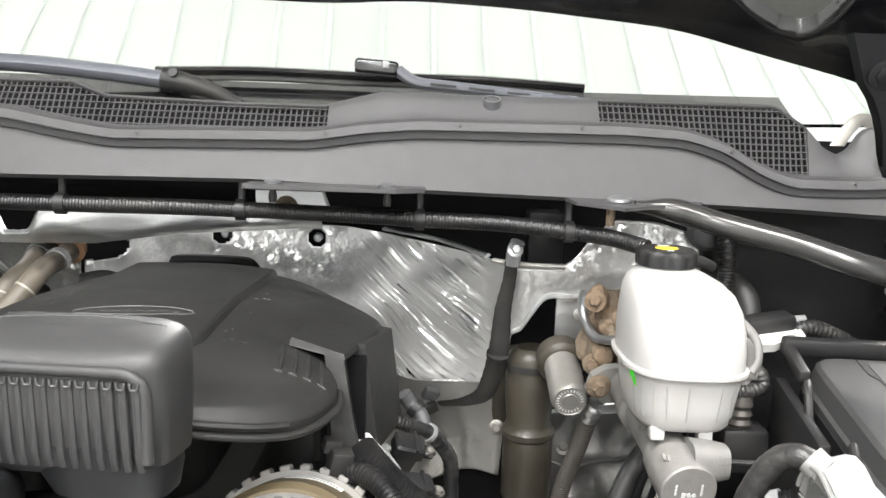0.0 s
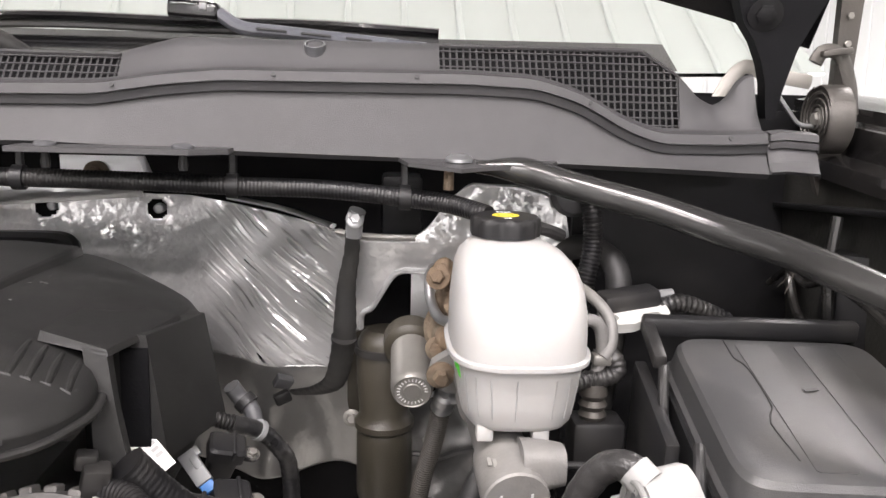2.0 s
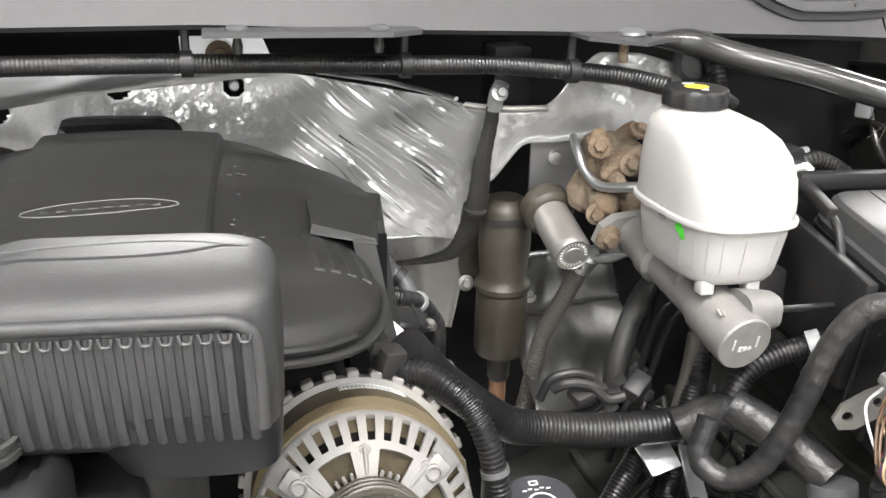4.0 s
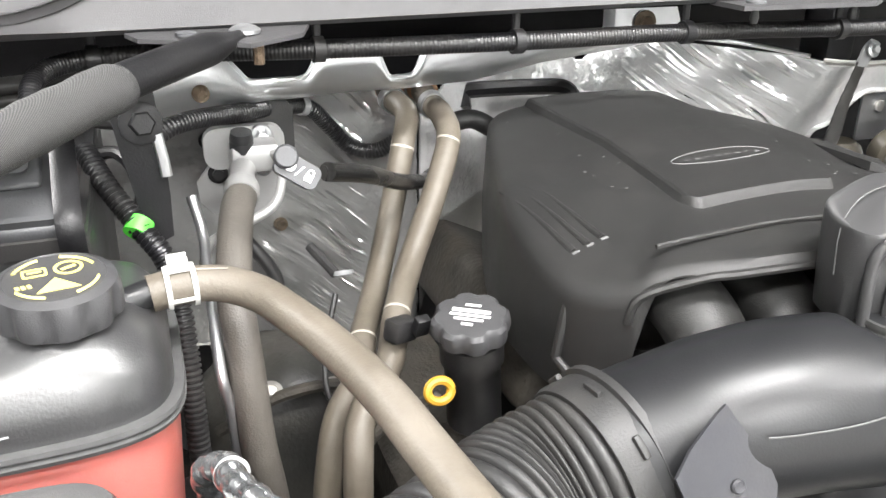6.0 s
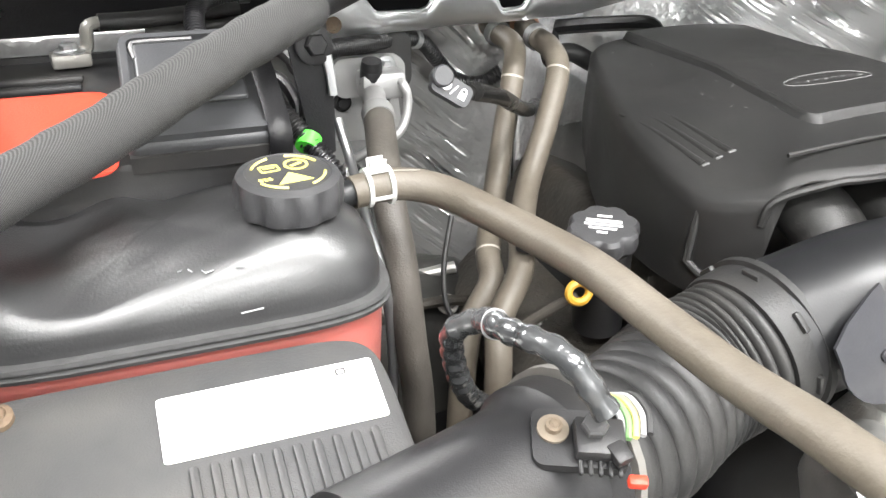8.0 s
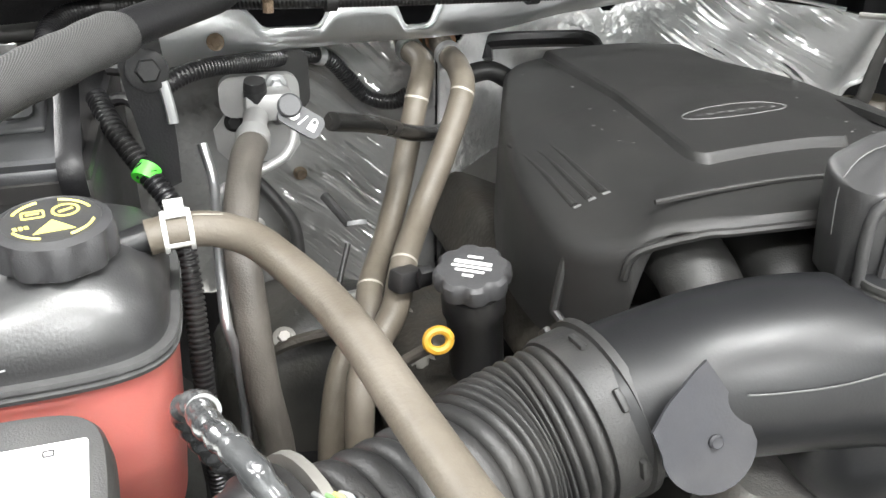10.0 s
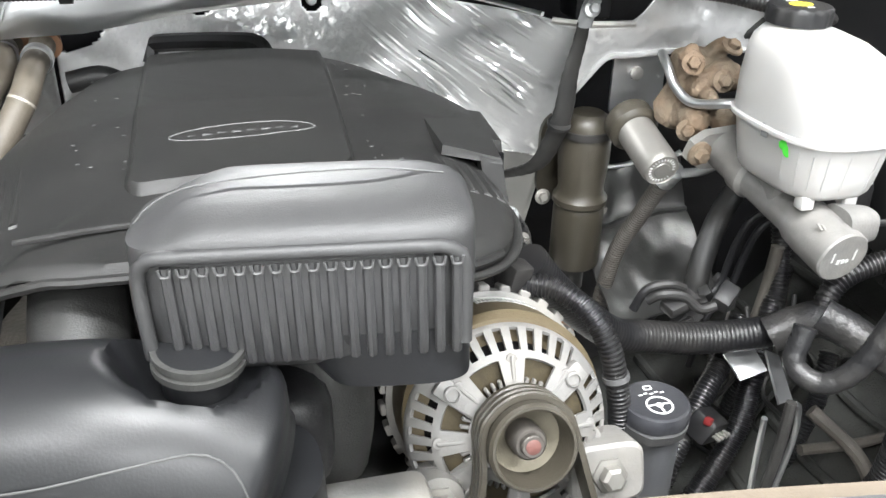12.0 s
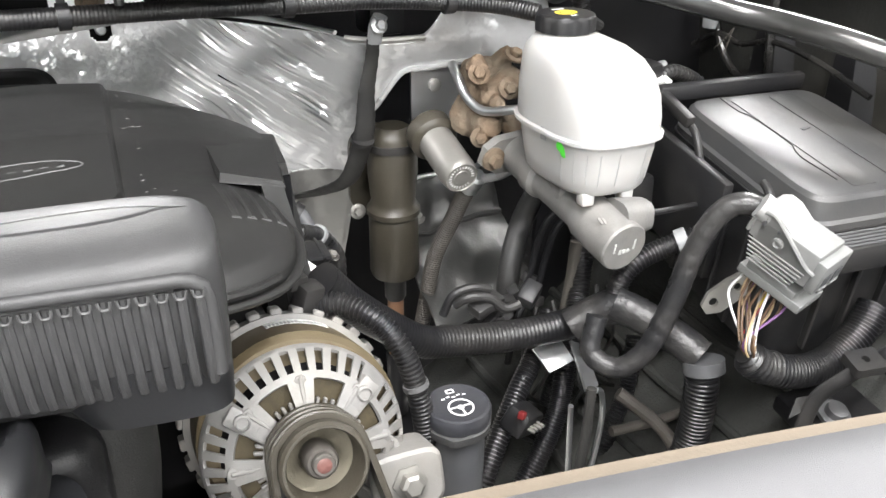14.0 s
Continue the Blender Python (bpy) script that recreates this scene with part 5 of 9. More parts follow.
def resonator():
    t = thing("intake_resonator", (-0.03, -0.40, 1.09), "black plastic intake resonator box with a ribbed front", "resonator")
    m = pose(-0.0255, -0.361, 1.112, 0, 0, -9.6) @ pose(0, 0, 0, 0, -1.5, 0)

    def ring(z, sx, sy, p=4.5, oy=0.0, n=72, ox=0.0):
        out = []
        for q in oval(ox, oy, z, sx, sy, p, n):
            lift = smooth(0.036, 0.052, z) * (0.13 * (q.y + 0.04) - 0.9 * max(0, q.y - 0.012) ** 1.5) - 0.010 * smooth(0.04, 0.055, z) * smooth(-0.05, -0.095, q.x)
            out.append(m @ Vector((q.x * (1 - 0.10 * smooth(0.0, 0.05, q.y)) + 0.006 * smooth(0, 0.05, q.y), q.y, z + lift)))
        return out
    body = [ring(-0.040, 0.060, 0.018, 3), ring(-0.037, 0.082, 0.030, 4), ring(-0.028, 0.0935, 0.0375, 4.5), ring(0.012, 0.0955, 0.0405, 4.8), ring(0.036, 0.0955, 0.0415, 4.8), ring(0.041, 0.0955, 0.0415, 4.8), ring(0.045, 0.0950, 0.0410, 4.8),
            ring(0.049, 0.0930, 0.0392, 4.6, 0.001), ring(0.0520, 0.0885, 0.0360, 4.4, 0.003), ring(0.0545, 0.080, 0.031, 4, 0.006), ring(0.0560, 0.066, 0.023, 4, 0.008), ring(0.0564, 0.04, 0.010, 3, 0.008)]
    shell_part = part("shell", loft(body), RESON, t, auto=50)
    for k in range(17):
        x = -0.071 + 0.0096 * k
        part("front_rib", tube([m @ Vector((x, -0.0360, -0.028)), m @ Vector((x, -0.0384, -0.020)), m @ Vector((x, -0.0396, 0.010)), m @ Vector((x, -0.0404, 0.0315)), m @ Vector((x, -0.0396, 0.0345))], 0.0032, 8, 0.008), RESON, shell_part)
        part("rib_cap", tube([m @ Vector((x + dx, -0.0436, z)) for dx, z in ((-0.0032, 0.0350), (-0.0022, 0.0305), (0.0022, 0.0305), (0.0032, 0.0350))], 0.0009, 6, 0.002), SEAM, shell_part)
    bead = [(-0.0865, -0.0370, -0.022), (-0.0870, -0.0380, 0.025), (-0.0800, -0.0402, 0.0385), (-0.065, -0.0412, 0.0405), (0.06, -0.0412, 0.0405), (0.078, -0.0402, 0.0390), (0.0870, -0.0380, 0.027), (0.0870, -0.0370, -0.022)]
    part("front_bead", tube([m @ Vector(q) for q in bead], 0.0042, 12, 0.008), RESON, t)
    line = [(-0.0965, -0.012, 0.006), (-0.0960, -0.010, 0.036), (-0.0880, -0.006, 0.0515), (-0.066, 0.002, 0.0615), (-0.02, 0.007, 0.0655), (0.04, 0.010, 0.0660), (0.080, 0.012, 0.0610)]
    part("mould_line", tube([m @ Vector(q) for q in line], 0.0006, 6, 0.008), SEAM, shell_part, "thin scuffed mould line")
    part("belly", loft([ring(-0.055, 0.026, 0.014, 3, -0.014, 32, 0.054), ring(-0.051, 0.042, 0.025, 3.5, -0.012, 32, 0.050), ring(-0.036, 0.050, 0.031, 3, -0.006, 32, 0.043), ring(-0.014, 0.050, 0.036, 3.5, -0.003, 32, 0.038)]), GLOSSY, t)
    nm = turn_to((0.05, -0.06, 0.95), (-0.094, -0.383, 1.052))
    part("neck", revolve([(0.021, 0), (0.021, 0.030), (0.0225, 0.041), (0.004, 0.043)], nm, 32), GLOSSY, t)
    part("neck_clamp", revolve([(0.0230, 0.030), (0.0262, 0.030), (0.0262, 0.034), (0.0240, 0.0345), (0.0240, 0.037), (0.0258, 0.0375), (0.0258, 0.041), (0.0220, 0.041)], nm, 32), surface("dirty_clamp_steel", (0.13, 0.13, 0.125), 0.4, 0.7, 0.3, 90, 0.2, 400, 0.15, (0.05, 0.05, 0.045)), t, "dirty steel band clamp")


resonator()


def intake_duct():
    t = thing("intake_duct", (-0.16, -0.40, 0.95), "smooth black plastic intake duct", "intake duct")
    path = [(-0.300, -0.364, 1.004), (-0.265, -0.372, 1.020), (-0.22, -0.383, 1.036), (-0.15, -0.396, 1.042), (-0.10, -0.402, 1.032), (-0.057, -0.406, 1.014)]
    bend = tube(path, 0.058, 80, 0.004, shape=lambda s: 0.97 + 0.06 * smooth(0.2, 0.5, s) - 0.42 * smooth(0.9, 1.0, s) ** 2)
    # shallow seat round the resonator's neck
    for v in bend.verts:
        if v.co.z > 1.03:
            v.co.z = min(v.co.z, 1.066 + 0.045 * smooth(0.028, 0.054, math.hypot(v.co.x + 0.093, v.co.y + 0.390)))
    part("body", bend, GLOSSY, t, auto=60)
    part("seam", tube([(-0.233, -0.4385, 1.0585), (-0.216, -0.442, 1.0585), (-0.176, -0.450, 1.0625), (-0.131, -0.452, 1.0685), (-0.096, -0.450, 1.0695), (-0.08, -0.454, 1.0615), (-0.073, -0.460, 1.0475), (-0.07, -0.463, 1.03)], 0.0007, 6, 0.008), SEAM, t, "pale moulding seam")
    part("lower_bowl", loft([oval(-0.095, -0.402, z, rx, ry, 2.6, 40) for z, rx, ry in ((0.935, 0.045, 0.035), (0.955, 0.062, 0.045), (0.985, 0.068, 0.052), (1.015, 0.066, 0.05))]), GLOSSY, t)
    ax = Vector((0.93, 0.16, 0.20)).normalized()
    c = Vector((-0.299, -0.364, 1.005))
    m = turn_to(ax, c)
    cuff_part = part("cuff", revolve([(0.056, -0.018), (0.0605, -0.018), (0.062, -0.014), (0.062, 0.006), (0.0655, 0.007), (0.0655, 0.013), (0.061, 0.014), (0.057, 0.018)], m, 48), RUBBER, t, "rubber cuff with moulded ears")
    for a in range(0, 360, 45):
        part("cuff_ear", box((0.009, 0.016, 0.005), m @ pose(0.061 * math.cos(radians(a)), 0.061 * math.sin(radians(a)), -0.004, 0, 0, a), 0.0015), RUBBER, cuff_part)
    b = thing("intake_bellows", (-0.40, -0.41, 0.95), "black corrugated rubber intake bellows", "bellows")
    # the bellows runs on from the cuff to the sensor housing
    prof = []
    lengths = [0.0087] * 9 + [0.012, 0.016] + [0.0195] * 6
    total, at = sum(lengths), 0.0
    for length in lengths:
        deep = 0.0062 if length < 0.01 else 0.0058
        for k in range(8):
            prof.append((0.0525 + deep * math.sin(math.pi * k / 8) ** 0.6 - 0.004 * at / total, at / total))
            at += length / 8
    prof.append((0.0485, 1.0))
    folds = len(lengths)
    path, _ = spline([c - ax * 0.016, c - ax * 0.07, (-0.435, -0.415, 0.992), (-0.505, -0.447, 0.998)], 0.001)
    rings = []
    for r, s in prof:
        i = min(len(path) - 2, int(s * (len(path) - 1)))
        f = turn_to(path[i + 1] - path[i], path[i])
        rings.append([f @ Vector((r * math.cos(q * math.tau / 44), r * math.sin(q * math.tau / 44), 0)) for q in range(44)])
    for k in range(folds):
        part("fold", loft(rings[k * 8:k * 8 + 9]), RUBBER, b, auto=80)
    s = thing("airflow_sensor", (-0.52, -0.45, 0.97), "black airflow sensor with a screw and wired plug", "sensor")
    sm = turn_to(Vector((-0.85, -0.35, 0.05)), (-0.50, -0.445, 0.998))
    part("housing", revolve([(0.050, -0.01), (0.053, -0.008), (0.053, 0.01), (0.049, 0.014), (0.046, 0.03), (0.046, 0.14)], sm, 44), BLACK, s)
    # the sensor plate is screwed to the housing; its plug points down the tube
    pl = pose(-0.503, -0.478, 1.040, 20, 4, -20)
    plate_part = part("sensor_plate", plate(rounded(0.050, 0.034, 0.006), 0.006, pl), BLACK, s)
    body_part = part("sensor_body", box((0.026, 0.022, 0.009), pl @ pose(0.009, -0.003, 0.006), 0.002), BLACK, s)
    for k in range(5):
        part("body_rib", box((0.0022, 0.016, 0.003), pl @ pose(-0.001 + 0.005 * k, -0.014, 0.0055), 0.0006, 1), BLACK, body_part)
    part("washer", revolve([(0.0085, 0), (0.0085, 0.0016), (0.004, 0.002)], pl @ pose(-0.014, 0.004, 0.006), 20), BEIGE, plate_part, "pale washer")
    part("screw", revolve([(0.0045, 0), (0.0045, 0.004), (0.003, 0.0046), (0.0022, 0.0034)], pl @ pose(-0.014, 0.004, 0.0075), 12), RUST, plate_part, "rusty star-head screw")
    part("hex_plug", revolve([(0.0072, 0), (0.0072, 0.003), (0.0062, 0.0042)], pl @ pose(0.006, 0.001, 0.015), 6), LID, body_part)
    part("latch", box((0.010, 0.012, 0.006), pl @ pose(0.018, -0.012, 0.010, 0, 0, 30), 0.0015), BLACK, body_part)
    part("plug_lock", box((0.010, 0.006, 0.006), pl @ pose(0.027, -0.024, 0.004), 0.0015), ORANGE, s, "orange-red lock tab")
    leaf = surface("dull_green_wire", (0.16, 0.30, 0.12), 0.45, 0, 0.1, 60, 0.1, 400)
    straw = surface("dull_yellow_wire", (0.55, 0.48, 0.16), 0.45, 0, 0.1, 60, 0.1, 400)
    for k, mt in enumerate((LIGHTGREY, leaf, straw, LIGHTGREY, INK)):
        dx = 0.0042 * k
        part("wire", tube([(-0.483 + dx, -0.449 - 0.001 * k, 1.046), (-0.479 + dx, -0.464, 1.052), (-0.480 + dx, -0.480, 1.052), (-0.486 + dx, -0.492, 1.048)], 0.0018, 8, 0.004), mt, s)
    part("band", clamp_band((-0.486, -0.438, 0.998), Vector((-0.85, -0.35, 0.05)), 0.0535, 0.006, 0.0015), DULLSTEEL, s, "dull steel band clamp")
    f = thing("duct_flap", (-0.26, -0.44, 1.0), "grey plastic heat flap with a centre rivet", "flap")
    out = [(-0.042, 0.012), (-0.03, 0.03), (-0.008, 0.052), (0.0, 0.058), (0.018, 0.03), (0.03, 0.012)] + [(0.036 * math.cos(radians(a)), -0.004 + 0.034 * math.sin(radians(a))) for a in range(0, -181, -15)]
    fm = Matrix.Translation((-0.257, -0.4415, 1.025)) @ pose(0, 0, 0, 70, 0, -4) @ Matrix.Scale(0.88, 4)
    part("plate", plate(out, 0.003, fm), FLAP, f)
    part("rivet", revolve([(0.0055, 0), (0.0055, 0.002), (0.004, 0.0035), (0.002, 0.0028)], fm @ pose(0.004, 0.0, 0.003), 14), FLAP, f)


intake_duct()


def oil_filler():
    t = thing("oil_filler", (-0.315, -0.165, 0.9), "black oil filler neck with a knobbed cap", "oil filler")
    ax = Vector((-0.12, -0.18, 1))
    m = turn_to(ax, (-0.314, -0.163, 0.985))
    part("neck", revolve([(0.026, -0.10), (0.026, -0.03), (0.029, -0.025), (0.029, 0)], m, 32), BLACK, t)
    cap_part = part("cap", revolve([(0.028, 0.003), (0.034, 0.005), (0.0355, 0.012), (0.0345, 0.020), (0.031, 0.0235), (0.026, 0.024)], m, 96, lambda a, r, h: r * (1 - (0.11 * (0.5 + 0.5 * math.cos(8 * a)) ** 2 if r > 0.029 else 0))), CAPBLACK, t, "black lobed cap with white print")
    bm = bmesh.new()
    for k, (w, y) in enumerate(((0.014, 0.012), (0.034, 0.004), (0.036, -0.002), (0.026, -0.0075), (0.010, -0.014))):
        add_box(bm, (w, 0.003 if k != 1 else 0.0045, 0.0004), m @ pose(0, y, 0.024, 0, 0, 0), 0)
    part("print_bar", bm, PRINTWHITE, cap_part, "white print bars", smooth=False)
    d = thing("dipstick", (-0.36, -0.17, 0.9), "dipstick with a yellow ring handle", "dipstick")
    ring = [(-0.360 + 0.0105 * math.cos(a), -0.182 + 0.003 * math.sin(a), 0.957 + 0.0085 * math.sin(a)) for a in [k * math.tau / 16 for k in range(17)]]
    part("handle", tube(ring, 0.0040, 8, 0.003), surface("amber_yellow_plastic", (0.42, 0.23, 0.02), 0.5, 0, 0.15, 80, 0.1, 400, 0.2), d, "yellow ring handle")
    part("stem", tube([(-0.360, -0.178, 0.950), (-0.375, -0.165, 0.935), (-0.40, -0.14, 0.90), (-0.42, -0.12, 0.86)], 0.0055, 10, 0.008), DARKHOSE, d)


oil_filler()


# ---- passenger side ----
def surge_tank():
    t = thing("coolant_tank", (-0.68, -0.23, 0.95), "black-topped coolant tank with red coolant below its seam", "coolant tank")

    def ring(z, grow=0.0, p=5.0, dz=0.0):
        pts = oval(-0.70, -0.222, z, 0.142 + grow, 0.098 + grow, p, 96)
        return [Vector((q.x, q.y + 0.10 * (q.x + 0.70) * 0.25, z + dz * (0.6 * math.sin(q.x * 38) * 0.004 + 0.004 * math.sin(q.y * 40 + 1)))) for q in pts]
    low = [ring(0.90, -0.02), ring(0.92, -0.006), ring(1.02, 0.0), ring(1.052, 0.001)]
    part("lower_shell", loft(low), TANKRED, t, "translucent shell with red coolant", auto=60)
    part("seam_flange", loft([ring(1.052, 0.002), ring(1.0525, 0.006), ring(1.0555, 0.007), ring(1.0565, 0.004), ring(1.0585, 0.004), ring(1.0595, 0.0065), ring(1.0625, 0.006), ring(1.063, 0.001)]), SEAM, t, "pale welded seam flange", auto=40)
    bm = bmesh.new()
    rows = [ring(1.062, 0.0), ring(1.075, 0.0), ring(1.088, -0.003), ring(1.098, -0.010), ring(1.104, -0.020), ring(1.107, -0.032)]
    cx, cy = -0.70, -0.222
    for s in (0.7, 0.45, 0.2, 0.02):
        rows.append([Vector((cx + (q.x - cx) * s, cy + (q.y - cy) * s, 1.107)) for q in rows[5]])
    for row in rows[2:]:
        for q in row:
            dip = 0.014 * smooth(-0.655, -0.72, q.x) * (0.5 + 0.5 * math.sin((q.x + 0.7) * 62 + 8 * (q.y + 0.22))) + 0.012 * math.exp(-(((q.x + 0.735) / 0.012) ** 2)) * smooth(1.07, 1.1, q.z) * smooth(-0.24, -0.3, q.y)
            rise = 0.012 * math.exp(-(((q.x + 0.618) / 0.05) ** 2 + ((q.y + 0.26) / 0.05) ** 2))
            q.z += (rise - dip) * smooth(1.08, 1.105, q.z)
    upper_part = part("upper_shell", add_loft(bm, rows), TANKBLACK, t, "smooth black upper shell", auto=60)
    m = turn_to((0.02, -0.10, 1), (-0.618, -0.262, 1.108))
    part("neck", revolve([(0.032, -0.015), (0.030, 0.005), (0.030, 0.014)], m, 32), GLOSSY, t)
    cap_part = part("cap", revolve([(0.0325, 0.010), (0.0365, 0.012), (0.0372, 0.018), (0.0368, 0.029), (0.0345, 0.0335), (0.029, 0.0360), (0.0285, 0.0355)], m, 96, lambda a, r, h: r * (1 - (0.085 * (0.5 + 0.5 * math.cos(10 * a)) ** 2 if r > 0.035 else 0))), CAPBLACK, t, "black lobed cap with worn yellow symbols")
    pr = bmesh.new()
    for a0, a1 in ((20, 75), (105, 150), (205, 250), (290, 340)):
        add_tube(pr, [m @ Vector((0.0245 * math.cos(radians(a0 + (a1 - a0) * k / 8)), 0.0245 * math.sin(radians(a0 + (a1 - a0) * k / 8)), 0.0358)) for k in range(9)], 0.0011, 4, 0.003)
    add_plate(pr, [(-0.012, -0.016), (0.012, -0.016), (0.0, -0.001)], 0.0004, m @ pose(0, 0, 0.0355))
    add_plate(pr, circle(0.009, 0.009, 0.0085, 20), 0.0004, m @ pose(0, 0, 0.0355), [circle(0.009, 0.009, 0.0066, 20)])
    add_box(pr, (0.009, 0.0025, 0.0004), m @ pose(0.009, 0.009, 0.0355, 0, 0, 20), 0)
    add_plate(pr, rounded(0.014, 0.010, 0.002, 3, -0.010, 0.009), 0.0004, m @ pose(0, 0, 0.0355), [rounded(0.011, 0.007, 0.001, 2, -0.010, 0.009)])
    add_box(pr, (0.008, 0.0018, 0.0004), m @ pose(-0.010, 0.010, 0.0355), 0)
    for k in range(3):
        add_box(pr, (0.0022, 0.004, 0.0004), m @ pose(-0.021 + 0.0032 * k, -0.006, 0.0355, 0, 0, 10), 0)
    part("symbol", pr, PALEYELLOW, cap_part, "worn yellow warning symbols", smooth=False)
    part("spout", tube([(-0.585, -0.236, 1.106), (-0.560, -0.230, 1.110), (-0.536, -0.230, 1.110)], 0.010, 16, 0.006), GLOSSY, t)
    scr = bmesh.new()
    rnd = random.Random(7)
    for k in range(9):
        x, y = -0.672 + rnd.uniform(-0.02, 0.012), -0.30 + rnd.uniform(-0.01, 0.012)
        add_tube(scr, [(x, y, 1.1005), (x + rnd.uniform(-0.006, 0.006), y + rnd.uniform(-0.006, 0.006), 1.101)], 0.0006, 4, 0.01)
    add_tube(scr, [(-0.662, -0.3235, 1.075), (-0.648, -0.324, 1.0765)], 0.0007, 4, 0.01)
    part("scuff", scr, LIGHTGREY, upper_part, "pale scuffs", smooth=False)
    h = thing("overflow_hose", (-0.45, -0.36, 1.0), "dusty brown coolant hose with a white clamp", "hose")
    path = [(-0.575, -0.238, 1.116), (-0.555, -0.236, 1.118), (-0.530, -0.238, 1.117), (-0.507, -0.253, 1.113), (-0.490, -0.283, 1.109), (-0.472, -0.332, 1.107), (-0.459, -0.394, 1.108), (-0.448, -0.451, 1.102), (-0.436, -0.511, 1.096), (-0.427, -0.568, 1.097), (-0.415, -0.622, 1.085), (-0.41, -0.67, 1.03), (-0.41, -0.7, 0.95)]
    hose_part = part("hose", tube(path, 0.0125, 22, 0.005), HOSE, h)
    hm = turn_to((0.03, 0.002, 0.001), (-0.555, -0.236, 1.118))
    for off in (-0.0085, 0.0085):
        part("clamp_band", revolve([(0.0128, off - 0.0016), (0.0146, off - 0.0016), (0.0146, off + 0.0016), (0.0128, off + 0.0016)], hm, 28), WHITE, h, "white spring clamp band")
    for a in (70, 110, 200, 320):
        part("clamp_bridge", box((0.0018, 0.003, 0.018), hm @ pose(0.0140 * math.cos(radians(a)), 0.0140 * math.sin(radians(a)), -0.009, 0, 0, a), 0.0004, 1), WHITE, h)
    for a in (78, 102):
        part("clamp_ear", box((0.009, 0.0016, 0.013), hm @ pose(0.0178 * math.cos(radians(a)), 0.0178 * math.sin(radians(a)), -0.0065, 0, 0, a), 0.0004, 1), WHITE, h)
    part("hose_mark", box((0.020, 0.0012, 0.0006), pose(-0.534, -0.241, 1.1295, 0, 3, -8), 0), HOSEMARK, hose_part)


surge_tank()


def air_box():
    t = thing("air_filter_box", (-0.69, -0.42, 0.85), "black air filter box with a ribbed lid", "air filter box")

    lid = Matrix.Translation((-0.713, -0.487, 1.0485)) @ pose(0, 0, 0, 20, 0, 1.5)

    def ring(z, g=0.0, p=9.0):
        return [lid @ q for q in oval(0, 0, z, 0.114 + g, 0.107 + g, p, 64)]
    part("base", loft([[Vector((q.x, q.y, 0.80)) for q in ring(-0.02, -0.012)], ring(-0.034, -0.004), ring(-0.027, -0.002)]), BLACK, t, auto=50)
    lid_part = part("lid", loft([ring(-0.027, 0.004), ring(-0.025, 0.006), ring(-0.009, 0.005), ring(-0.003, 0.003), ring(0.0, -0.003), ring(0.0005, -0.02)]), LID, t, "dark grey textured lid", auto=30)
    for k in range(10):
        part("lid_rib", box((0.0050, 0.075, 0.005), lid @ pose(0.098 - 0.0105 * k, 0.005, -0.001), 0.0018), LID, lid_part)
    part("screw", revolve([(0.008, 0), (0.008, 0.004), (0.005, 0.006), (0.004, 0.005)], lid @ pose(-0.086, 0.096, 0), 16), RUST, lid_part)
    lab = thing("emission_label", (-0.655, -0.41, 1.075), "white paper emission label with small print", "label")
    lm = lid @ pose(0.0495, 0.068, 0.0010) @ Matrix.Diagonal((0.915, 0.66, 1, 1))
    part("paper", plate(rounded(0.130, 0.062, 0.003), 0.0004, lm), LABEL, lab)
    writing("VEHICLE EMISSION", 0.0042, lm @ pose(0.0, 0.020, 0.0005), GREYINK, lab)
    writing("CONTROL INFORMATION", 0.0042, lm @ pose(0.004, 0.0145, 0.0005), GREYINK, lab)
    bm = bmesh.new()
    for k in range(4):
        add_box(bm, (0.05 - 0.006 * k, 0.0008, 0.0002), lm @ pose(0.006, 0.008 - 0.004 * k, 0.0004), 0)
    add_box(bm, (0.004, 0.006, 0.0002), lm @ pose(-0.055, 0.022, 0.0004, 0, 0, 20), 0)
    add_box(bm, (0.003, 0.004, 0.0002), lm @ pose(-0.049, 0.020, 0.0004), 0)
    add_box(bm, (0.008, 0.0012, 0.0002), lm @ pose(0.055, 0.0235, 0.0004), 0)
    add_box(bm, (0.008, 0.0012, 0.0002), lm @ pose(0.055, 0.021, 0.0004), 0)
    part("print_bar", bm, GREYINK, lab, smooth=False)
    part("mark", plate(rounded(0.0065, 0.0065, 0.0008, 2), 0.0002, lm @ pose(0.044, 0.0222, 0.0004), [rounded(0.0045, 0.0035, 0.0005, 2)]), INK, lab, "small square outline mark")


air_box()


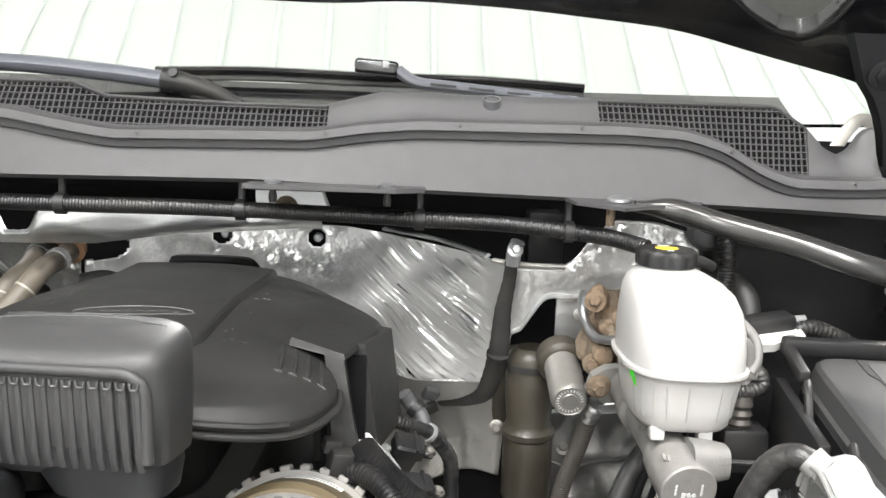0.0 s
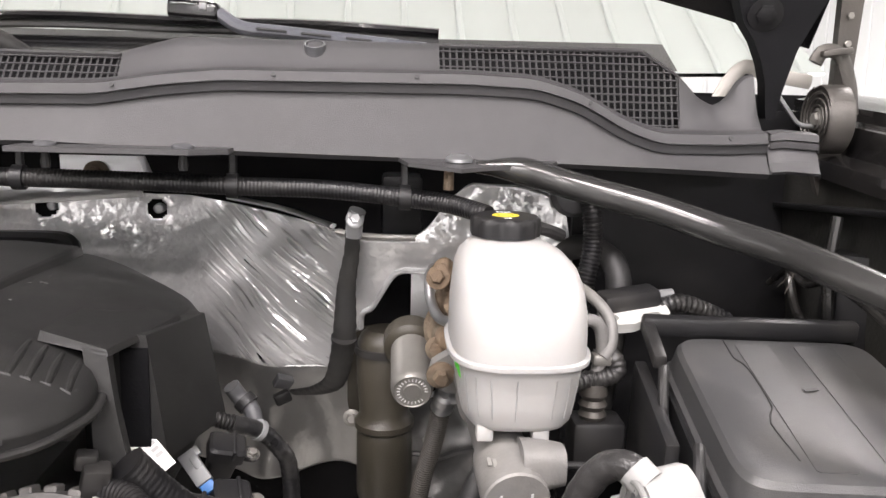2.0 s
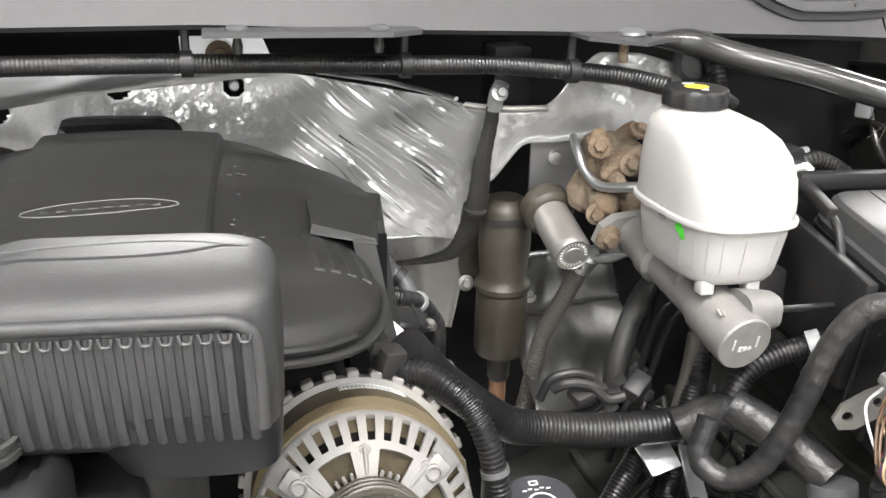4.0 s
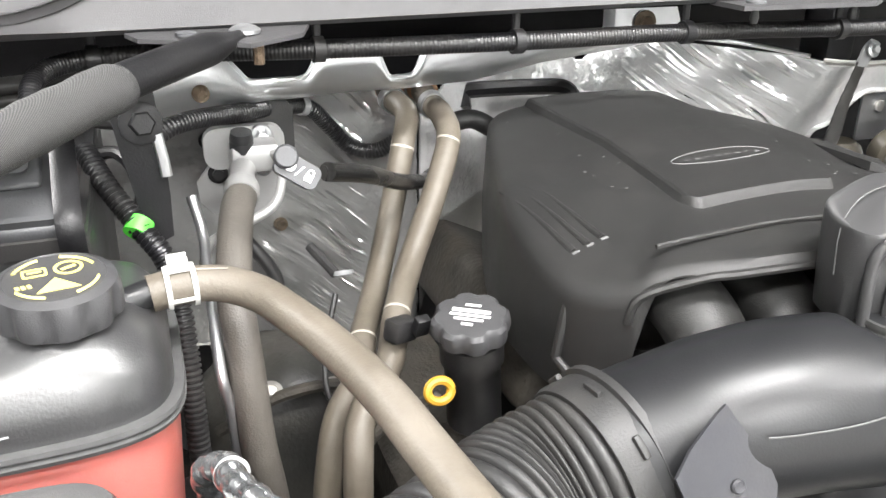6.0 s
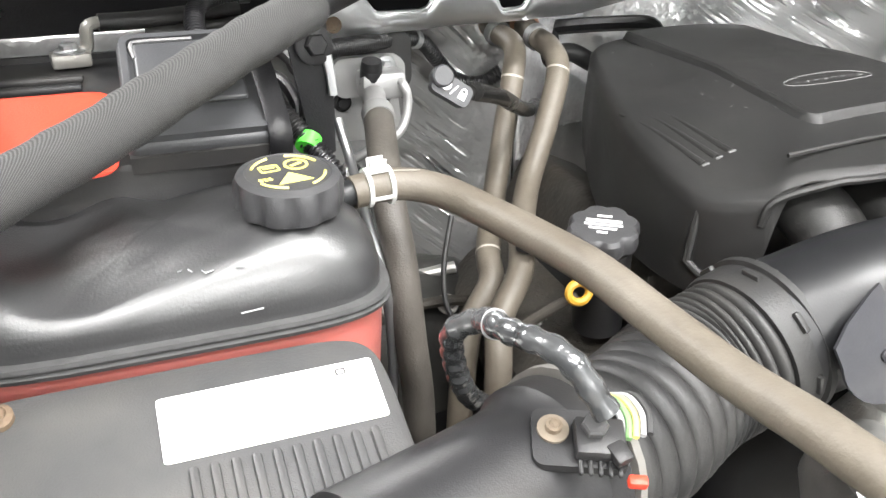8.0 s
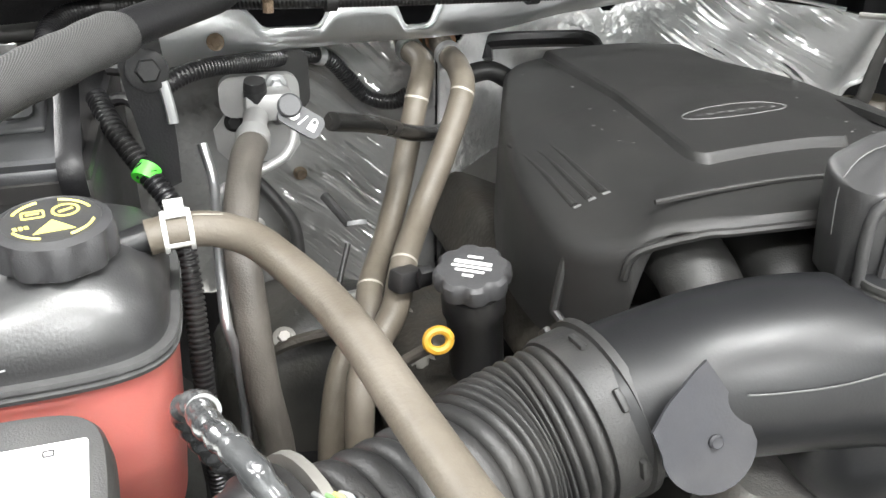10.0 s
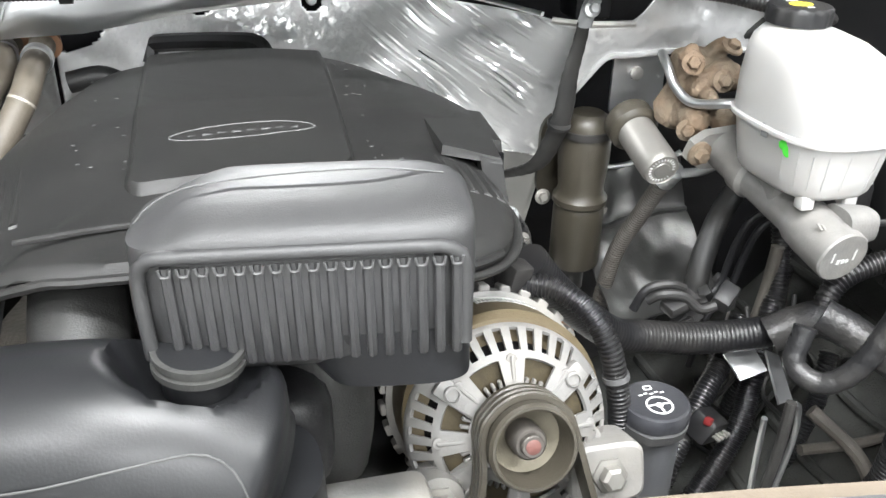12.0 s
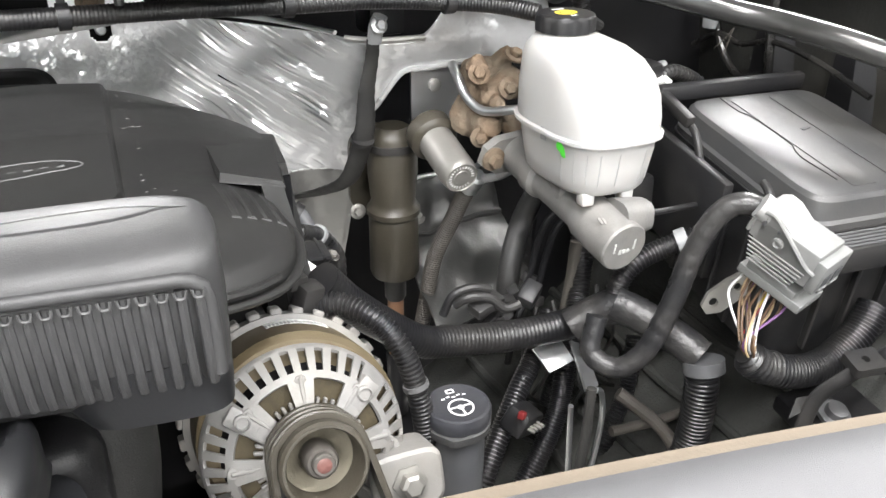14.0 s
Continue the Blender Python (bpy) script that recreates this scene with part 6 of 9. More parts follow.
def battery():
    t = thing("battery", (-0.73, 0.0, 0.95), "black battery with a lead terminal and cable", "battery")
    part("case", box((0.250, 0.36, 0.19), pose(-0.735, -0.005, 0.95), 0.008, 3), BLACK, t)
    part("case_rim", plate(rounded(0.246, 0.356, 0.012), 0.010, pose(-0.735, -0.005, 1.136), [rounded(0.232, 0.342, 0.010)]), BLACK, t)
    terminal_part = part("terminal", box((0.038, 0.030, 0.014), pose(-0.776, 0.132, 1.142, 0, 0, 8), 0.003), DULLSTEEL, t, "grey battery terminal")
    part("terminal_bolt", bolt((-0.776, 0.130, 1.156), (0, 0, 1), 0.009, 0.008), STEEL, terminal_part)
    part("cable_lug", tube([(-0.776, 0.132, 1.152), (-0.760, 0.138, 1.157), (-0.756, 0.142, 1.178), (-0.738, 0.148, 1.182)], 0.0088, 10, 0.004, flat=0.7), DULLSTEEL, t)
    part("cable", tube([(-0.745, 0.146, 1.181), (-0.70, 0.155, 1.180), (-0.65, 0.163, 1.182), (-0.60, 0.168, 1.184)], 0.0092, 12, 0.008), RUBBER, t, "black battery cable")
    part("cable", tube([(-0.70, 0.150, 1.166), (-0.65, 0.155, 1.168), (-0.60, 0.16, 1.172)], 0.006, 12, 0.008), RUBBER, t, "black battery cable")
    for k in range(3):
        part("vent_strip", box((0.075, 0.012, 0.007), pose(-0.800, 0.065 - 0.035 * k, 1.141), 0.003), BLACK, t)
    f = thing("battery_fuse_cover", (-0.67, -0.15, 1.14), "dark grey sloping fuse cover on top of the battery", "cover")
    bt = pose(-0.672, -0.152, 1.186, 26, 0, 0)
    lid_part = part("lid", box((0.106, 0.122, 0.018), bt @ pose(0, 0, -0.020), 0.006, 3), BATTERY, f)
    part("lid_rim", plate(rounded(0.100, 0.116, 0.008), 0.006, bt @ pose(0, 0, -0.003), [rounded(0.090, 0.106, 0.006)]), BATTERY, lid_part)
    part("lid_step", box((0.078, 0.070, 0.006), bt @ pose(-0.002, 0.012, -0.003), 0.003, 3), BATTERY, lid_part)
    part("lid_pad", plate(rounded(0.050, 0.030, 0.006), 0.002, bt @ pose(0.004, 0.002, 0.003)), BATTERY, lid_part)
    part("pale_mark", tube([bt @ Vector(q) for q in ((-0.040, 0.030, 0.0015), (-0.042, 0.046, 0.0015), (-0.036, 0.050, 0.0015), (0.004, 0.050, 0.0015))], 0.0016, 6, 0.004), WORNGREY, lid_part, "pale chalky mark")
    front = [[Vector((x, y, z)) for x, y, z in ((-0.724, -0.204, 1.148), (-0.620, -0.204, 1.148), (-0.620, -0.112, 1.188), (-0.724, -0.112, 1.188))],
             [Vector((x, y, z)) for x, y, z in ((-0.724, -0.200, 1.135), (-0.620, -0.200, 1.135), (-0.620, -0.105, 1.135), (-0.724, -0.105, 1.135))]]
    part("body", loft(front), BLACK, f, "black cover body", smooth=False)
    part("hold_strap", tube([bt @ Vector(q) for q in ((0.046, 0.060, 0.000), (0.050, 0.030, 0.004), (0.052, -0.030, 0.004), (0.053, -0.062, 0.000), (0.053, -0.066, -0.02), (0.052, -0.062, -0.05))], 0.009, 10, 0.006, flat=0.4), SATIN, f, "black hold-down strap")
    o = thing("terminal_cover", (-0.79, -0.16, 1.14), "bright red-orange plastic terminal cover", "terminal cover")
    rows = []
    for z, g in ((0.0, 0.0), (0.93, 0.0), (0.985, 0.003), (1.0, 0.008)):
        rows.append([Vector((q.x, q.y, 1.142 + (0.037 + 0.38 * (q.y + 0.113) - 0.002) * z)) for q in oval(-0.793, -0.162, 0, 0.061 - g, 0.050 - g, 8, 40)])
    part("cover", loft(rows), ORANGE, o)


battery()


def brace(name, label, bolt_at, tube_path, side):
    t = thing(name, bolt_at, label, "brace", "fender braces")
    x, y, z = bolt_at
    out = [(-0.062, 0.026), (-0.05, -0.008), (0.0, -0.036), (0.03, -0.02), (0.09, -0.004), (0.10, 0.016), (0.07, 0.024)]
    out = [(side * a, b) for a, b in out]
    part("bracket", plate(out, 0.004, pose(x, y, z - 0.009, 6, 0, 0)), COWL, t, "grey bolted bracket")
    part("bolt_head", revolve([(0.0, 0), (0.014, 0), (0.014, 0.003), (0.010, 0.006), (0.007, 0.007)], pose(x, y, z - 0.005), 18), STEEL, t)
    part("pin", revolve([(0.009, 0), (0.009, 0.003), (0.004, 0.004)], pose(x + side * 0.05, y - 0.002, z - 0.005), 14), GREY, t)
    part("stud", revolve([(0.005, 0), (0.005, 0.02)], pose(x - side * 0.01, y - 0.005, z - 0.032), 10), RUST, t)
    part("tube", tube(tube_path, 0.0140, 22, 0.006, shape=lambda s: 0.45 + 0.55 * smooth(0.0, 0.10, s)), BRACE if side > 0 else SATIN, t)
    return t


brace("fender_brace", "dark metallic fender brace tube bolted to the cowl", (0.452, 0.0, 1.250),
      [(0.468, -0.006, 1.241), (0.512, -0.004, 1.238), (0.563, -0.010, 1.2245), (0.633, -0.045, 1.209), (0.689, -0.087, 1.193), (0.725, -0.135, 1.184), (0.745, -0.195, 1.176), (0.79, -0.26, 1.158), (0.85, -0.30, 1.145)], 1)
lb = brace("fender_brace", "black fender brace wrapped in a woven cloth sleeve", (-0.472, 0.0, 1.250),
           [(-0.478, -0.010, 1.243), (-0.508, -0.050, 1.241), (-0.545, -0.098, 1.238), (-0.594, -0.152, 1.231), (-0.645, -0.200, 1.217), (-0.695, -0.244, 1.202), (-0.741, -0.283, 1.188), (-0.80, -0.325, 1.172), (-0.87, -0.37, 1.155)], -1)
part("cloth_sleeve", tube([(-0.578, -0.134, 1.2320), (-0.594, -0.152, 1.230), (-0.645, -0.200, 1.217), (-0.695, -0.244, 1.202), (-0.741, -0.283, 1.188), (-0.80, -0.325, 1.172), (-0.86, -0.364, 1.157)], 0.0195, 28, 0.004,
     shape=lambda s: (0.9 + 0.1 * smooth(0, 0.03, s)) * (1 + 0.02 * math.sin(s * 41) + 0.015 * math.sin(s * 97)), flat=0.9), WEAVE, lb, "dark woven cloth sleeve")


def heater_hoses():
    for name, path, band in (
        ("heater_hose", [(-0.282, 0.225, 1.138), (-0.287, 0.180, 1.134), (-0.281, 0.141, 1.124), (-0.298, 0.104, 1.096), (-0.325, 0.069, 1.022), (-0.356, 0.017, 0.972), (-0.388, -0.051, 0.952), (-0.398, -0.084, 0.934), (-0.427, -0.103, 0.901), (-0.443, -0.123, 0.848), (-0.452, -0.135, 0.77)], 3),
        ("heater_hose", [(-0.247, 0.200, 1.141), (-0.248, 0.148, 1.132), (-0.249, 0.107, 1.127), (-0.255, 0.072, 1.108), (-0.288, 0.031, 1.056), (-0.323, -0.006, 1.008), (-0.356, -0.064, 0.982), (-0.378, -0.112, 0.956), (-0.413, -0.146, 0.927), (-0.425, -0.173, 0.893), (-0.43, -0.185, 0.80)], 3),
    ):
        t = thing(name, path[-1], "dusty brown heater hose running from the firewall", "hose", "heater hoses")
        hose_part = part("hose", tube(path, 0.0135, 22, 0.006), HOSE, t)
        part("clamp", clamp_band(path[1], Vector(path[1]) - Vector(path[2]), 0.0140, 0.012, 0.002), STEEL, t, "steel hose clamp")
        part("stub", revolve([(0.016, 0), (0.016, 0.02)], turn_to((0.02, -0.1, -0.02), Vector(path[0]) + Vector((0, 0.002, 0))), 18), COPPER, t, "brass pipe stub")
        for i in (3, 6):
            part("paint_band", clamp_band(path[i], Vector(path[i]) - Vector(path[i + 1]), 0.0133, 0.0026, 0.0005), HOSEMARK, hose_part)
    c = thing("hose_clip", (-0.37, -0.07, 0.945), "black plastic clip between the heater hoses", "clip")
    part("clip", box((0.03, 0.02, 0.022), pose(-0.362, -0.085, 0.952, 0, 10, 30), 0.004), BLACK, c)
    part("tab", box((0.014, 0.01, 0.02), pose(-0.345, -0.092, 0.960, 20, 0, 10), 0.002), BLACK, c)


heater_hoses()


def ac_lines():
    t = thing("ac_line", (-0.48, 0.0, 0.8), "dark air-conditioning hose with an alloy fitting and cap", "hose")
    part("hose", tube([(-0.4865, 0.014, 1.0900), (-0.497, -0.032, 1.086), (-0.510, -0.102, 1.050), (-0.510, -0.138, 0.996), (-0.507, -0.154, 0.924), (-0.499, -0.150, 0.856), (-0.495, -0.145, 0.76)], 0.0155, 22, 0.008), DARKHOSE, t)
    fm = turn_to((0.10, 0.60, 0.12), (-0.4868, 0.011, 1.0900))
    part("crimp", revolve([(0.0165, 0), (0.0172, 0.003), (0.0165, 0.006), (0.0172, 0.010), (0.0165, 0.013), (0.0172, 0.017), (0.016, 0.022), (0.013, 0.026), (0.012, 0.050), (0.013, 0.056), (0.010, 0.060)], fm, 24), ALUM, t, "crimped alloy sleeve")
    part("cap", revolve([(0.011, -0.004), (0.0122, 0.0), (0.0122, 0.016), (0.0115, 0.018), (0.0122, 0.020), (0.0108, 0.028)], turn_to((0.02, -0.25, 1), (-0.475, 0.088, 1.108)), 24), BLACK, t, "black service port cap")
    part("block", box((0.05, 0.035, 0.03), pose(-0.462, 0.092, 1.092, 0, 0, 0), 0.006), ALUM, t)
    part("flange", plate(rounded(0.085, 0.045, 0.015, 5), 0.012, Matrix.Translation((-0.468, 0.132, 1.108)) @ pose(0, 0, 0, 90, 0, 0)), ALUM, t)
    part("gasket", plate(rounded(0.088, 0.072, 0.018, 5), 0.03, Matrix.Translation((-0.455, 0.172, 1.118)) @ pose(0, 0, 0, 90, 0, 0)), RUBBER, t, "black foam gasket")
    part("flange_nut", bolt((-0.450, 0.118, 1.121), (0, -1, 0), 0.007, 0.012), STEEL, t)
    w = thing("alloy_pipe", (-0.50, 0.0, 0.95), "pale alloy air-conditioning pipe", "pipe")
    part("pipe", tube([(-0.450, 0.10, 1.118), (-0.442, 0.07, 1.108), (-0.439, 0.067, 1.088), (-0.452, 0.058, 1.060), (-0.50, 0.03, 1.049), (-0.521, 0.015, 1.044), (-0.528, 0.0, 1.03)], 0.005, 12, 0.005), ALUM, w)
    part("line", tube([(-0.533, 0.0, 1.10), (-0.527, -0.02, 1.065), (-0.530, -0.10, 1.03), (-0.531, -0.15, 0.995), (-0.526, -0.15, 0.957), (-0.524, -0.15, 0.89), (-0.53, -0.15, 0.80)], 0.0048, 12, 0.006), STEEL, w)
    k = thing("fitting_plate", (-0.47, 0.15, 1.04), "bright alloy plate with dark holes behind the hose fitting", "plate")
    part("plate", plate([(-0.520, 1.068), (-0.500, 1.092), (-0.430, 1.088), (-0.426, 1.045), (-0.440, 1.026), (-0.505, 1.030), (-0.518, 1.045)], 0.004, Matrix.Translation((0, 0.142, 0)) @ Matrix.Rotation(radians(90), 4, "X"), [circle(-0.496, 1.076, 0.009, 14), circle(-0.448, 1.078, 0.010, 14)]), ALUM, k, smooth=False)
    part("stud", revolve([(0.011, 0), (0.011, 0.004), (0.006, 0.005), (0.006, 0.012)], turn_to((0, -1, 0.1), (-0.497, 0.140, 1.076)), 16), SATIN, k)
    s = thing("strut_bracket", (-0.54, 0.02, 1.05), "black steel bracket strip with a bolt and pale edge", "bracket")
    part("strip", plate([(-0.574, 1.215), (-0.545, 1.215), (-0.541, 1.16), (-0.540, 1.11), (-0.541, 1.075), (-0.556, 1.068), (-0.565, 1.10), (-0.574, 1.15), (-0.578, 1.18)], 0.006, Matrix.Translation((0, 0.012, 0)) @ Matrix.Rotation(radians(90), 4, "X")), SATIN, s)
    part("pale_edge", tube([(-0.545, 0.002, 1.163), (-0.542, 0.002, 1.142), (-0.541, 0.002, 1.128)], 0.0045, 8, 0.006, flat=0.5), STEEL, s)
    part("bolt", bolt((-0.556, 0.004, 1.172), (0.2, -1, 0.2), 0.010, 0.010), SATIN, s)
    g = thing("tagged_cable", (-0.57, -0.05, 1.05), "black ribbed cable with a bright green tape band", "cable")
    part("cable", tube([(-0.61, 0.01, 1.145), (-0.594, -0.03, 1.123), (-0.572, -0.06, 1.094), (-0.556, -0.08, 1.07), (-0.55, -0.10, 1.02), (-0.55, -0.12, 0.92), (-0.55, -0.12, 0.8)], 0.0085, 14, 0.006, 0.0018, 0.005), CONDUIT, g)
    part("tape_band", clamp_band((-0.5745, -0.0575, 1.0965), (-0.02, -0.03, -0.026), 0.0093, 0.013, 0.0012), GREEN, g, "bright green tape band")
    part("loop_cable", tube([(-0.60, 0.05, 1.16), (-0.575, 0.04, 1.155), (-0.560, 0.02, 1.13), (-0.565, 0.0, 1.10)], 0.007, 10, 0.006), CONDUIT, g)
    part("loop_cable", tube([(-0.61, 0.04, 1.13), (-0.585, 0.03, 1.135), (-0.570, 0.015, 1.11), (-0.575, -0.01, 1.08)], 0.006, 10, 0.006), CONDUIT, g)
    # pressure switch plug with padlock symbols, and its cables
    p = thing("switch_plug", (-0.39, 0.05, 1.09), "grey switch plug with white lock symbols", "plug")
    pm = Matrix.Translation((-0.392, 0.045, 1.106)) @ pose(0, 0, 0, 68, 0, 0) @ pose(0, 0, 0, 0, 0, -35) @ Matrix.Diagonal((0.76, 0.76, 0.8, 1))
    plug_part = part("body", plate(rounded(0.050, 0.026, 0.008, 5), 0.014, pm), BATTERY, p)
    part("knob", revolve([(0.012, 0), (0.013, 0.005), (0.013, 0.016), (0.011, 0.018)], pm @ pose(-0.018, 0.006, 0.004), 24), BATTERY, plug_part)
    sy = bmesh.new()
    add_plate(sy, circle(-0.010, 0.0, 0.0065, 18), 0.0005, pm @ pose(0, 0, 0.0185), [circle(-0.010, 0.0, 0.003, 12)])
    add_box(sy, (0.0016, 0.014, 0.0005), pm @ pose(0.002, 0, 0.0142, 0, 0, -20), 0)
    add_box(sy, (0.009, 0.008, 0.0005), pm @ pose(0.014, -0.002, 0.0142), 0)
    add_plate(sy, circle(0.014, 0.004, 0.004, 14), 0.0005, pm @ pose(0, 0, 0.0142), [circle(0.014, 0.004, 0.0024, 12)])
    part("symbol", sy, PRINTWHITE, plug_part, "white lock symbols", smooth=False)
    cb = thing("wiring_harness", (-0.45, 0.05, 1.1), "black wiring harness with a white tape band", "cable", "wiring")
    part("run", tube([(-0.565, 0.05, 1.142), (-0.53, 0.07, 1.152), (-0.47, 0.12, 1.146), (-0.41, 0.175, 1.136), (-0.382, 0.19, 1.127), (-0.358, 0.20, 1.100), (-0.335, 0.20, 1.075), (-0.305, 0.19, 1.070), (-0.28, 0.18, 1.085)], 0.0095, 16, 0.005, 0.0008, 0.004), CONDUIT, cb)
    part("run", tube([(-0.425, -0.10, 1.143), (-0.379, -0.05, 1.121), (-0.326, 0.02, 1.086), (-0.28, 0.09, 1.06), (-0.25, 0.14, 1.05)], 0.0085, 14, 0.006), GLOSSRUBBER, cb)
    part("tape_band", clamp_band((-0.392, 0.186, 1.132), (0.03, 0.015, -0.008), 0.0102, 0.008, 0.001), LIGHTGREY, cb)
    part("drop", tube([(-0.475, 0.235, 0.968), (-0.455, 0.225, 0.945), (-0.434, 0.215, 0.910), (-0.430, 0.205, 0.865), (-0.424, 0.185, 0.825), (-0.395, 0.16, 0.805), (-0.36, 0.14, 0.80)], 0.0088, 12, 0.006), RUBBER, cb)
    part("thin_loop", tube([(-0.39, 0.06, 0.95), (-0.41, 0.03, 0.90), (-0.415, 0.0, 0.86), (-0.395, -0.02, 0.84), (-0.38, -0.03, 0.87)], 0.0035, 8, 0.005), RUBBER, cb)
    part("stub", tube([(-0.405, 0.12, 0.985), (-0.395, 0.10, 0.975), (-0.385, 0.08, 0.965)], 0.006, 10, 0.005), RUBBER, cb)
    part("band", clamp_band((-0.376, 0.08, 0.965), (0, -0.5, -1), 0.0105, 0.005, 0.001), LIGHTGREY, cb)
    # taped hose loop in front of the bellows
    wr = thing("taped_harness", (-0.49, -0.3, 0.9), "harness wrapped in shiny black tape", "cable", "wiring")
    part("wrap", tube([(-0.44, -0.31, 0.84), (-0.455, -0.327, 0.911), (-0.488, -0.333, 0.962), (-0.536, -0.377, 1.022), (-0.557, -0.404, 1.085), (-0.548, -0.428, 1.108), (-0.545, -0.456, 1.117), (-0.529, -0.492, 1.119), (-0.512, -0.508, 1.092)], 0.0072, 20, 0.005, 0.0009, 0.014), SHINYTAPE, wr)
    part("tape_band", clamp_band((-0.546, -0.442, 1.113), (0.01, -0.03, 0.008), 0.0078, 0.003, 0.0008), LIGHTGREY, wr)


ac_lines()


# ---- driver's side ----
def brake_unit():
    t = thing("brake_reservoir", (0.49, -0.11, 1.03), "milky white brake fluid reservoir with a black cap", "brake reservoir")

    def ring(z, rx, ry, p=3.2, cy=-0.112, cx=0.496):
        return oval(cx, cy, z, rx, ry, p, 64)
    up = [ring(1.099, 0.0570, 0.080), ring(1.115, 0.0572, 0.080), ring(1.135, 0.0568, 0.0775, 3.2, -0.110), ring(1.152, 0.0550, 0.072, 3.1, -0.106), ring(1.165, 0.0520, 0.063, 3.0, -0.099, 0.495), ring(1.174, 0.0460, 0.052, 2.8, -0.090, 0.493),
          ring(1.180, 0.0365, 0.040, 2.4, -0.080, 0.491), ring(1.184, 0.0285, 0.029, 2, -0.07, 0.490), ring(1.190, 0.028, 0.028, 2, -0.07, 0.490)]
    part("upper_shell", loft(up), MILKY, t, auto=60)
    part("seam", loft([ring(1.0945, 0.0565, 0.079), ring(1.0950, 0.0605, 0.0825), ring(1.0990, 0.0608, 0.0828), ring(1.1000, 0.0575, 0.0803)]), MILKY, t, auto=40)
    low = [ring(1.037, 0.038, 0.056, 3.4), ring(1.0385, 0.0435, 0.062, 3.4), ring(1.044, 0.0470, 0.0665, 3.4), ring(1.060, 0.0500, 0.070, 3.4), ring(1.082, 0.0530, 0.0745, 3.3), ring(1.0950, 0.0550, 0.0775, 3.2)]
    low_part = part("lower_shell", loft(low), MILKY, t, auto=60)
    cm = turn_to((0.0, -0.03, 1), (0.490, -0.07, 1.185))
    cap_part = part("cap", revolve([(0.028, 0), (0.032, 0.001), (0.0325, 0.012), (0.0315, 0.0165), (0.029, 0.018), (0.026, 0.0182)], cm, 80, lambda a, r, h: r * (1 - (0.05 * (0.5 + 0.5 * math.cos(12 * a)) if r > 0.0295 else 0))), BLACK, t, "black grooved cap with yellow print")
    pr = bmesh.new()
    add_plate(pr, circle(0, 0, 0.0125, 28, 0.0095), 0.0004, cm @ pose(0, 0, 0.0182), [circle(0, 0, 0.008, 20, 0.0055)])
    add_plate(pr, circle(0, 0, 0.0058, 20, 0.0038), 0.0004, cm @ pose(0, 0, 0.0182))
    part("symbol", pr, YELLOW, cap_part, "yellow oval symbol", smooth=False)
    pw = bmesh.new()
    for y, w in ((0.0165, 0.014), (-0.0155, 0.007)):
        for k in range(4):
            add_box(pw, (w / 5, 0.003, 0.0004), cm @ pose(-w / 2 + w / 8 + k * w / 4, y, 0.0182), 0)
    part("print_bar", pw, PRINTWHITE, cap_part, smooth=False)
    part("tab", tube([(0.519, -0.065, 1.192), (0.532, -0.06, 1.188), (0.546, -0.05, 1.182)], 0.006, 10, 0.004), BLACK, t)
    gm = bmesh.new()
    for k, (dx, dz, r) in enumerate(((0, 0.005, 0.0062), (0.003, -0.004, 0.0066), (-0.003, 0.001, 0.0055))):
        add_revolve(gm, [(r, 0), (r * 0.8, 0.0006)], turn_to((-0.93, -0.37, -0.12), (0.4445 + dx * 0.4, -0.1500 - dx * 0.9, 1.087 + dz)), 14)
    part("paint_dab", gm, GREEN, low_part, "bright green paint dab")
    part("print_mark", box((0.009, 0.001, 0.013), pose(0.4395, -0.120, 1.088, 0, 0, -86), 0), LIGHTGREY, t)
    for x, y in ((0.466, -0.164), (0.512, -0.166)):
        part("foot", box((0.014, 0.014, 0.014), pose(x, y, 1.028), 0.002), MILKY, low_part)
    for k in range(9):
        a = radians(196 + 18 * k)
        ca, sa = math.copysign(abs(math.cos(a)) ** 0.59, math.cos(a)), math.copysign(abs(math.sin(a)) ** 0.59, math.sin(a))
        part("mould_rib", tube([(0.496 + 0.0485 * ca, -0.112 + 0.068 * sa, 1.05), (0.496 + 0.0535 * ca, -0.112 + 0.075 * sa, 1.086)], 0.0007, 6, 0.01), MILKY, low_part)
    part("switch_lead", tube([(0.545, -0.10, 1.052), (0.567, -0.09, 1.054), (0.583, -0.09, 1.056), (0.596, -0.09, 1.063), (0.591, -0.085, 1.076), (0.578, -0.08, 1.072)], 0.0085, 12, 0.004, 0.0008, 0.005), TAPE, t, "taped switch lead")
    m = thing("master_cylinder", (0.46, -0.12, 1.0), "cast aluminium master cylinder under the reservoir", "master cylinder")
    a, b = Vector((0.458, -0.004, 1.040)), Vector((0.473, -0.210, 0.996))
    ax = (b - a)
    L = ax.length
    mm = turn_to(ax, a)
    barrel_part = part("barrel", revolve([(0.024, 0), (0.024, 0.045), (0.027, 0.05), (0.027, 0.068), (0.0225, 0.073), (0.0225, 0.14), (0.026, 0.15), (0.0275, 0.17), (0.0275, L - 0.002), (0.026, L)], mm, 40), ALLOY, m)
    em = bmesh.new()
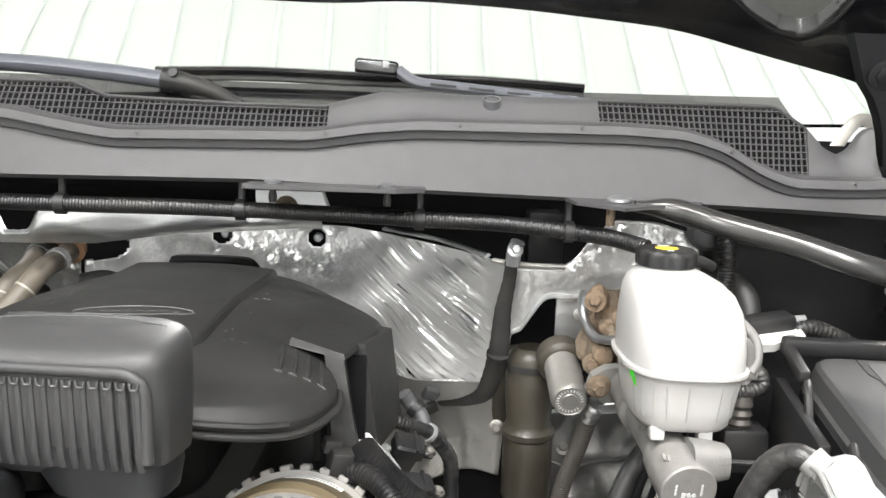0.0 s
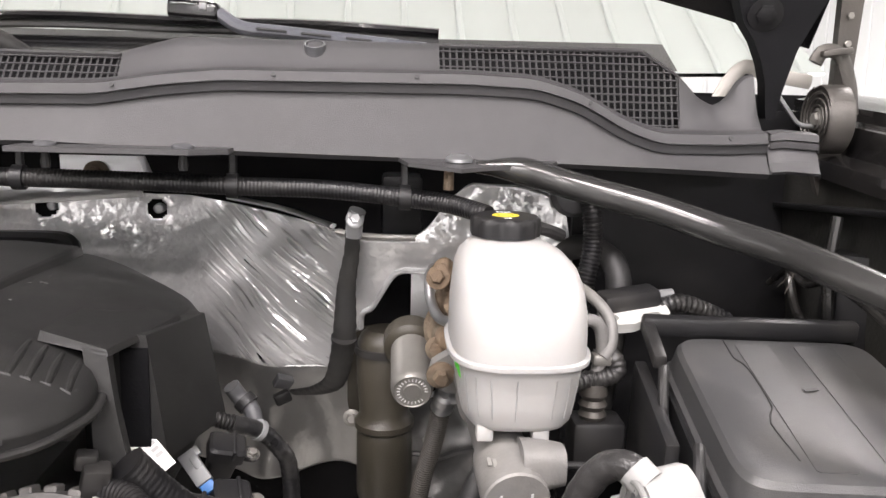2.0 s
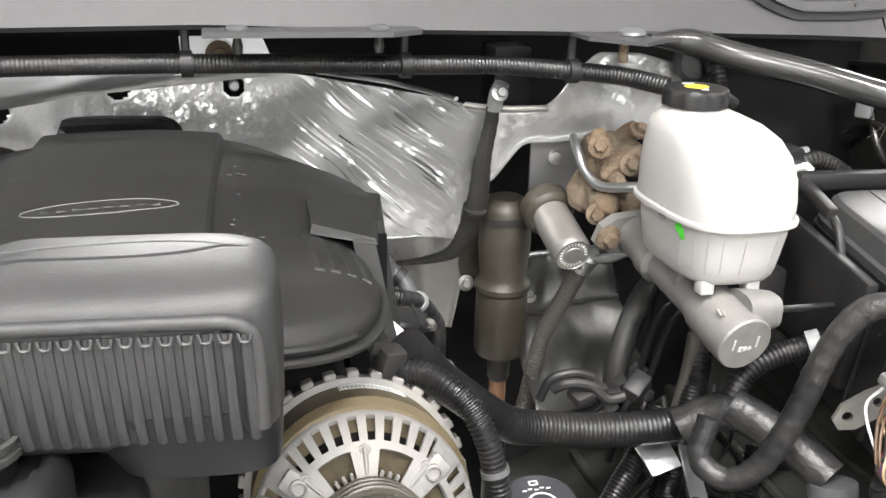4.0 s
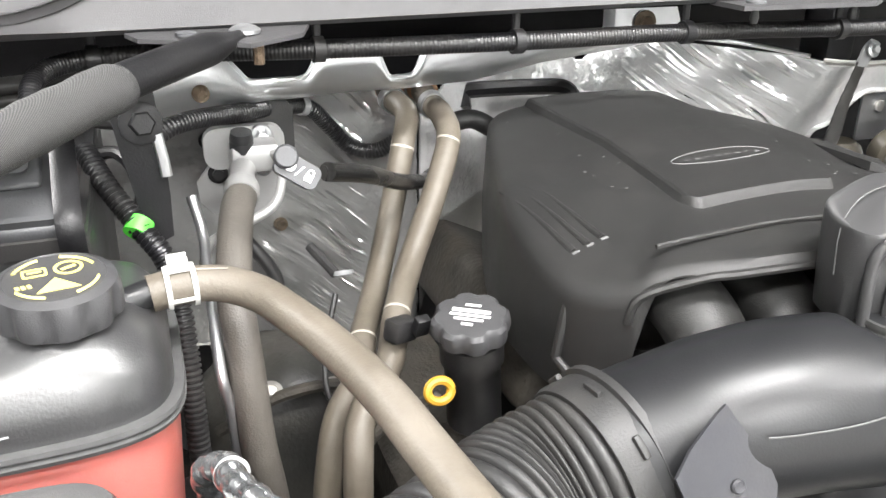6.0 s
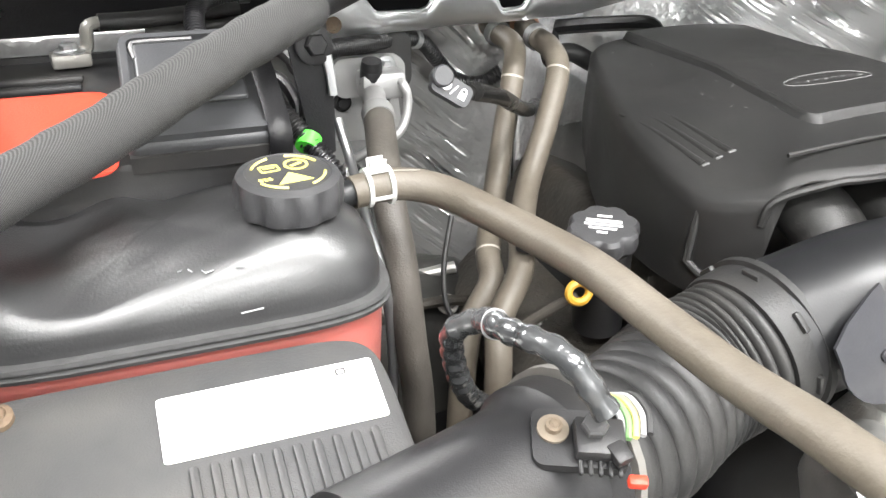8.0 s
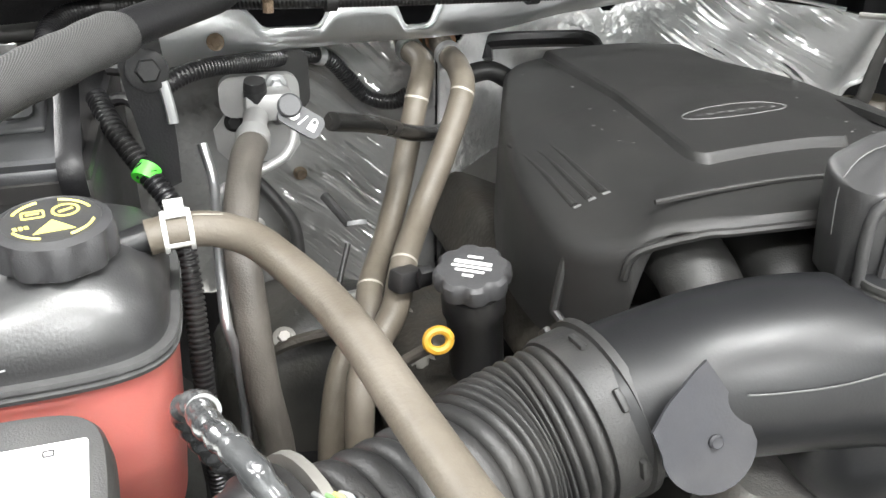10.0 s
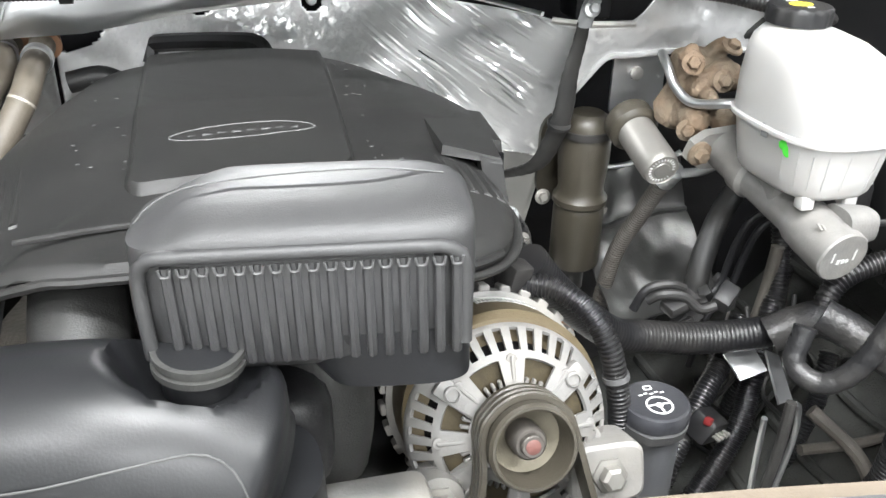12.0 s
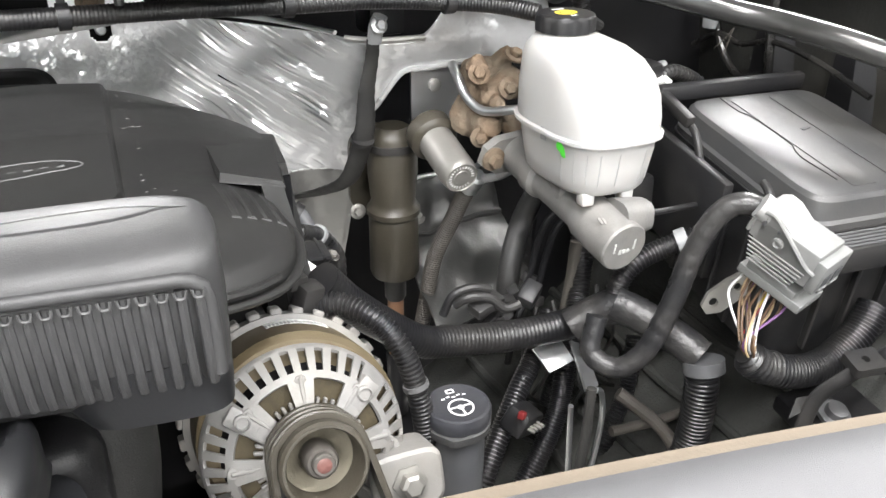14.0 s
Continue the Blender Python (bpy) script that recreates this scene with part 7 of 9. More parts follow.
    for k in range(3):
        add_box(em, (0.004, 0.006 - k * 0.001, 0.0006), mm @ pose(-0.005 + 0.005 * k, -0.004, L, 0, 0, 20 * k), 0.0002, 1)
        add_box(em, (0.002, 0.004, 0.0006), mm @ pose(0.012, 0.006 - 0.004 * k, L), 0)
        add_box(em, (0.002, 0.003, 0.0006), mm @ pose(-0.013, 0.006 - 0.004 * k, L), 0)
    part("end_mark", em, WHITE, barrel_part, "stamped marks on the end face", smooth=False)
    mk = bmesh.new()
    for k in range(3):
        add_box(mk, (0.0035, 0.0012, 0.008), pose(0.452 + 0.0045 * k, -0.1985 - 0.0005 * k, 1.022 - 0.001 * k, -60, 0, 8), 0.0003, 1)
    part("cast_bar", mk, ALLOY, barrel_part, "raised cast bars", smooth=False)
    part("flange", plate([(-0.045, 0.012), (-0.03, 0.022), (0.03, 0.026), (0.045, 0.016), (0.045, -0.012), (0.03, -0.026), (-0.03, -0.022), (-0.05, -0.008)], 0.012, mm), ALLOY, m)
    part("flange_nut", bolt(mm @ Vector((-0.037, 0.0, 0.012)), ax, 0.0085, 0.011), RUST, m)
    part("rib_block", box((0.03, 0.055, 0.03), pose(0.462, -0.10, 1.018, 8, 0, -6), 0.006), ALLOY, m)
    part("port_boss", loft([oval(0, 0, z, r, r, 3, 24, turn_to((1, 0.02, 0.0), (0.478, -0.185, 1.017))) for z, r in ((0, 0.021), (0.02, 0.019), (0.036, 0.016))]), ALLOY, m)
    part("port_nut", revolve([(0.008, 0), (0.008, 0.008), (0.006, 0.010)], turn_to((1, 0, 0), (0.506, -0.186, 1.0165)), 6), STEEL, m)
    part("brake_pipe", tube([(0.51, -0.186, 1.0165), (0.56, -0.183, 1.014), (0.585, -0.18, 1.012)], 0.0035, 10, 0.01), SATIN, m)
    part("brake_pipe", tube([(0.548, -0.03, 1.135), (0.562, -0.06, 1.128), (0.574, -0.08, 1.112), (0.574, -0.09, 1.092), (0.566, -0.095, 1.08)], 0.0058, 12, 0.005), ALLOY, m)
    part("brake_pipe", tube([(0.535, -0.088, 1.112), (0.554, -0.09, 1.114), (0.563, -0.09, 1.106), (0.566, -0.09, 1.086), (0.562, -0.09, 1.064), (0.560, -0.09, 1.05)], 0.0062, 12, 0.005), ALLOY, m)
    part("pipe_collar", box((0.019, 0.016, 0.011), pose(0.566, -0.09, 1.072), 0.003), DULLSTEEL, m, "dull steel collar")
    part("pipe_fitting", revolve([(0.011, 0), (0.0135, 0.004), (0.0105, 0.009), (0.0135, 0.014), (0.0105, 0.019), (0.0135, 0.024), (0.012, 0.034), (0.009, 0.036)], pose(0.560, -0.09, 1.020), 24), HINGE, m, "stepped dark fitting")
    part("proportioning_valve", box((0.05, 0.04, 0.05), pose(0.565, -0.085, 0.97), 0.006), BLACK, m)
    h = thing("hydraulic_booster", (0.45, 0.05, 1.05), "rust-brown iron hydraulic brake booster with a steel can", "brake booster")
    cast = bmesh.new()
    for (x, y, z), axr, r, long in (((0.452, 0.060, 1.075), (0.2, -0.3, 1), 0.024, 0.036), ((0.470, 0.035, 1.100), (1, -0.2, 0.3), 0.019, 0.030), ((0.447, 0.045, 1.118), (-0.2, -0.5, 0.6), 0.015, 0.022), ((0.478, 0.050, 1.125), (0.4, -0.4, 0.7), 0.013, 0.020),
                                    ((0.446, 0.030, 1.060), (0.1, -1, 0.1), 0.016, 0.024), ((0.474, 0.020, 1.062), (0.5, -0.8, -0.3), 0.015, 0.022), ((0.458, 0.018, 1.085), (-0.2, -0.9, 0.3), 0.012, 0.020)):
        add_revolve(cast, [(r * 0.4, -long), (r * 0.85, -long * 0.9), (r, -long * 0.6), (r * 0.9, -long * 0.1), (r * 0.96, long * 0.4), (r * 0.9, long * 0.8), (r * 0.6, long), (r * 0.55, long * 1.15), (r * 0.2, long * 1.18)], turn_to(Vector(axr), (x, y, z)), 28)
    for v in cast.verts:
        v.co += 0.005 * noise.noise_vector(v.co * 45) + 0.0016 * noise.noise_vector(v.co * 160)
    merge = part("casting", cast, RUST, h, "rusty lumpy iron casting", auto=60).modifiers.new("merge", "REMESH")
    merge.mode, merge.voxel_size, merge.use_smooth_shade = "VOXEL", 0.0022, True
    for at, axr in (((0.436, 0.020, 1.125), (-0.3, -1, 0.4)), ((0.466, 0.005, 1.108), (0, -1, 0.3)), ((0.436, 0.012, 1.052), (-0.4, -1, 0)), ((0.486, 0.028, 1.138), (0.2, -0.6, 1))):
        part("casting_bolt", bolt(at, axr, 0.0075, 0.008), RUST, h)
    part("core", box((0.05, 0.05, 0.09), pose(0.465, 0.065, 1.04), 0.015, 3), RUST, h)
    part("plate", plate(rounded(0.072, 0.080, 0.004), 0.004, Matrix.Translation((0.448, 0.168, 1.067)) @ pose(0, 0, 0, 90, 0, 0), [circle(-0.004, 0.010, 0.009, 18)]), SHEET, h, "zinc steel mounting plate")
    part("plate_stud", revolve([(0.0085, 0), (0.0085, 0.006), (0.006, 0.007)], turn_to((0, -1, 0), (0.444, 0.166, 1.077)), 16), CAST, h)
    cmx = turn_to((0.0, -0.09, -0.028), (0.411, 0.100, 1.033))
    part("can", revolve([(0.022, 0), (0.0225, 0.012), (0.0225, 0.085), (0.021, 0.0915), (0.0195, 0.0935), (0.0185, 0.0925), (0.010, 0.0925), (0.009, 0.0935)], cmx, 36), DULLSTEEL, h, "steel pressure can with a round end label")
    lt = bmesh.new()
    for k in range(22):
        a = k * math.tau / 24
        add_box(lt, (0.0012, 0.0032, 0.0004), cmx @ pose(0.0145 * math.cos(a), 0.0145 * math.sin(a), 0.0925, 0, 0, math.degrees(a) - 90), 0)
    part("print_bar", lt, PRINTWHITE, h, smooth=False)
    part("collar", revolve([(0.027, -0.012), (0.0305, -0.008), (0.0305, 0.012), (0.027, 0.016), (0.023, 0.018)], cmx, 32), BRONZE, h)
    part("return_pipe", tube([(0.433, 0.085, 1.122), (0.428, 0.06, 1.113), (0.430, 0.04, 1.094), (0.440, 0.015, 1.082), (0.462, -0.02, 1.090), (0.485, -0.03, 1.092)], 0.0055, 14, 0.005), STEEL, h, "pale bent pipe")


brake_unit()


def steering_boot():
    t = thing("steering_shaft", (0.385, 0.17, 0.6), "olive-black steering shaft boot over a copper-coloured shaft", "steering shaft")
    m = turn_to((0.01, 0.045, -1), (0.391, 0.155, 1.032))
    part("boot", revolve([(0.020, -0.006), (0.028, 0.0), (0.032, 0.008), (0.032, 0.016), (0.0335, 0.02), (0.0335, 0.06), (0.030, 0.098), (0.033, 0.106), (0.0365, 0.110), (0.0365, 0.117), (0.032, 0.122), (0.034, 0.128), (0.0345, 0.206), (0.032, 0.212), (0.016, 0.214)], m, 40), BRONZE, t, "olive-black rubber boot")
    part("neck", revolve([(0.0155, 0.208), (0.0155, 0.250), (0.013, 0.255)], m, 24), RUBBER, t)
    part("shaft", revolve([(0.0115, 0.245), (0.0115, 0.335), (0.011, 0.44)], m, 20), COPPER, t, "copper-coloured shaft")
    part("lower_sleeve", revolve([(0.015, 0.35), (0.016, 0.355), (0.016, 0.46)], m, 20), SATIN, t)
    part("flange", plate(rounded(0.07, 0.13, 0.03, 5), 0.008, Matrix.Translation((0.380, 0.205, 0.965)) @ pose(0, 0, 0, 95, 0, 0)), BRONZE, t)
    part("flange_bolt", bolt((0.351, 0.190, 0.911), (0, -1, 0.1), 0.0065, 0.007), DULLSTEEL, t)
    part("band", clamp_band(m @ Vector((0, 0, 0.018)), m.to_3x3() @ Vector((0, 0, 1)), 0.034, 0.009, 0.002), BLACK, t)
    s = thing("ground_strap", (0.34, 0.12, 0.95), "dark cloth-covered ground strap with a pale lug", "strap")
    part("strap", tube([(0.344, 0.112, 1.155), (0.343, 0.118, 1.13), (0.337, 0.124, 1.09), (0.335, 0.132, 1.04), (0.330, 0.150, 0.997), (0.320, 0.173, 0.960), (0.297, 0.212, 0.935), (0.263, 0.250, 0.918)], 0.0135, 16, 0.005, shape=lambda q: 0.62 + 0.4 * smooth(0, 0.45, q) - 0.4 * smooth(0.7, 1, q), flat=0.4, ripple=0.0006, pitch=0.016), RUBBER, s)
    part("lug", tube([(0.345, 0.114, 1.150), (0.346, 0.110, 1.162), (0.347, 0.108, 1.172), (0.350, 0.102, 1.182)], 0.0095, 12, 0.003, flat=0.6), LIGHTGREY, s, "pale metal lug")
    part("lug_nut", bolt((0.347, 0.101, 1.172), (0.1, -1, 0.3), 0.006, 0.007), STEEL, s)
    part("end_clip", box((0.022, 0.014, 0.016), pose(0.250, 0.252, 0.903, 0, -20, 20), 0.003), BLACK, s)
    part("tie", clamp_band((0.3335, 0.138, 1.025), (-0.1, 0.4, -1), 0.013, 0.005, 0.002), BLACK, s)


steering_boot()


def alternator():
    t = thing("alternator", (0.122, -0.30, 0.9), "cast aluminium alternator with slotted housing and belt pulley", "alternator")
    ax = Vector((-0.03, -1.0, 0.33)).normalized()
    c = Vector((0.113, -0.372, 0.971))
    m = turn_to(ax, c - ax * 0.10, 0)
    mp = m @ Matrix.Diagonal((1.02, 1.02, 1, 1))
    mr = Matrix.Translation((0, 0, 0.003)) @ m @ Matrix.Diagonal((1.15, 1.15, 1, 1))
    m = Matrix.Translation((0, 0, -0.006)) @ m @ Matrix.Diagonal((0.995, 0.995, 1, 1))
    # h runs from the rear housing (0) to the pulley's front face (0.10)
    part("core", revolve([(0.05, -0.012), (0.066, -0.006), (0.066, 0.03), (0.060, 0.040), (0.03, 0.044)], m, 40), DEEP, t, "dark inner rotor")
    part("stator", revolve([(0.0695, -0.040), (0.0708, -0.038), (0.0708, 0.020), (0.066, 0.026)], mr, 64), STATOR, t, "tan stator ring")
    part("winding", revolve([(0.040, 0.041), (0.0575, 0.043), (0.0575, 0.048), (0.040, 0.048)], m, 40), BRASSY, t, "dark varnished windings")
    rear_part = part("rear_rim", revolve([(0.068, -0.028), (0.0755, -0.029), (0.0755, -0.044), (0.074, -0.052), (0.060, -0.060), (0.02, -0.062)], mr, 72), ALLOY, t)
    for k in range(30):
        a = radians(12 * k + 4)
        part("rear_fin", box((0.010, 0.0085, 0.018), mr @ pose(0.0745 * math.cos(a), 0.0745 * math.sin(a), -0.050, 0, 0, math.degrees(a)), 0.0012, 1), ALLOY, rear_part)
    # front casting: a shallow dome with a row of vent slots and eight windows
    prof = [(0.0735, 0.023), (0.0785, 0.0235), (0.0785, 0.0305), (0.0768, 0.035), (0.0630, 0.0475), (0.0595, 0.0500), (0.0580, 0.0510), (0.0378, 0.0556), (0.0335, 0.0570), (0.0305, 0.0610), (0.021, 0.0620)]
    arms = (38, 142, 215, 325)
    dome = bmesh.new()
    grid = [[dome.verts.new(m @ Vector((r * math.cos(k * math.tau / 144), r * math.sin(k * math.tau / 144), h))) for k in range(144)] for r, h in prof]
    for i in range(len(prof) - 1):
        for k in range(144):
            deg = (k + 0.5) * 2.5
            clear = min(abs((deg - q + 180) % 360 - 180) for q in arms)
            if i == 3 and k % 4 in (1, 2) and clear > 8:
                continue
            if i == 6 and 11 < deg % 45 < 34 and clear > 9:
                continue
            dome.faces.new((grid[i][k], grid[i][(k + 1) % 144], grid[i + 1][(k + 1) % 144], grid[i + 1][k]))
    casting_part = part("front_casting", thicken(dome, -0.003), ALLOY, t, "slotted cast front housing", auto=30)
    for k in range(8):
        for q in (14, 22, 30):
            a = radians(45 * k + q)
            part("window_tooth", box((0.009, 0.0028, 0.005), m @ pose(0.040 * math.cos(a), 0.040 * math.sin(a), 0.0505, 0, 0, math.degrees(a)), 0.0008, 1), ALLOY, casting_part)
    for k in range(8):
        a = radians(45 * k)
        part("spoke_rib", box((0.030, 0.0036, 0.003), m @ pose(0.047 * math.cos(a), 0.047 * math.sin(a), 0.0545, 0, 0, 45 * k) @ pose(0, 0, 0, 0, 6, 0), 0.001, 1), ALLOY, casting_part)
        b = radians(45 * k)
        part("face_pad", revolve([(0.0048, 0), (0.0045, 0.0016), (0.003, 0.002)], m @ pose(0.0600 * math.cos(b), 0.0585 * math.sin(b), 0.0524), 14), ALLOY, casting_part)
    for a in (38, 142, 215, 325):
        part("boss_arm", box((0.040, 0.017, 0.010), m @ pose(0.052 * math.cos(radians(a)), 0.052 * math.sin(radians(a)), 0.0455, 0, 0, a) @ pose(0, 0, 0, 0, 10, 0), 0.003, 2), ALLOY, casting_part)
    for a in (38, 142, 215, 325):
        part("case_bolt", revolve([(0.0065, 0.03), (0.0065, 0.0565), (0.0050, 0.0575), (0.0045, 0.0555), (0.002, 0.0555)], m @ pose(0.0605 * math.cos(radians(a)), 0.0605 * math.sin(radians(a)), 0), 16), ALLOY, casting_part)
    prof = [(0.020, 0.058), (0.031, 0.06)]
    for k in range(6):
        prof += [(0.0315, 0.064 + 0.0042 * k), (0.029, 0.066 + 0.0042 * k)]
    prof += [(0.0325, 0.0905), (0.0325, 0.098), (0.0305, 0.1005), (0.0285, 0.1005), (0.0272, 0.097), (0.0262, 0.069), (0.018, 0.068)]
    pulley_part = part("pulley", revolve(prof, mp, 48), BRONZE, t, "olive-black ribbed pulley")
    part("pulley_cup", revolve([(0.0260, 0.0695), (0.0260, 0.076), (0.014, 0.0705), (0.0135, 0.0695)], mp, 40), surface("dull_tan_metal", (0.15, 0.135, 0.10), 0.5, 0.5, 0.2, 60, 0.2, 400, 0.2), pulley_part)
    part("nut", revolve([(0.0125, 0.069), (0.0125, 0.088), (0.0108, 0.0905), (0.0085, 0.0905), (0.0085, 0.0955), (0.0075, 0.0965)], mp, 24), HINGE, pulley_part)
    part("nut_paint", revolve([(0.0058, 0.0964), (0.0045, 0.0972)], mp, 12), surface("faded_red_paint_mark", (0.12, 0.05, 0.042), 0.6, 0, 0.3, 200, 0.2, 500), pulley_part, "reddish paint dot on the shaft")
    # mounting ears
    ear = turn_to(ax, Vector((0.1845, -0.353, 0.9165)) - ax * 0.012, 0)
    part("mount_ear", loft([oval(0, 0, h, rx, ry, 5, 32, ear) for h, rx, ry in ((-0.03, 0.030, 0.024), (0.008, 0.030, 0.024), (0.011, 0.027, 0.021))]), ALLOY, t)
    part("mount_bolt", revolve([(0.0145, 0.011), (0.0145, 0.013), (0.010, 0.014), (0.010, 0.022), (0.007, 0.0245)], ear, 6), DULLSTEEL, t, "hexagon mounting bolt")
    ear2 = turn_to(ax, Vector((0.05, -0.355, 0.915)) - ax * 0.02, 0)
    part("mount_ear", revolve([(0.02, -0.03), (0.022, 0.0), (0.02, 0.012), (0.015, 0.014)], ear2, 28), ALLOY, t)
    part("mount_bolt", revolve([(0.0145, 0.014), (0.0145, 0.016), (0.010, 0.017), (0.010, 0.025), (0.007, 0.027)], ear2, 6), DULLSTEEL, t, "hexagon mounting bolt")
    part("web", loft([oval(0, 0, h, rx, ry, 4, 32, turn_to(ax, (0.120, -0.30, 0.915))) for h, rx, ry in ((0, 0.07, 0.028), (0.03, 0.068, 0.026))]), ALLOY, t)
    sticker_part = part("sticker", revolve([(0.0711, -0.0275), (0.0714, -0.0275), (0.0714, -0.0125), (0.0711, -0.0125)], mr @ pose(0, 0, 0, 0, 0, 60), 16, arc=radians(40)), LABEL, t, "white sticker with plain bars", smooth=False)
    bars = bmesh.new()
    for k in range(16):
        a = radians(64 + 2.2 * k)
        add_box(bars, (0.0004, 0.0015, 0.008 if k % 3 else 0.011), mr @ pose(0.0718 * math.cos(a), 0.0718 * math.sin(a), -0.017, 0, 0, math.degrees(a)), 0)
    part("sticker_bar", bars, GREYINK, sticker_part, smooth=False)
    # belt over the pulley
    b = thing("drive_belt", (0.11, -0.36, 0.6), "worn olive-black ribbed drive belt", "belt")
    u = ax.cross(Vector((0, 0, 1))).normalized()
    w = u.cross(ax).normalized()
    if w.z < 0:
        w = -w
    if u.x < 0:
        u = -u
    mid = c - ax * 0.024
    pts = [mid - u * 0.10 - w * 0.30, mid - u * 0.07 - w * 0.15, mid - u * 0.038 - w * 0.04]
    for k in range(7):
        a = radians(165 - 25 * k)
        pts.append(mid + u * 0.0348 * math.cos(a) + w * 0.0348 * math.sin(a))
    pts += [mid + u * 0.05 - w * 0.06, mid + u * 0.075 - w * 0.16, mid + u * 0.10 - w * 0.30]
    path, _ = spline(pts, 0.006)
    bm = bmesh.new()
    rows = []
    for i, p in enumerate(path):
        d = (path[min(i + 1, len(path) - 1)] - path[max(0, i - 1)]).normalized()
        nrm = d.cross(ax).normalized()
        row = [p + ax * s * 0.0125 + nrm * q for s, q in ((-1, -0.002), (1, -0.002), (1, 0.002), (-1, 0.002))]
        rows.append(row)
    part("belt", add_loft(bm, rows), BRONZE, b)
    for off in (-0.0084, 0.0, 0.0084):
        ribs = []
        for i, p in enumerate(path):
            d = (path[min(i + 1, len(path) - 1)] - path[max(0, i - 1)]).normalized()
            nrm = d.cross(ax).normalized()
            side = 1 if nrm.dot(p - mid) > 0 else -1
            ribs.append([p + ax * (off + q) + nrm * side * k for q, k in ((-0.0034, 0.0015), (-0.0022, 0.0033), (0.0022, 0.0033), (0.0034, 0.0015))])
        part("belt_rib", loft(ribs), BRONZE, b)
    idl = thing("idler_pulley", (0.0, -0.40, 0.85), "rust-edged idler pulley under the duct", "pulley")
    im = turn_to((0, -1, 0.1), (0.035, -0.36, 0.845))
    part("wheel", revolve([(0.010, 0), (0.036, 0.002), (0.040, 0.006), (0.040, 0.026), (0.036, 0.03), (0.032, 0.026), (0.012, 0.024)], im, 40), BRONZE, idl)
    part("bolt", bolt((0.035, -0.386, 0.848), (0, -1, 0.1), 0.009, 0.01), STEEL, idl)
    pmp = thing("water_pump", (-0.12, -0.40, 0.85), "grimy cast water pump and brackets", "pump")
    part("body", loft([oval(-0.13, -0.38, z, rx, ry, 2.5, 32) for z, rx, ry in ((0.78, 0.07, 0.05), (0.84, 0.085, 0.06), (0.90, 0.07, 0.05), (0.93, 0.05, 0.035))]), CAST, pmp)
    part("outlet", tube([(-0.20, -0.40, 0.90), (-0.23, -0.43, 0.93), (-0.26, -0.48, 0.95)], 0.026, 18, 0.01), CAST, pmp)
    part("bracket", box((0.10, 0.05, 0.05), pose(0.0, -0.36, 0.89), 0.01), ALLOY, pmp)


alternator()


def power_steering():
    t = thing("steering_reservoir", (0.26, -0.275, 0.7), "dark grey power steering fluid reservoir with a white wheel symbol", "reservoir")
    m = turn_to((0.0, -0.04, 1), (0.262, -0.276, 0.905)) @ Matrix.Diagonal((1.14, 1.14, 1, 1))
    part("tank", revolve([(0.0225, -0.26), (0.0225, -0.03), (0.021, -0.012), (0.0235, -0.008), (0.0235, 0)], m, 36), GREY, t)
    cap_part = part("cap", revolve([(0.0235, -0.004), (0.026, -0.003), (0.027, 0.002), (0.027, 0.008), (0.0255, 0.0115), (0.0235, 0.0125), (0.0225, 0.012)], m, 60, lambda a, r, h: r * (1 - (0.05 * (0.5 + 0.5 * math.cos(4 * a)) ** 6 if h < 0.009 else 0))), FLAP, t, "dark grey lobed cap")
    part("collar", revolve([(0.0235, -0.014), (0.0262, -0.013), (0.0270, -0.0045), (0.0250, -0.0035)], m, 72, lambda a, r, h: r * (1 + (0.07 * max(0, math.cos(3 * a)) ** 4 if r > 0.025 else 0))), LID, t, "grey collar with tabs")
    pr = bmesh.new()
    add_plate(pr, circle(0, -0.006, 0.0105, 32), 0.0004, m @ pose(0, 0, 0.0121), [circle(0, -0.006, 0.0091, 28)])
    add_box(pr, (0.018, 0.0013, 0.0004), m @ pose(0, -0.0050, 0.0121), 0)
    add_plate(pr, circle(0, -0.006, 0.0028, 12), 0.0004, m @ pose(0, 0, 0.0121))
    add_box(pr, (0.0016, 0.008, 0.0004), m @ pose(0, -0.0108, 0.0121), 0)
    add_plate(pr, rounded(0.007, 0.005, 0.001, 2), 0.0004, m @ pose(0, 0.0155, 0.0121), [rounded(0.0048, 0.003, 0.0006, 2)])
    for k in range(5):
        add_box(pr, (0.003, 0.0012, 0.0004), m @ pose(-0.009 + 0.0045 * k, 0.008 + (k % 2) * 0.0012, 0.0121), 0)
    part("symbol", pr, PRINTWHITE, cap_part, "white steering wheel symbol", smooth=False)


power_steering()


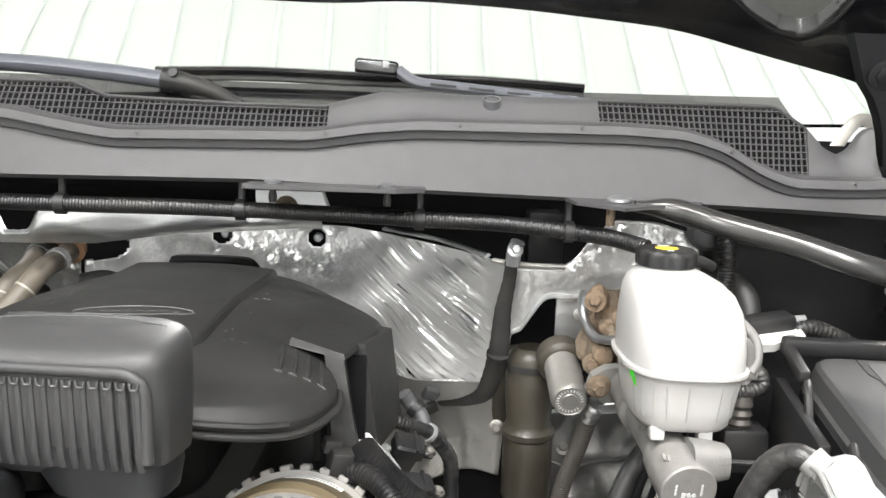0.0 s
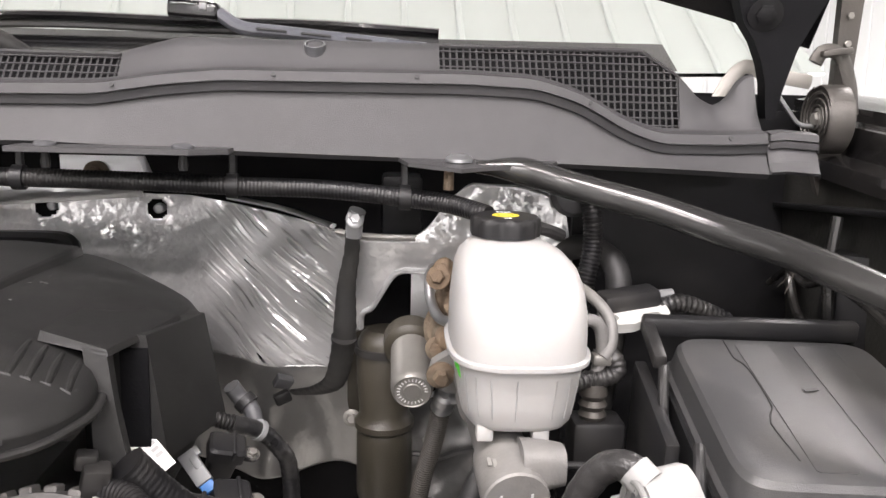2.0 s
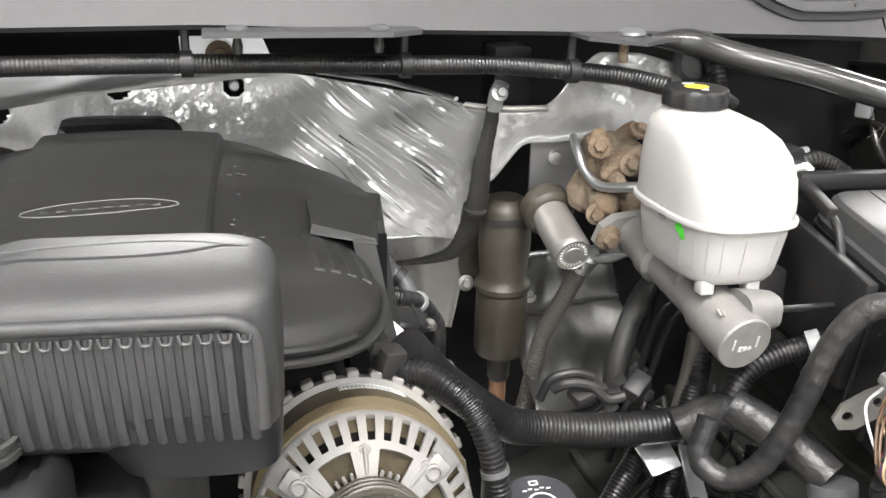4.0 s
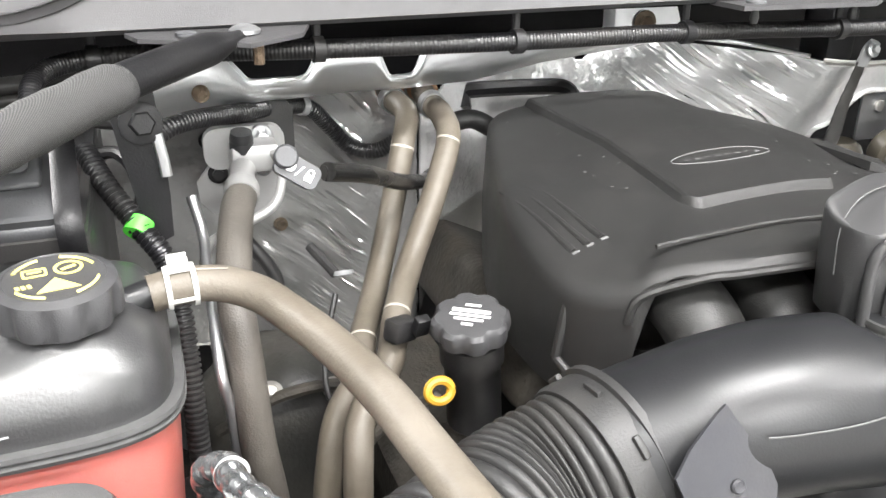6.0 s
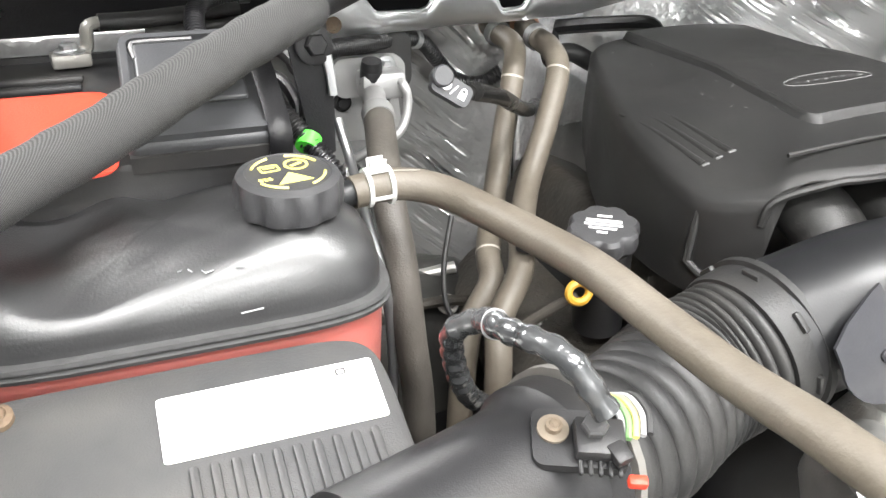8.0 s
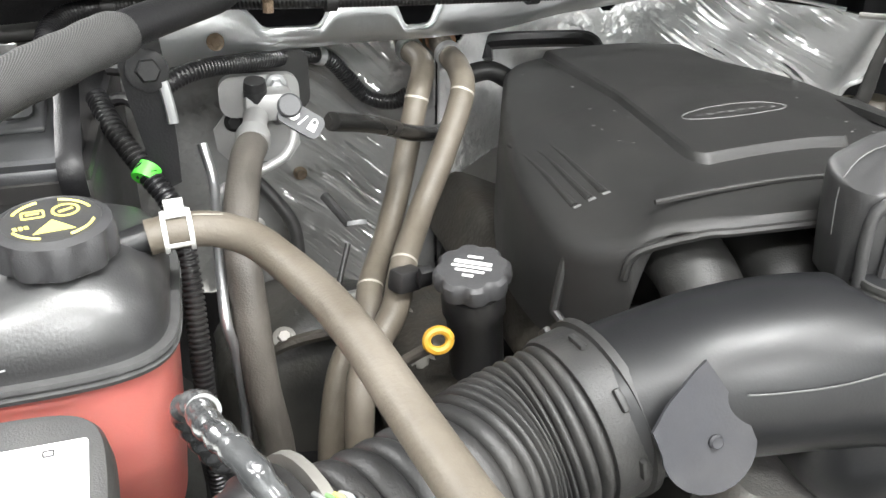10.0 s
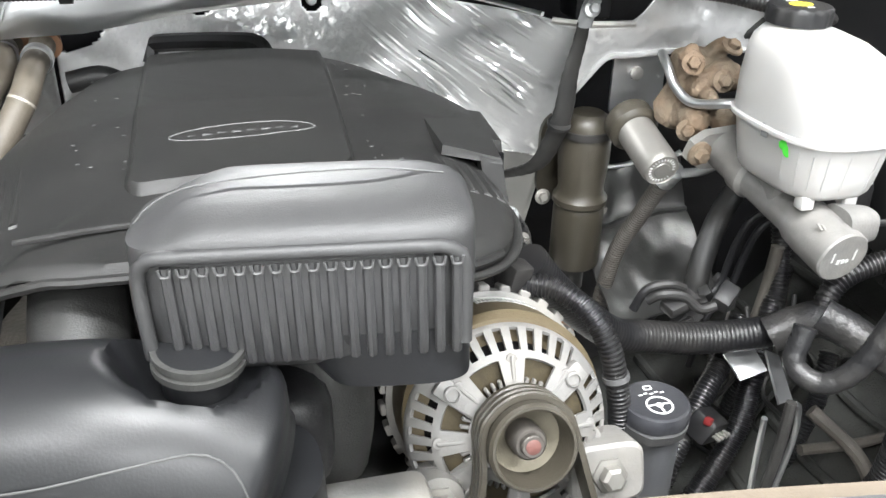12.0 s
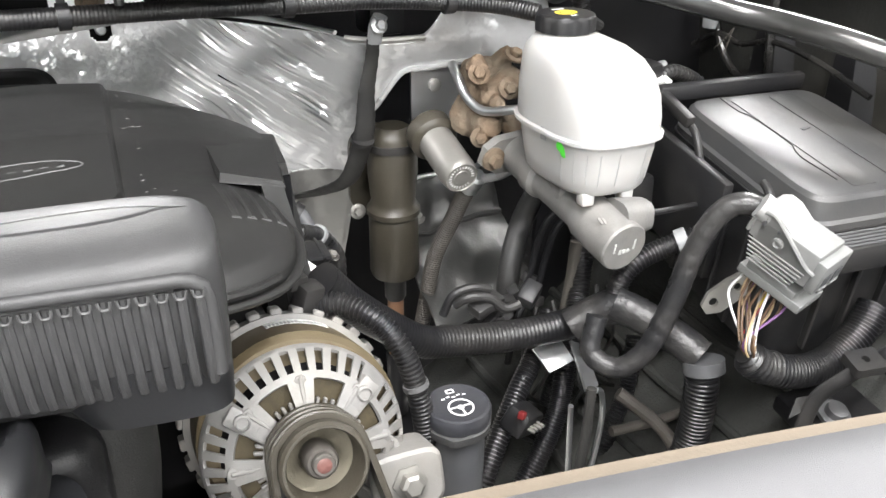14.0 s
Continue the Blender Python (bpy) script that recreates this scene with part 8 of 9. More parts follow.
def fuse_box():
    t = thing("fuse_box", (0.74, -0.18, 0.9), "black under-hood fuse box with a grey cracked lid", "fuse box")
    m = Matrix.Translation((0.724, -0.205, 1.077)) @ pose(0, 0, 0, 8.6, 0, -5.8)

    def ring(z, rx, ry, p=10.0, oy=0.0):
        return oval(0, oy, z, rx, ry, p, 64, m)
    base_part = part("base", loft([ring(-0.20, 0.090, 0.115), ring(-0.045, 0.098, 0.126), ring(-0.034, 0.098, 0.126)]), BLACK, t, "black lower housing", auto=50)
    lid_part = part("lid", loft([ring(-0.034, 0.096, 0.124), ring(-0.027, 0.096, 0.124), ring(-0.024, 0.0925, 0.1205), ring(-0.006, 0.0890, 0.118, 9, 0.001), ring(-0.0015, 0.0855, 0.1145, 9, 0.001), ring(0.0, 0.080, 0.109, 9, 0.001)]), LID, t, "dark grey lid", auto=22)
    for x0, w in ((-0.02, 0.03), (0.035, 0.035)):
        part("lid_flute", plate(rounded(w, 0.205, 0.004), 0.0012, m @ pose(x0, 0.0, -0.0004)), LID, lid_part)
    crack = [(-0.043, 0.110), (-0.043, 0.070), (-0.037, 0.056), (-0.037, -0.010), (-0.046, -0.036), (-0.042, -0.088)]
    part("crack", tube([m @ Vector((x, y, 0.0004)) for x, y in crack], 0.0007, 5, 0.012), INK, lid_part, "thin dark crack")
    part("back_bar", box((0.200, 0.014, 0.020), m @ pose(-0.014, 0.131, -0.006), 0.004), BLACK, t)
    part("side_bar", box((0.012, 0.060, 0.014), m @ pose(-0.108, 0.098, -0.008, 6, 0, 0), 0.003), BLACK, t)
    for y0 in (0.070, -0.060):
        loop = [m @ Vector((-0.104 - 0.004 * math.sin(k * 0.6), y0 - 0.011 * k, z)) for k, z in enumerate((-0.010, -0.012, -0.020, -0.036, -0.052, -0.062, -0.072))]
        part("handle_loop", tube(loop, 0.0045, 10, 0.005), BLACK, t, "black latch loop")
    step_part = part("front_step", box((0.17, 0.030, 0.030), m @ pose(0, -0.138, -0.066), 0.005), BLACK, t)
    for k in range(5):
        part("step_groove", box((0.16, 0.0022, 0.002), m @ pose(0.004, -0.128 - 0.005 * k, -0.0365, 0, 0, 0), 0.0006, 1), GREY, step_part)
    for k in range(6):
        part("side_rib", box((0.006, 0.006, 0.13), m @ pose(-0.100, 0.09 - 0.036 * k, -0.19), 0.0015, 1), BLACK, base_part)
    for k in range(4):
        part("front_rib", box((0.004, 0.010, 0.10), m @ pose(-0.06 + 0.04 * k, -0.130, -0.175), 0.0015, 1), BLACK, base_part)
    part("side_wall", box((0.012, 0.15, 0.12), m @ pose(-0.113, 0.05, -0.150), 0.003), BLACK, t)
    part("lid_mark", box((0.012, 0.004, 0.0006), m @ pose(0.003, 0.017, 0.0009, 0, 0, 15), 0), SEAM, lid_part)
    # grey lever connector on the side of the box
    e = thing("lever_connector", (0.545, -0.36, 1.0), "pale grey lever connector with coloured wires", "connector")
    em = pose(0, 0, 0, 19, -6, 14.5)
    em = Matrix.Translation(Vector((0.559, -0.375, 1.026)) - em.to_3x3() @ Vector((-0.0215, -0.034, 0.008))) @ em
    arch = [(-0.035, 0.006), (-0.034, 0.011), (-0.026, 0.0155), (-0.010, 0.0230), (0.006, 0.0315), (0.016, 0.0365), (0.027, 0.0370), (0.033, 0.0330), (0.035, 0.025), (0.035, 0.006)]

    def side(x, inset):
        return [em @ Vector((x, y * (1 - inset * 3) + 0.004 * inset * 3, z - inset * 0.10 * (z > 0.007))) for y, z in arch]
    body_part = part("body", box((0.042, 0.062, 0.038), em @ pose(0, -0.003, -0.011), 0.003), CONNGREY, e)
    part("cover", loft([side(-0.0185, 0.04), side(-0.0175, 0.01), side(-0.015, 0.0), side(0.015, 0.0), side(0.0185, 0.01), side(0.0200, 0.04)]), CONNPALE, e, "pale sloping wire cover", auto=40)
    side_part = part("side_plate", plate([(-0.030, 0.004), (-0.018, 0.0135), (0.000, 0.024), (0.012, 0.0315), (0.020, 0.033), (0.028, 0.029), (0.031, 0.020), (0.032, 0.004)], 0.003, em @ pose(-0.0180, 0, 0) @ Matrix(((0, 0, -1, 0), (1, 0, 0, 0), (0, 1, 0, 0), (0, 0, 0, 1)))), CONNGREY, e)
    part("lever", tube([em @ Vector((-0.0215, y, z)) for y, z in ((-0.036, 0.0075), (-0.027, 0.0095), (-0.015, 0.0170), (0.002, 0.0275), (0.014, 0.0345), (0.022, 0.0350), (0.029, 0.030), (0.033, 0.020), (0.034, 0.008))], 0.0022, 8, 0.004), CONNGREY, e)
    part("lever_bar", tube([em @ Vector((x, -0.037 + 8 * (x * x), 0.0075)) for x in (-0.0215, -0.012, 0.0, 0.012, 0.0215)], 0.0026, 8, 0.004), CONNGREY, e)
    part("side_button", revolve([(0.0055, 0), (0.0055, 0.003), (0.0035, 0.0036), (0.0030, 0.001)], em @ pose(-0.0205, 0.004, 0.0135, 0, -90, 0), 16), CONNGREY, side_part)
    part("side_slot", box((0.002, 0.004, 0.011), em @ pose(-0.0212, 0.023, 0.0195), 0.0008, 1), GREY, side_part)
    part("side_slot", box((0.002, 0.003, 0.004), em @ pose(-0.0212, 0.008, 0.021), 0.0008, 1), GREY, side_part)
    for k in range(6):
        part("comb_rib", box((0.0016, 0.060 - 0.003 * k, 0.0018), em @ pose(-0.0218, 0.001, 0.001 - 0.0042 * k), 0.0005, 1), CONNGREY, body_part)
    latch_part = part("latch", box((0.043, 0.010, 0.034), em @ pose(0.001, -0.038, -0.012), 0.002), CONNGREY, e, "grey latch block")
    for x, w in ((-0.0085, 0.010), (0.0095, 0.012)):
        part("latch_slot", box((w, 0.002, 0.020), em @ pose(x, -0.0428, -0.013), 0.0006, 1), GREY, latch_part)
        part("latch_bar", box((w + 0.002, 0.0025, 0.004), em @ pose(x, -0.0435, -0.010), 0.0006, 1), CONNGREY, latch_part)
    part("lock_tab", box((0.013, 0.012, 0.006), em @ pose(0.009, -0.021, 0.0195, 24, 0, 0), 0.0015), ORANGE, e, "orange lock tab")
    part("neck", box((0.034, 0.052, 0.010), em @ pose(0, -0.004, -0.034), 0.002), CONNGREY, e)
    part("foot", box((0.040, 0.068, 0.010), em @ pose(0.002, -0.006, -0.042), 0.002), CONNGREY, e)
    part("cable_cuff", tube([em @ Vector((-0.010, 0.024, 0.028)), em @ Vector((-0.015, 0.036, 0.032))], 0.0122, 16, 0.003), CONNPALE, e)
    for k in range(18):
        mt = (PRINTWHITE, TANWIRE, INK, BROWNWIRE, BROWNWIRE, PURPLEWIRE, BROWNWIRE, LIGHTGREY, YELLOW, BROWNWIRE, TANWIRE, REDWIRE)[k % 12]
        a = k / 17
        s0 = em @ Vector((-0.012 + 0.011 * (k % 3), 0.022 - 0.042 * a, -0.046))
        s1 = s0 + Vector((-0.006 + 0.004 * math.sin(k * 2.1), 0.004 + 0.004 * math.cos(k * 1.3), -0.024 - 0.006 * math.sin(k)))
        s2 = Vector((0.546 + 0.005 * math.sin(k * 1.7), -0.330 + 0.006 * math.cos(k * 2.3), 0.936))
        s3 = Vector((0.559 + 0.004 * math.cos(k), -0.329 + 0.004 * math.sin(k), 0.911))
        part("wire", tube([s0, s1, s2, s3], 0.0013, 7, 0.005), mt, e)
    c = thing("valve_connector", (0.60, -0.05, 1.09), "white and black electrical connector beside the fuse box", "connector")
    cm = pose(0.612, -0.035, 1.098, 6, -6, 12)
    part("body", box((0.060, 0.028, 0.022), cm @ pose(0.002, 0.006, 0.006), 0.005), BLACK, c)
    part("clip", plate([(-0.037, -0.002), (-0.034, -0.010), (-0.022, -0.018), (-0.008, -0.020), (0.004, -0.016), (0.022, -0.019), (0.034, -0.012), (0.037, 0.012), (0.029, 0.016), (0.022, 0.002), (-0.018, 0.004), (-0.031, 0.014)], 0.010, cm @ pose(0.0, -0.006, 0.002, 14, 0, 0), [circle(-0.022, -0.006, 0.004, 12), rounded(0.016, 0.006, 0.002, 3, 0.016, -0.010)]), WHITE, c, "white locking clip")
    part("cable", tube([(0.642, -0.03, 1.108), (0.665, -0.025, 1.112), (0.69, -0.02, 1.104), (0.72, -0.01, 1.09)], 0.009, 12, 0.005, 0.001, 0.006), TAPE, c)
    part("tube_end", revolve([(0.006, 0), (0.006, 0.03)], turn_to((1, 0.1, 0.1), (0.63, -0.02, 1.116)), 12), LIGHTGREY, c)
    lg = thing("mount_lug", (0.57, -0.26, 0.93), "dull grey steel lug with two holes", "bracket")
    lout = [(-0.012, -0.004), (-0.006, -0.013), (0.008, -0.011), (0.034, 0.008), (0.044, 0.026), (0.030, 0.034), (0.012, 0.024), (-0.006, 0.010)]
    part("lug", plate(lout, 0.005, Matrix.Translation((0.557, -0.266, 0.946)) @ pose(0, 0, 0, 84, 0, -22), [circle(0, 0, 0.0048, 14), circle(0.023, 0.016, 0.0042, 14)]), DULLSTEEL, lg)


fuse_box()


def wiring():
    t = thing("main_loom", (0.35, -0.17, 0.88), "thick black corrugated wiring loom with taped branches", "wiring loom", "wiring")
    part("trunk", tube([(0.179, -0.185, 1.015), (0.205, -0.175, 0.981), (0.240, -0.162, 0.944), (0.287, -0.149, 0.903), (0.328, -0.142, 0.889), (0.389, -0.142, 0.878), (0.456, -0.149, 0.879), (0.502, -0.155, 0.890)], 0.0170, 20, 0.006, 0.0003, 0.0050), CONDUIT, t)
    part("joint", tube([(0.462, -0.160, 0.882), (0.484, -0.168, 0.897), (0.503, -0.184, 0.910), (0.520, -0.206, 0.906)], 0.0190, 20, 0.005, 0.0004, 0.021), TAPE, t, "tape-wrapped joint")
    part("branch", tube([(0.497, -0.186, 0.918), (0.517, -0.207, 0.908), (0.539, -0.242, 0.894), (0.553, -0.267, 0.881)], 0.018, 20, 0.005, 0.0004, 0.017), TAPE, t)
    part("ring_clamp", clamp_band((0.5545, -0.271, 0.872), (0.000, -0.006, -0.02), 0.0195, 0.014, 0.002), GREY, t, "grey ring clamp")
    part("drop", tube([(0.554, -0.268, 0.878), (0.552, -0.275, 0.841), (0.548, -0.274, 0.771), (0.542, -0.262, 0.72), (0.535, -0.25, 0.65)], 0.0175, 20, 0.006, 0.0011, 0.0046), CONDUIT, t)
    part("loop", tube([(0.454, -0.218, 0.928), (0.443, -0.227, 0.893), (0.460, -0.250, 0.883), (0.481, -0.265, 0.907), (0.500, -0.272, 0.957), (0.512, -0.277, 1.008), (0.524, -0.284, 1.044), (0.536, -0.292, 1.062), (0.548, -0.302, 1.066), (0.560, -0.314, 1.060)], 0.0108, 18, 0.004, 0.0004, 0.015), TAPE, t, "taped branch to the connector")
    part("branch", tube([(0.497, -0.184, 0.910), (0.510, -0.176, 0.935), (0.531, -0.173, 0.952), (0.563, -0.175, 0.963), (0.595, -0.193, 0.980)], 0.011, 16, 0.005, 0.0014, 0.005), CONDUIT, t)
    part("branch_clip", clamp_band((0.582, -0.184, 0.972), (0.03, -0.016, 0.015), 0.0125, 0.012, 0.002), LIGHTGREY, t)
    a = thing("alternator_cable", (0.21, -0.26, 0.9), "black corrugated alternator cable with a grey tie", "cable", "wiring")
    part("cable", tube([(0.166, -0.200, 1.000), (0.190, -0.214, 1.002), (0.212, -0.238, 0.992), (0.227, -0.254, 0.968), (0.236, -0.262, 0.932), (0.242, -0.265, 0.890), (0.245, -0.265, 0.83), (0.245, -0.26, 0.78)], 0.0096, 16, 0.006, 0.0016, 0.0042), CONDUIT, a)
    part("tie", clamp_band((0.2355, -0.2615, 0.935), (0.008, -0.008, -0.04), 0.0108, 0.005, 0.001), GREY, a)
    part("plug", box((0.022, 0.020, 0.030), pose(0.158, -0.200, 0.994, 10, 10, 20), 0.004), BLACK, a)
    part("plug_clip", box((0.017, 0.014, 0.014), pose(0.152, -0.196, 1.018, 10, 10, 20), 0.003), BLACK, a)
    for path, r in (
        ([(0.548, -0.05, 0.90), (0.524, -0.078, 0.851), (0.495, -0.107, 0.797), (0.472, -0.131, 0.747), (0.439, -0.148, 0.705), (0.403, -0.163, 0.666), (0.37, -0.18, 0.62)], 0.0125),
        ([(0.479, -0.088, 0.858), (0.445, -0.115, 0.824), (0.409, -0.140, 0.796), (0.363, -0.175, 0.758), (0.334, -0.197, 0.725), (0.30, -0.21, 0.67)], 0.0115),
        ([(0.550, -0.028, 0.965), (0.546, -0.036, 0.950), (0.540, -0.055, 0.916), (0.530, -0.075, 0.856), (0.515, -0.08, 0.797), (0.49, -0.08, 0.72)], 0.0105),
        ([(0.60, -0.10, 0.80), (0.585, -0.115, 0.74), (0.56, -0.12, 0.68), (0.54, -0.12, 0.62)], 0.010),
    ):
        c = thing("conduit", path[-1], "black corrugated cable conduit deep in the bay", "cable", "wiring")
        part("run", tube(path, r, 14, 0.006, 0.0018, 0.0046), CONDUIT, c)
    e = thing("connector_conduit", (0.64, -0.34, 0.88), "shiny black corrugated conduit curving under the fuse box", "cable", "wiring")
    part("run", tube([(0.549, -0.326, 0.920), (0.566, -0.330, 0.905), (0.594, -0.337, 0.894), (0.629, -0.339, 0.888), (0.661, -0.337, 0.893), (0.693, -0.335, 0.913), (0.713, -0.330, 0.936)], 0.0165, 20, 0.006, 0.0012, 0.0042, shape=lambda w: 0.55 + 0.45 * smooth(0, 0.06, w)), CONDUIT, e)
    part("tape_cuff", tube([(0.556, -0.328, 0.913), (0.568, -0.331, 0.904), (0.582, -0.334, 0.899)], 0.0172, 18, 0.004, 0.0006, 0.006), TAPE, e, "tape-wrapped conduit mouth")
    # bracket strips in front of the fuse box
    s = thing("harness_bracket", (0.62, -0.36, 0.85), "black steel harness bracket with a square nut plate", "bracket")
    part("strip", tube([(0.57, -0.385, 0.80), (0.575, -0.385, 0.85), (0.592, -0.38, 0.888), (0.62, -0.385, 0.908), (0.67, -0.378, 0.912), (0.76, -0.35, 0.90)], 0.011, 10, 0.008, flat=0.35), BLACK, s)
    part("nut_plate", plate(rounded(0.034, 0.026, 0.003), 0.010, pose(0.638, -0.386, 0.917, 14, 0, -10), [circle(0, 0, 0.004, 12)]), BLACK, s)
    part("tab", plate([(0, 0), (0.035, 0.004), (0.036, 0.014), (0.022, 0.016)], 0.002, pose(0.558, -0.382, 0.878, 30, 0, 0)), BLACK, s)
    bo = thing("body_mount_bolt", (0.64, -0.36, 0.84), "grey flanged body bolt", "bolt")
    part("head", revolve([(0.017, 0), (0.017, 0.004), (0.011, 0.005), (0.010, 0.012), (0.007, 0.013)], turn_to((0, -0.4, 1), (0.642, -0.365, 0.845)), 24), GREY, bo)
    part("pad", box((0.09, 0.07, 0.02), pose(0.655, -0.35, 0.825, 10, 0, 0), 0.004), SATIN, bo)
    # hydraulic lines below the booster
    h = thing("hydraulic_line", (0.42, 0.0, 0.85), "grey steel line joining a ribbed hose", "hose", "hydraulic lines")
    part("pipe", tube([(0.512, 0.010, 1.018), (0.490, 0.012, 1.010), (0.470, 0.028, 0.993), (0.452, 0.045, 0.985), (0.447, 0.058, 0.975)], 0.0055, 12, 0.006), STEEL, h)
    part("ferrule", revolve([(0.009, -0.004), (0.0125, 0), (0.0125, 0.012), (0.0115, 0.014), (0.0125, 0.017), (0.0125, 0.026), (0.010, 0.03)], turn_to((-0.005, 0.026, -0.034), (0.4485, 0.046, 0.990)), 24), STEEL, h)
    part("hose", tube([(0.445, 0.066, 0.966), (0.439, 0.098, 0.911), (0.427, 0.129, 0.844), (0.419, 0.144, 0.765), (0.41, 0.15, 0.70)], 0.0105, 16, 0.006, 0.0014, 0.004), DARKHOSE, h)
    h2 = thing("hydraulic_line", (0.5, -0.05, 0.85), "pair of thin bent black steel pipes", "pipe", "hydraulic lines")
    part("pipe", tube([(0.56, -0.06, 0.975), (0.525, -0.05, 0.972), (0.50, -0.045, 0.960), (0.488, -0.04, 0.925), (0.475, -0.04, 0.875), (0.44, -0.045, 0.845), (0.42, -0.05, 0.80)], 0.0042, 10, 0.006), SATIN, h2)
    part("pipe", tube([(0.56, -0.06, 0.965), (0.53, -0.052, 0.962), (0.51, -0.048, 0.948), (0.50, -0.044, 0.915), (0.488, -0.044, 0.870), (0.46, -0.05, 0.84), (0.44, -0.06, 0.78)], 0.0042, 10, 0.006), SATIN, h2)
    h3 = thing("return_hose", (0.47, 0.0, 0.9), "black return hose beside the shaft", "hose", "hydraulic lines")
    part("hose", tube([(0.53, 0.04, 0.955), (0.50, 0.02, 0.93), (0.475, 0.0, 0.89), (0.465, -0.01, 0.85), (0.46, -0.02, 0.78)], 0.014, 16, 0.008), RUBBER, h3)
    part("hose", tube([(0.53, -0.06, 0.93), (0.525, -0.062, 0.88), (0.515, -0.065, 0.83), (0.50, -0.07, 0.76)], 0.0075, 12, 0.008), DARKHOSE, h3)
    rb = thing("relay_cluster", (0.44, -0.04, 0.85), "cluster of small black connectors and thin wires", "connector")
    rnd = random.Random(21)
    for k in range(9):
        x, y, z = 0.43 + rnd.uniform(-0.03, 0.05), -0.05 + rnd.uniform(-0.03, 0.03), 0.85 + rnd.uniform(-0.03, 0.03)
        part("connector", box((rnd.uniform(0.012, 0.03), rnd.uniform(0.010, 0.02), rnd.uniform(0.01, 0.018)), pose(x, y, z, rnd.uniform(-40, 40), rnd.uniform(-40, 40), rnd.uniform(0, 180)), 0.002), BLACK, rb)
    for k in range(10):
        x, z = 0.37 + rnd.uniform(0, 0.20), 0.72 + rnd.uniform(0, 0.10)
        part("thin_wire", tube([(x, -0.08, z + 0.06), (x + rnd.uniform(-0.03, 0.03), -0.10, z + 0.02), (x + rnd.uniform(-0.04, 0.04), -0.09, z - 0.04), (x + rnd.uniform(-0.05, 0.05), -0.06, z - 0.10)], 0.0028, 7, 0.008), RUBBER, rb)
    part("red_tab", box((0.009, 0.008, 0.009), pose(0.389, -0.186, 0.798, 0, 20, 30), 0.002), REDWIRE, rb, "small red tab")
    part("junction", box((0.045, 0.03, 0.03), pose(0.392, -0.168, 0.770, 20, 25, 35), 0.005), BLACK, rb)
    for k in range(4):
        part("pin", box((0.003, 0.010, 0.002), pose(0.398 + 0.004 * k, -0.192, 0.783 + 0.0015 * k, 10, 0, 30), 0), DULLSTEEL, rb)
    # hinged clip and its two arms under the loom
    cp = thing("loom_clip", (0.39, -0.11, 0.89), "dark grey loom clip with curved arms", "clip")
    part("clip_body", box((0.040, 0.022, 0.014), pose(0.386, -0.105, 0.894, 10, -10, 15), 0.004), BLACK, cp)
    part("clip_jaw", tube([(0.350, -0.10, 0.905), (0.362, -0.108, 0.915), (0.385, -0.112, 0.912), (0.402, -0.118, 0.898), (0.42, -0.12, 0.90)], 0.0055, 10, 0.004), BLACK, cp)
    part("clip_arm", tube([(0.340, -0.09, 0.89), (0.350, -0.095, 0.915), (0.372, -0.10, 0.922), (0.392, -0.10, 0.915)], 0.005, 10, 0.004), BLACK, cp)
    part("square_plug", box((0.028, 0.02, 0.022), pose(0.443, -0.10, 0.892, 20, -30, 30), 0.003), BLACK, cp)
    # steel pipes added to stand for bright glints between the conduits
    mt = thing("brake_pipe", (0.45, -0.2, 0.7), "bent steel pipes added as bright glints low in the bay", "pipe", "hydraulic lines")
    part("pipe", tube([(0.425, -0.225, 0.83), (0.428, -0.222, 0.80), (0.430, -0.22, 0.77), (0.432, -0.22, 0.70)], 0.0032, 10, 0.006), STEEL, mt)
    part("pipe", tube([(0.448, -0.235, 0.85), (0.463, -0.225, 0.835), (0.470, -0.22, 0.80), (0.466, -0.22, 0.76), (0.455, -0.22, 0.70)], 0.0032, 10, 0.006), STEEL, mt)
    part("pipe", tube([(0.435, -0.245, 0.862), (0.428, -0.25, 0.80), (0.42, -0.25, 0.74)], 0.0055, 10, 0.006), RUBBER, mt)
    # bright plates added where lit floor shows through between the conduits
    fp = thing("floor_light_plate", (0.45, -0.12, 0.8), "bright galvanised plate standing in for floor light between the conduits", "plate")
    part("plate", plate([(-0.02, -0.01), (0.012, -0.02), (0.022, 0.012), (-0.012, 0.022)], 0.003, pose(0.452, -0.145, 0.838, 30, -20, 20)), SHEET, fp)
    part("plate_edge", plate([(-0.012, -0.03), (0.010, -0.026), (0.012, 0.024), (-0.006, 0.03)], 0.003, pose(0.476, -0.168, 0.832, 40, 15, 10)), SHEET, fp)
    # shelf-like foil panel beneath the booster and steel clutter
    f = thing("lower_heat_shield", (0.42, 0.1, 0.85), "dull silver heat shield below the brake booster", "heat shield")
    def face(u, v):
        return Vector((0.41 + 0.16 * u, 0.24 - 0.16 * v * v + 0.004 * noise.noise(Vector((u * 7, v * 7, 5))), 0.915 + 0.02 * u - 0.16 * v + 0.02 * noise.noise(Vector((u * 3, v * 4, 2)))))
    part("shield", thicken(sheet(face, 50, 40), 0.003), DULLSHEET, f)
    part("rolled_edge", tube([face(k / 12, 0.0) for k in range(13)], 0.004, 8, 0.008), SHEET, f, "bright rolled edge")
    part("bead", tube([face(k / 12, 0.45) + Vector((0, -0.003, 0.002)) for k in range(13)], 0.004, 8, 0.008), DULLSHEET, f)
    part("shield_bolt", bolt(face(0.2, 0.3), (0, -0.7, 0.7), 0.007, 0.006), DULLSTEEL, f)
    ck = thing("steering_linkage", (0.55, -0.15, 0.7), "grimy steering links low in the bay", "linkage")
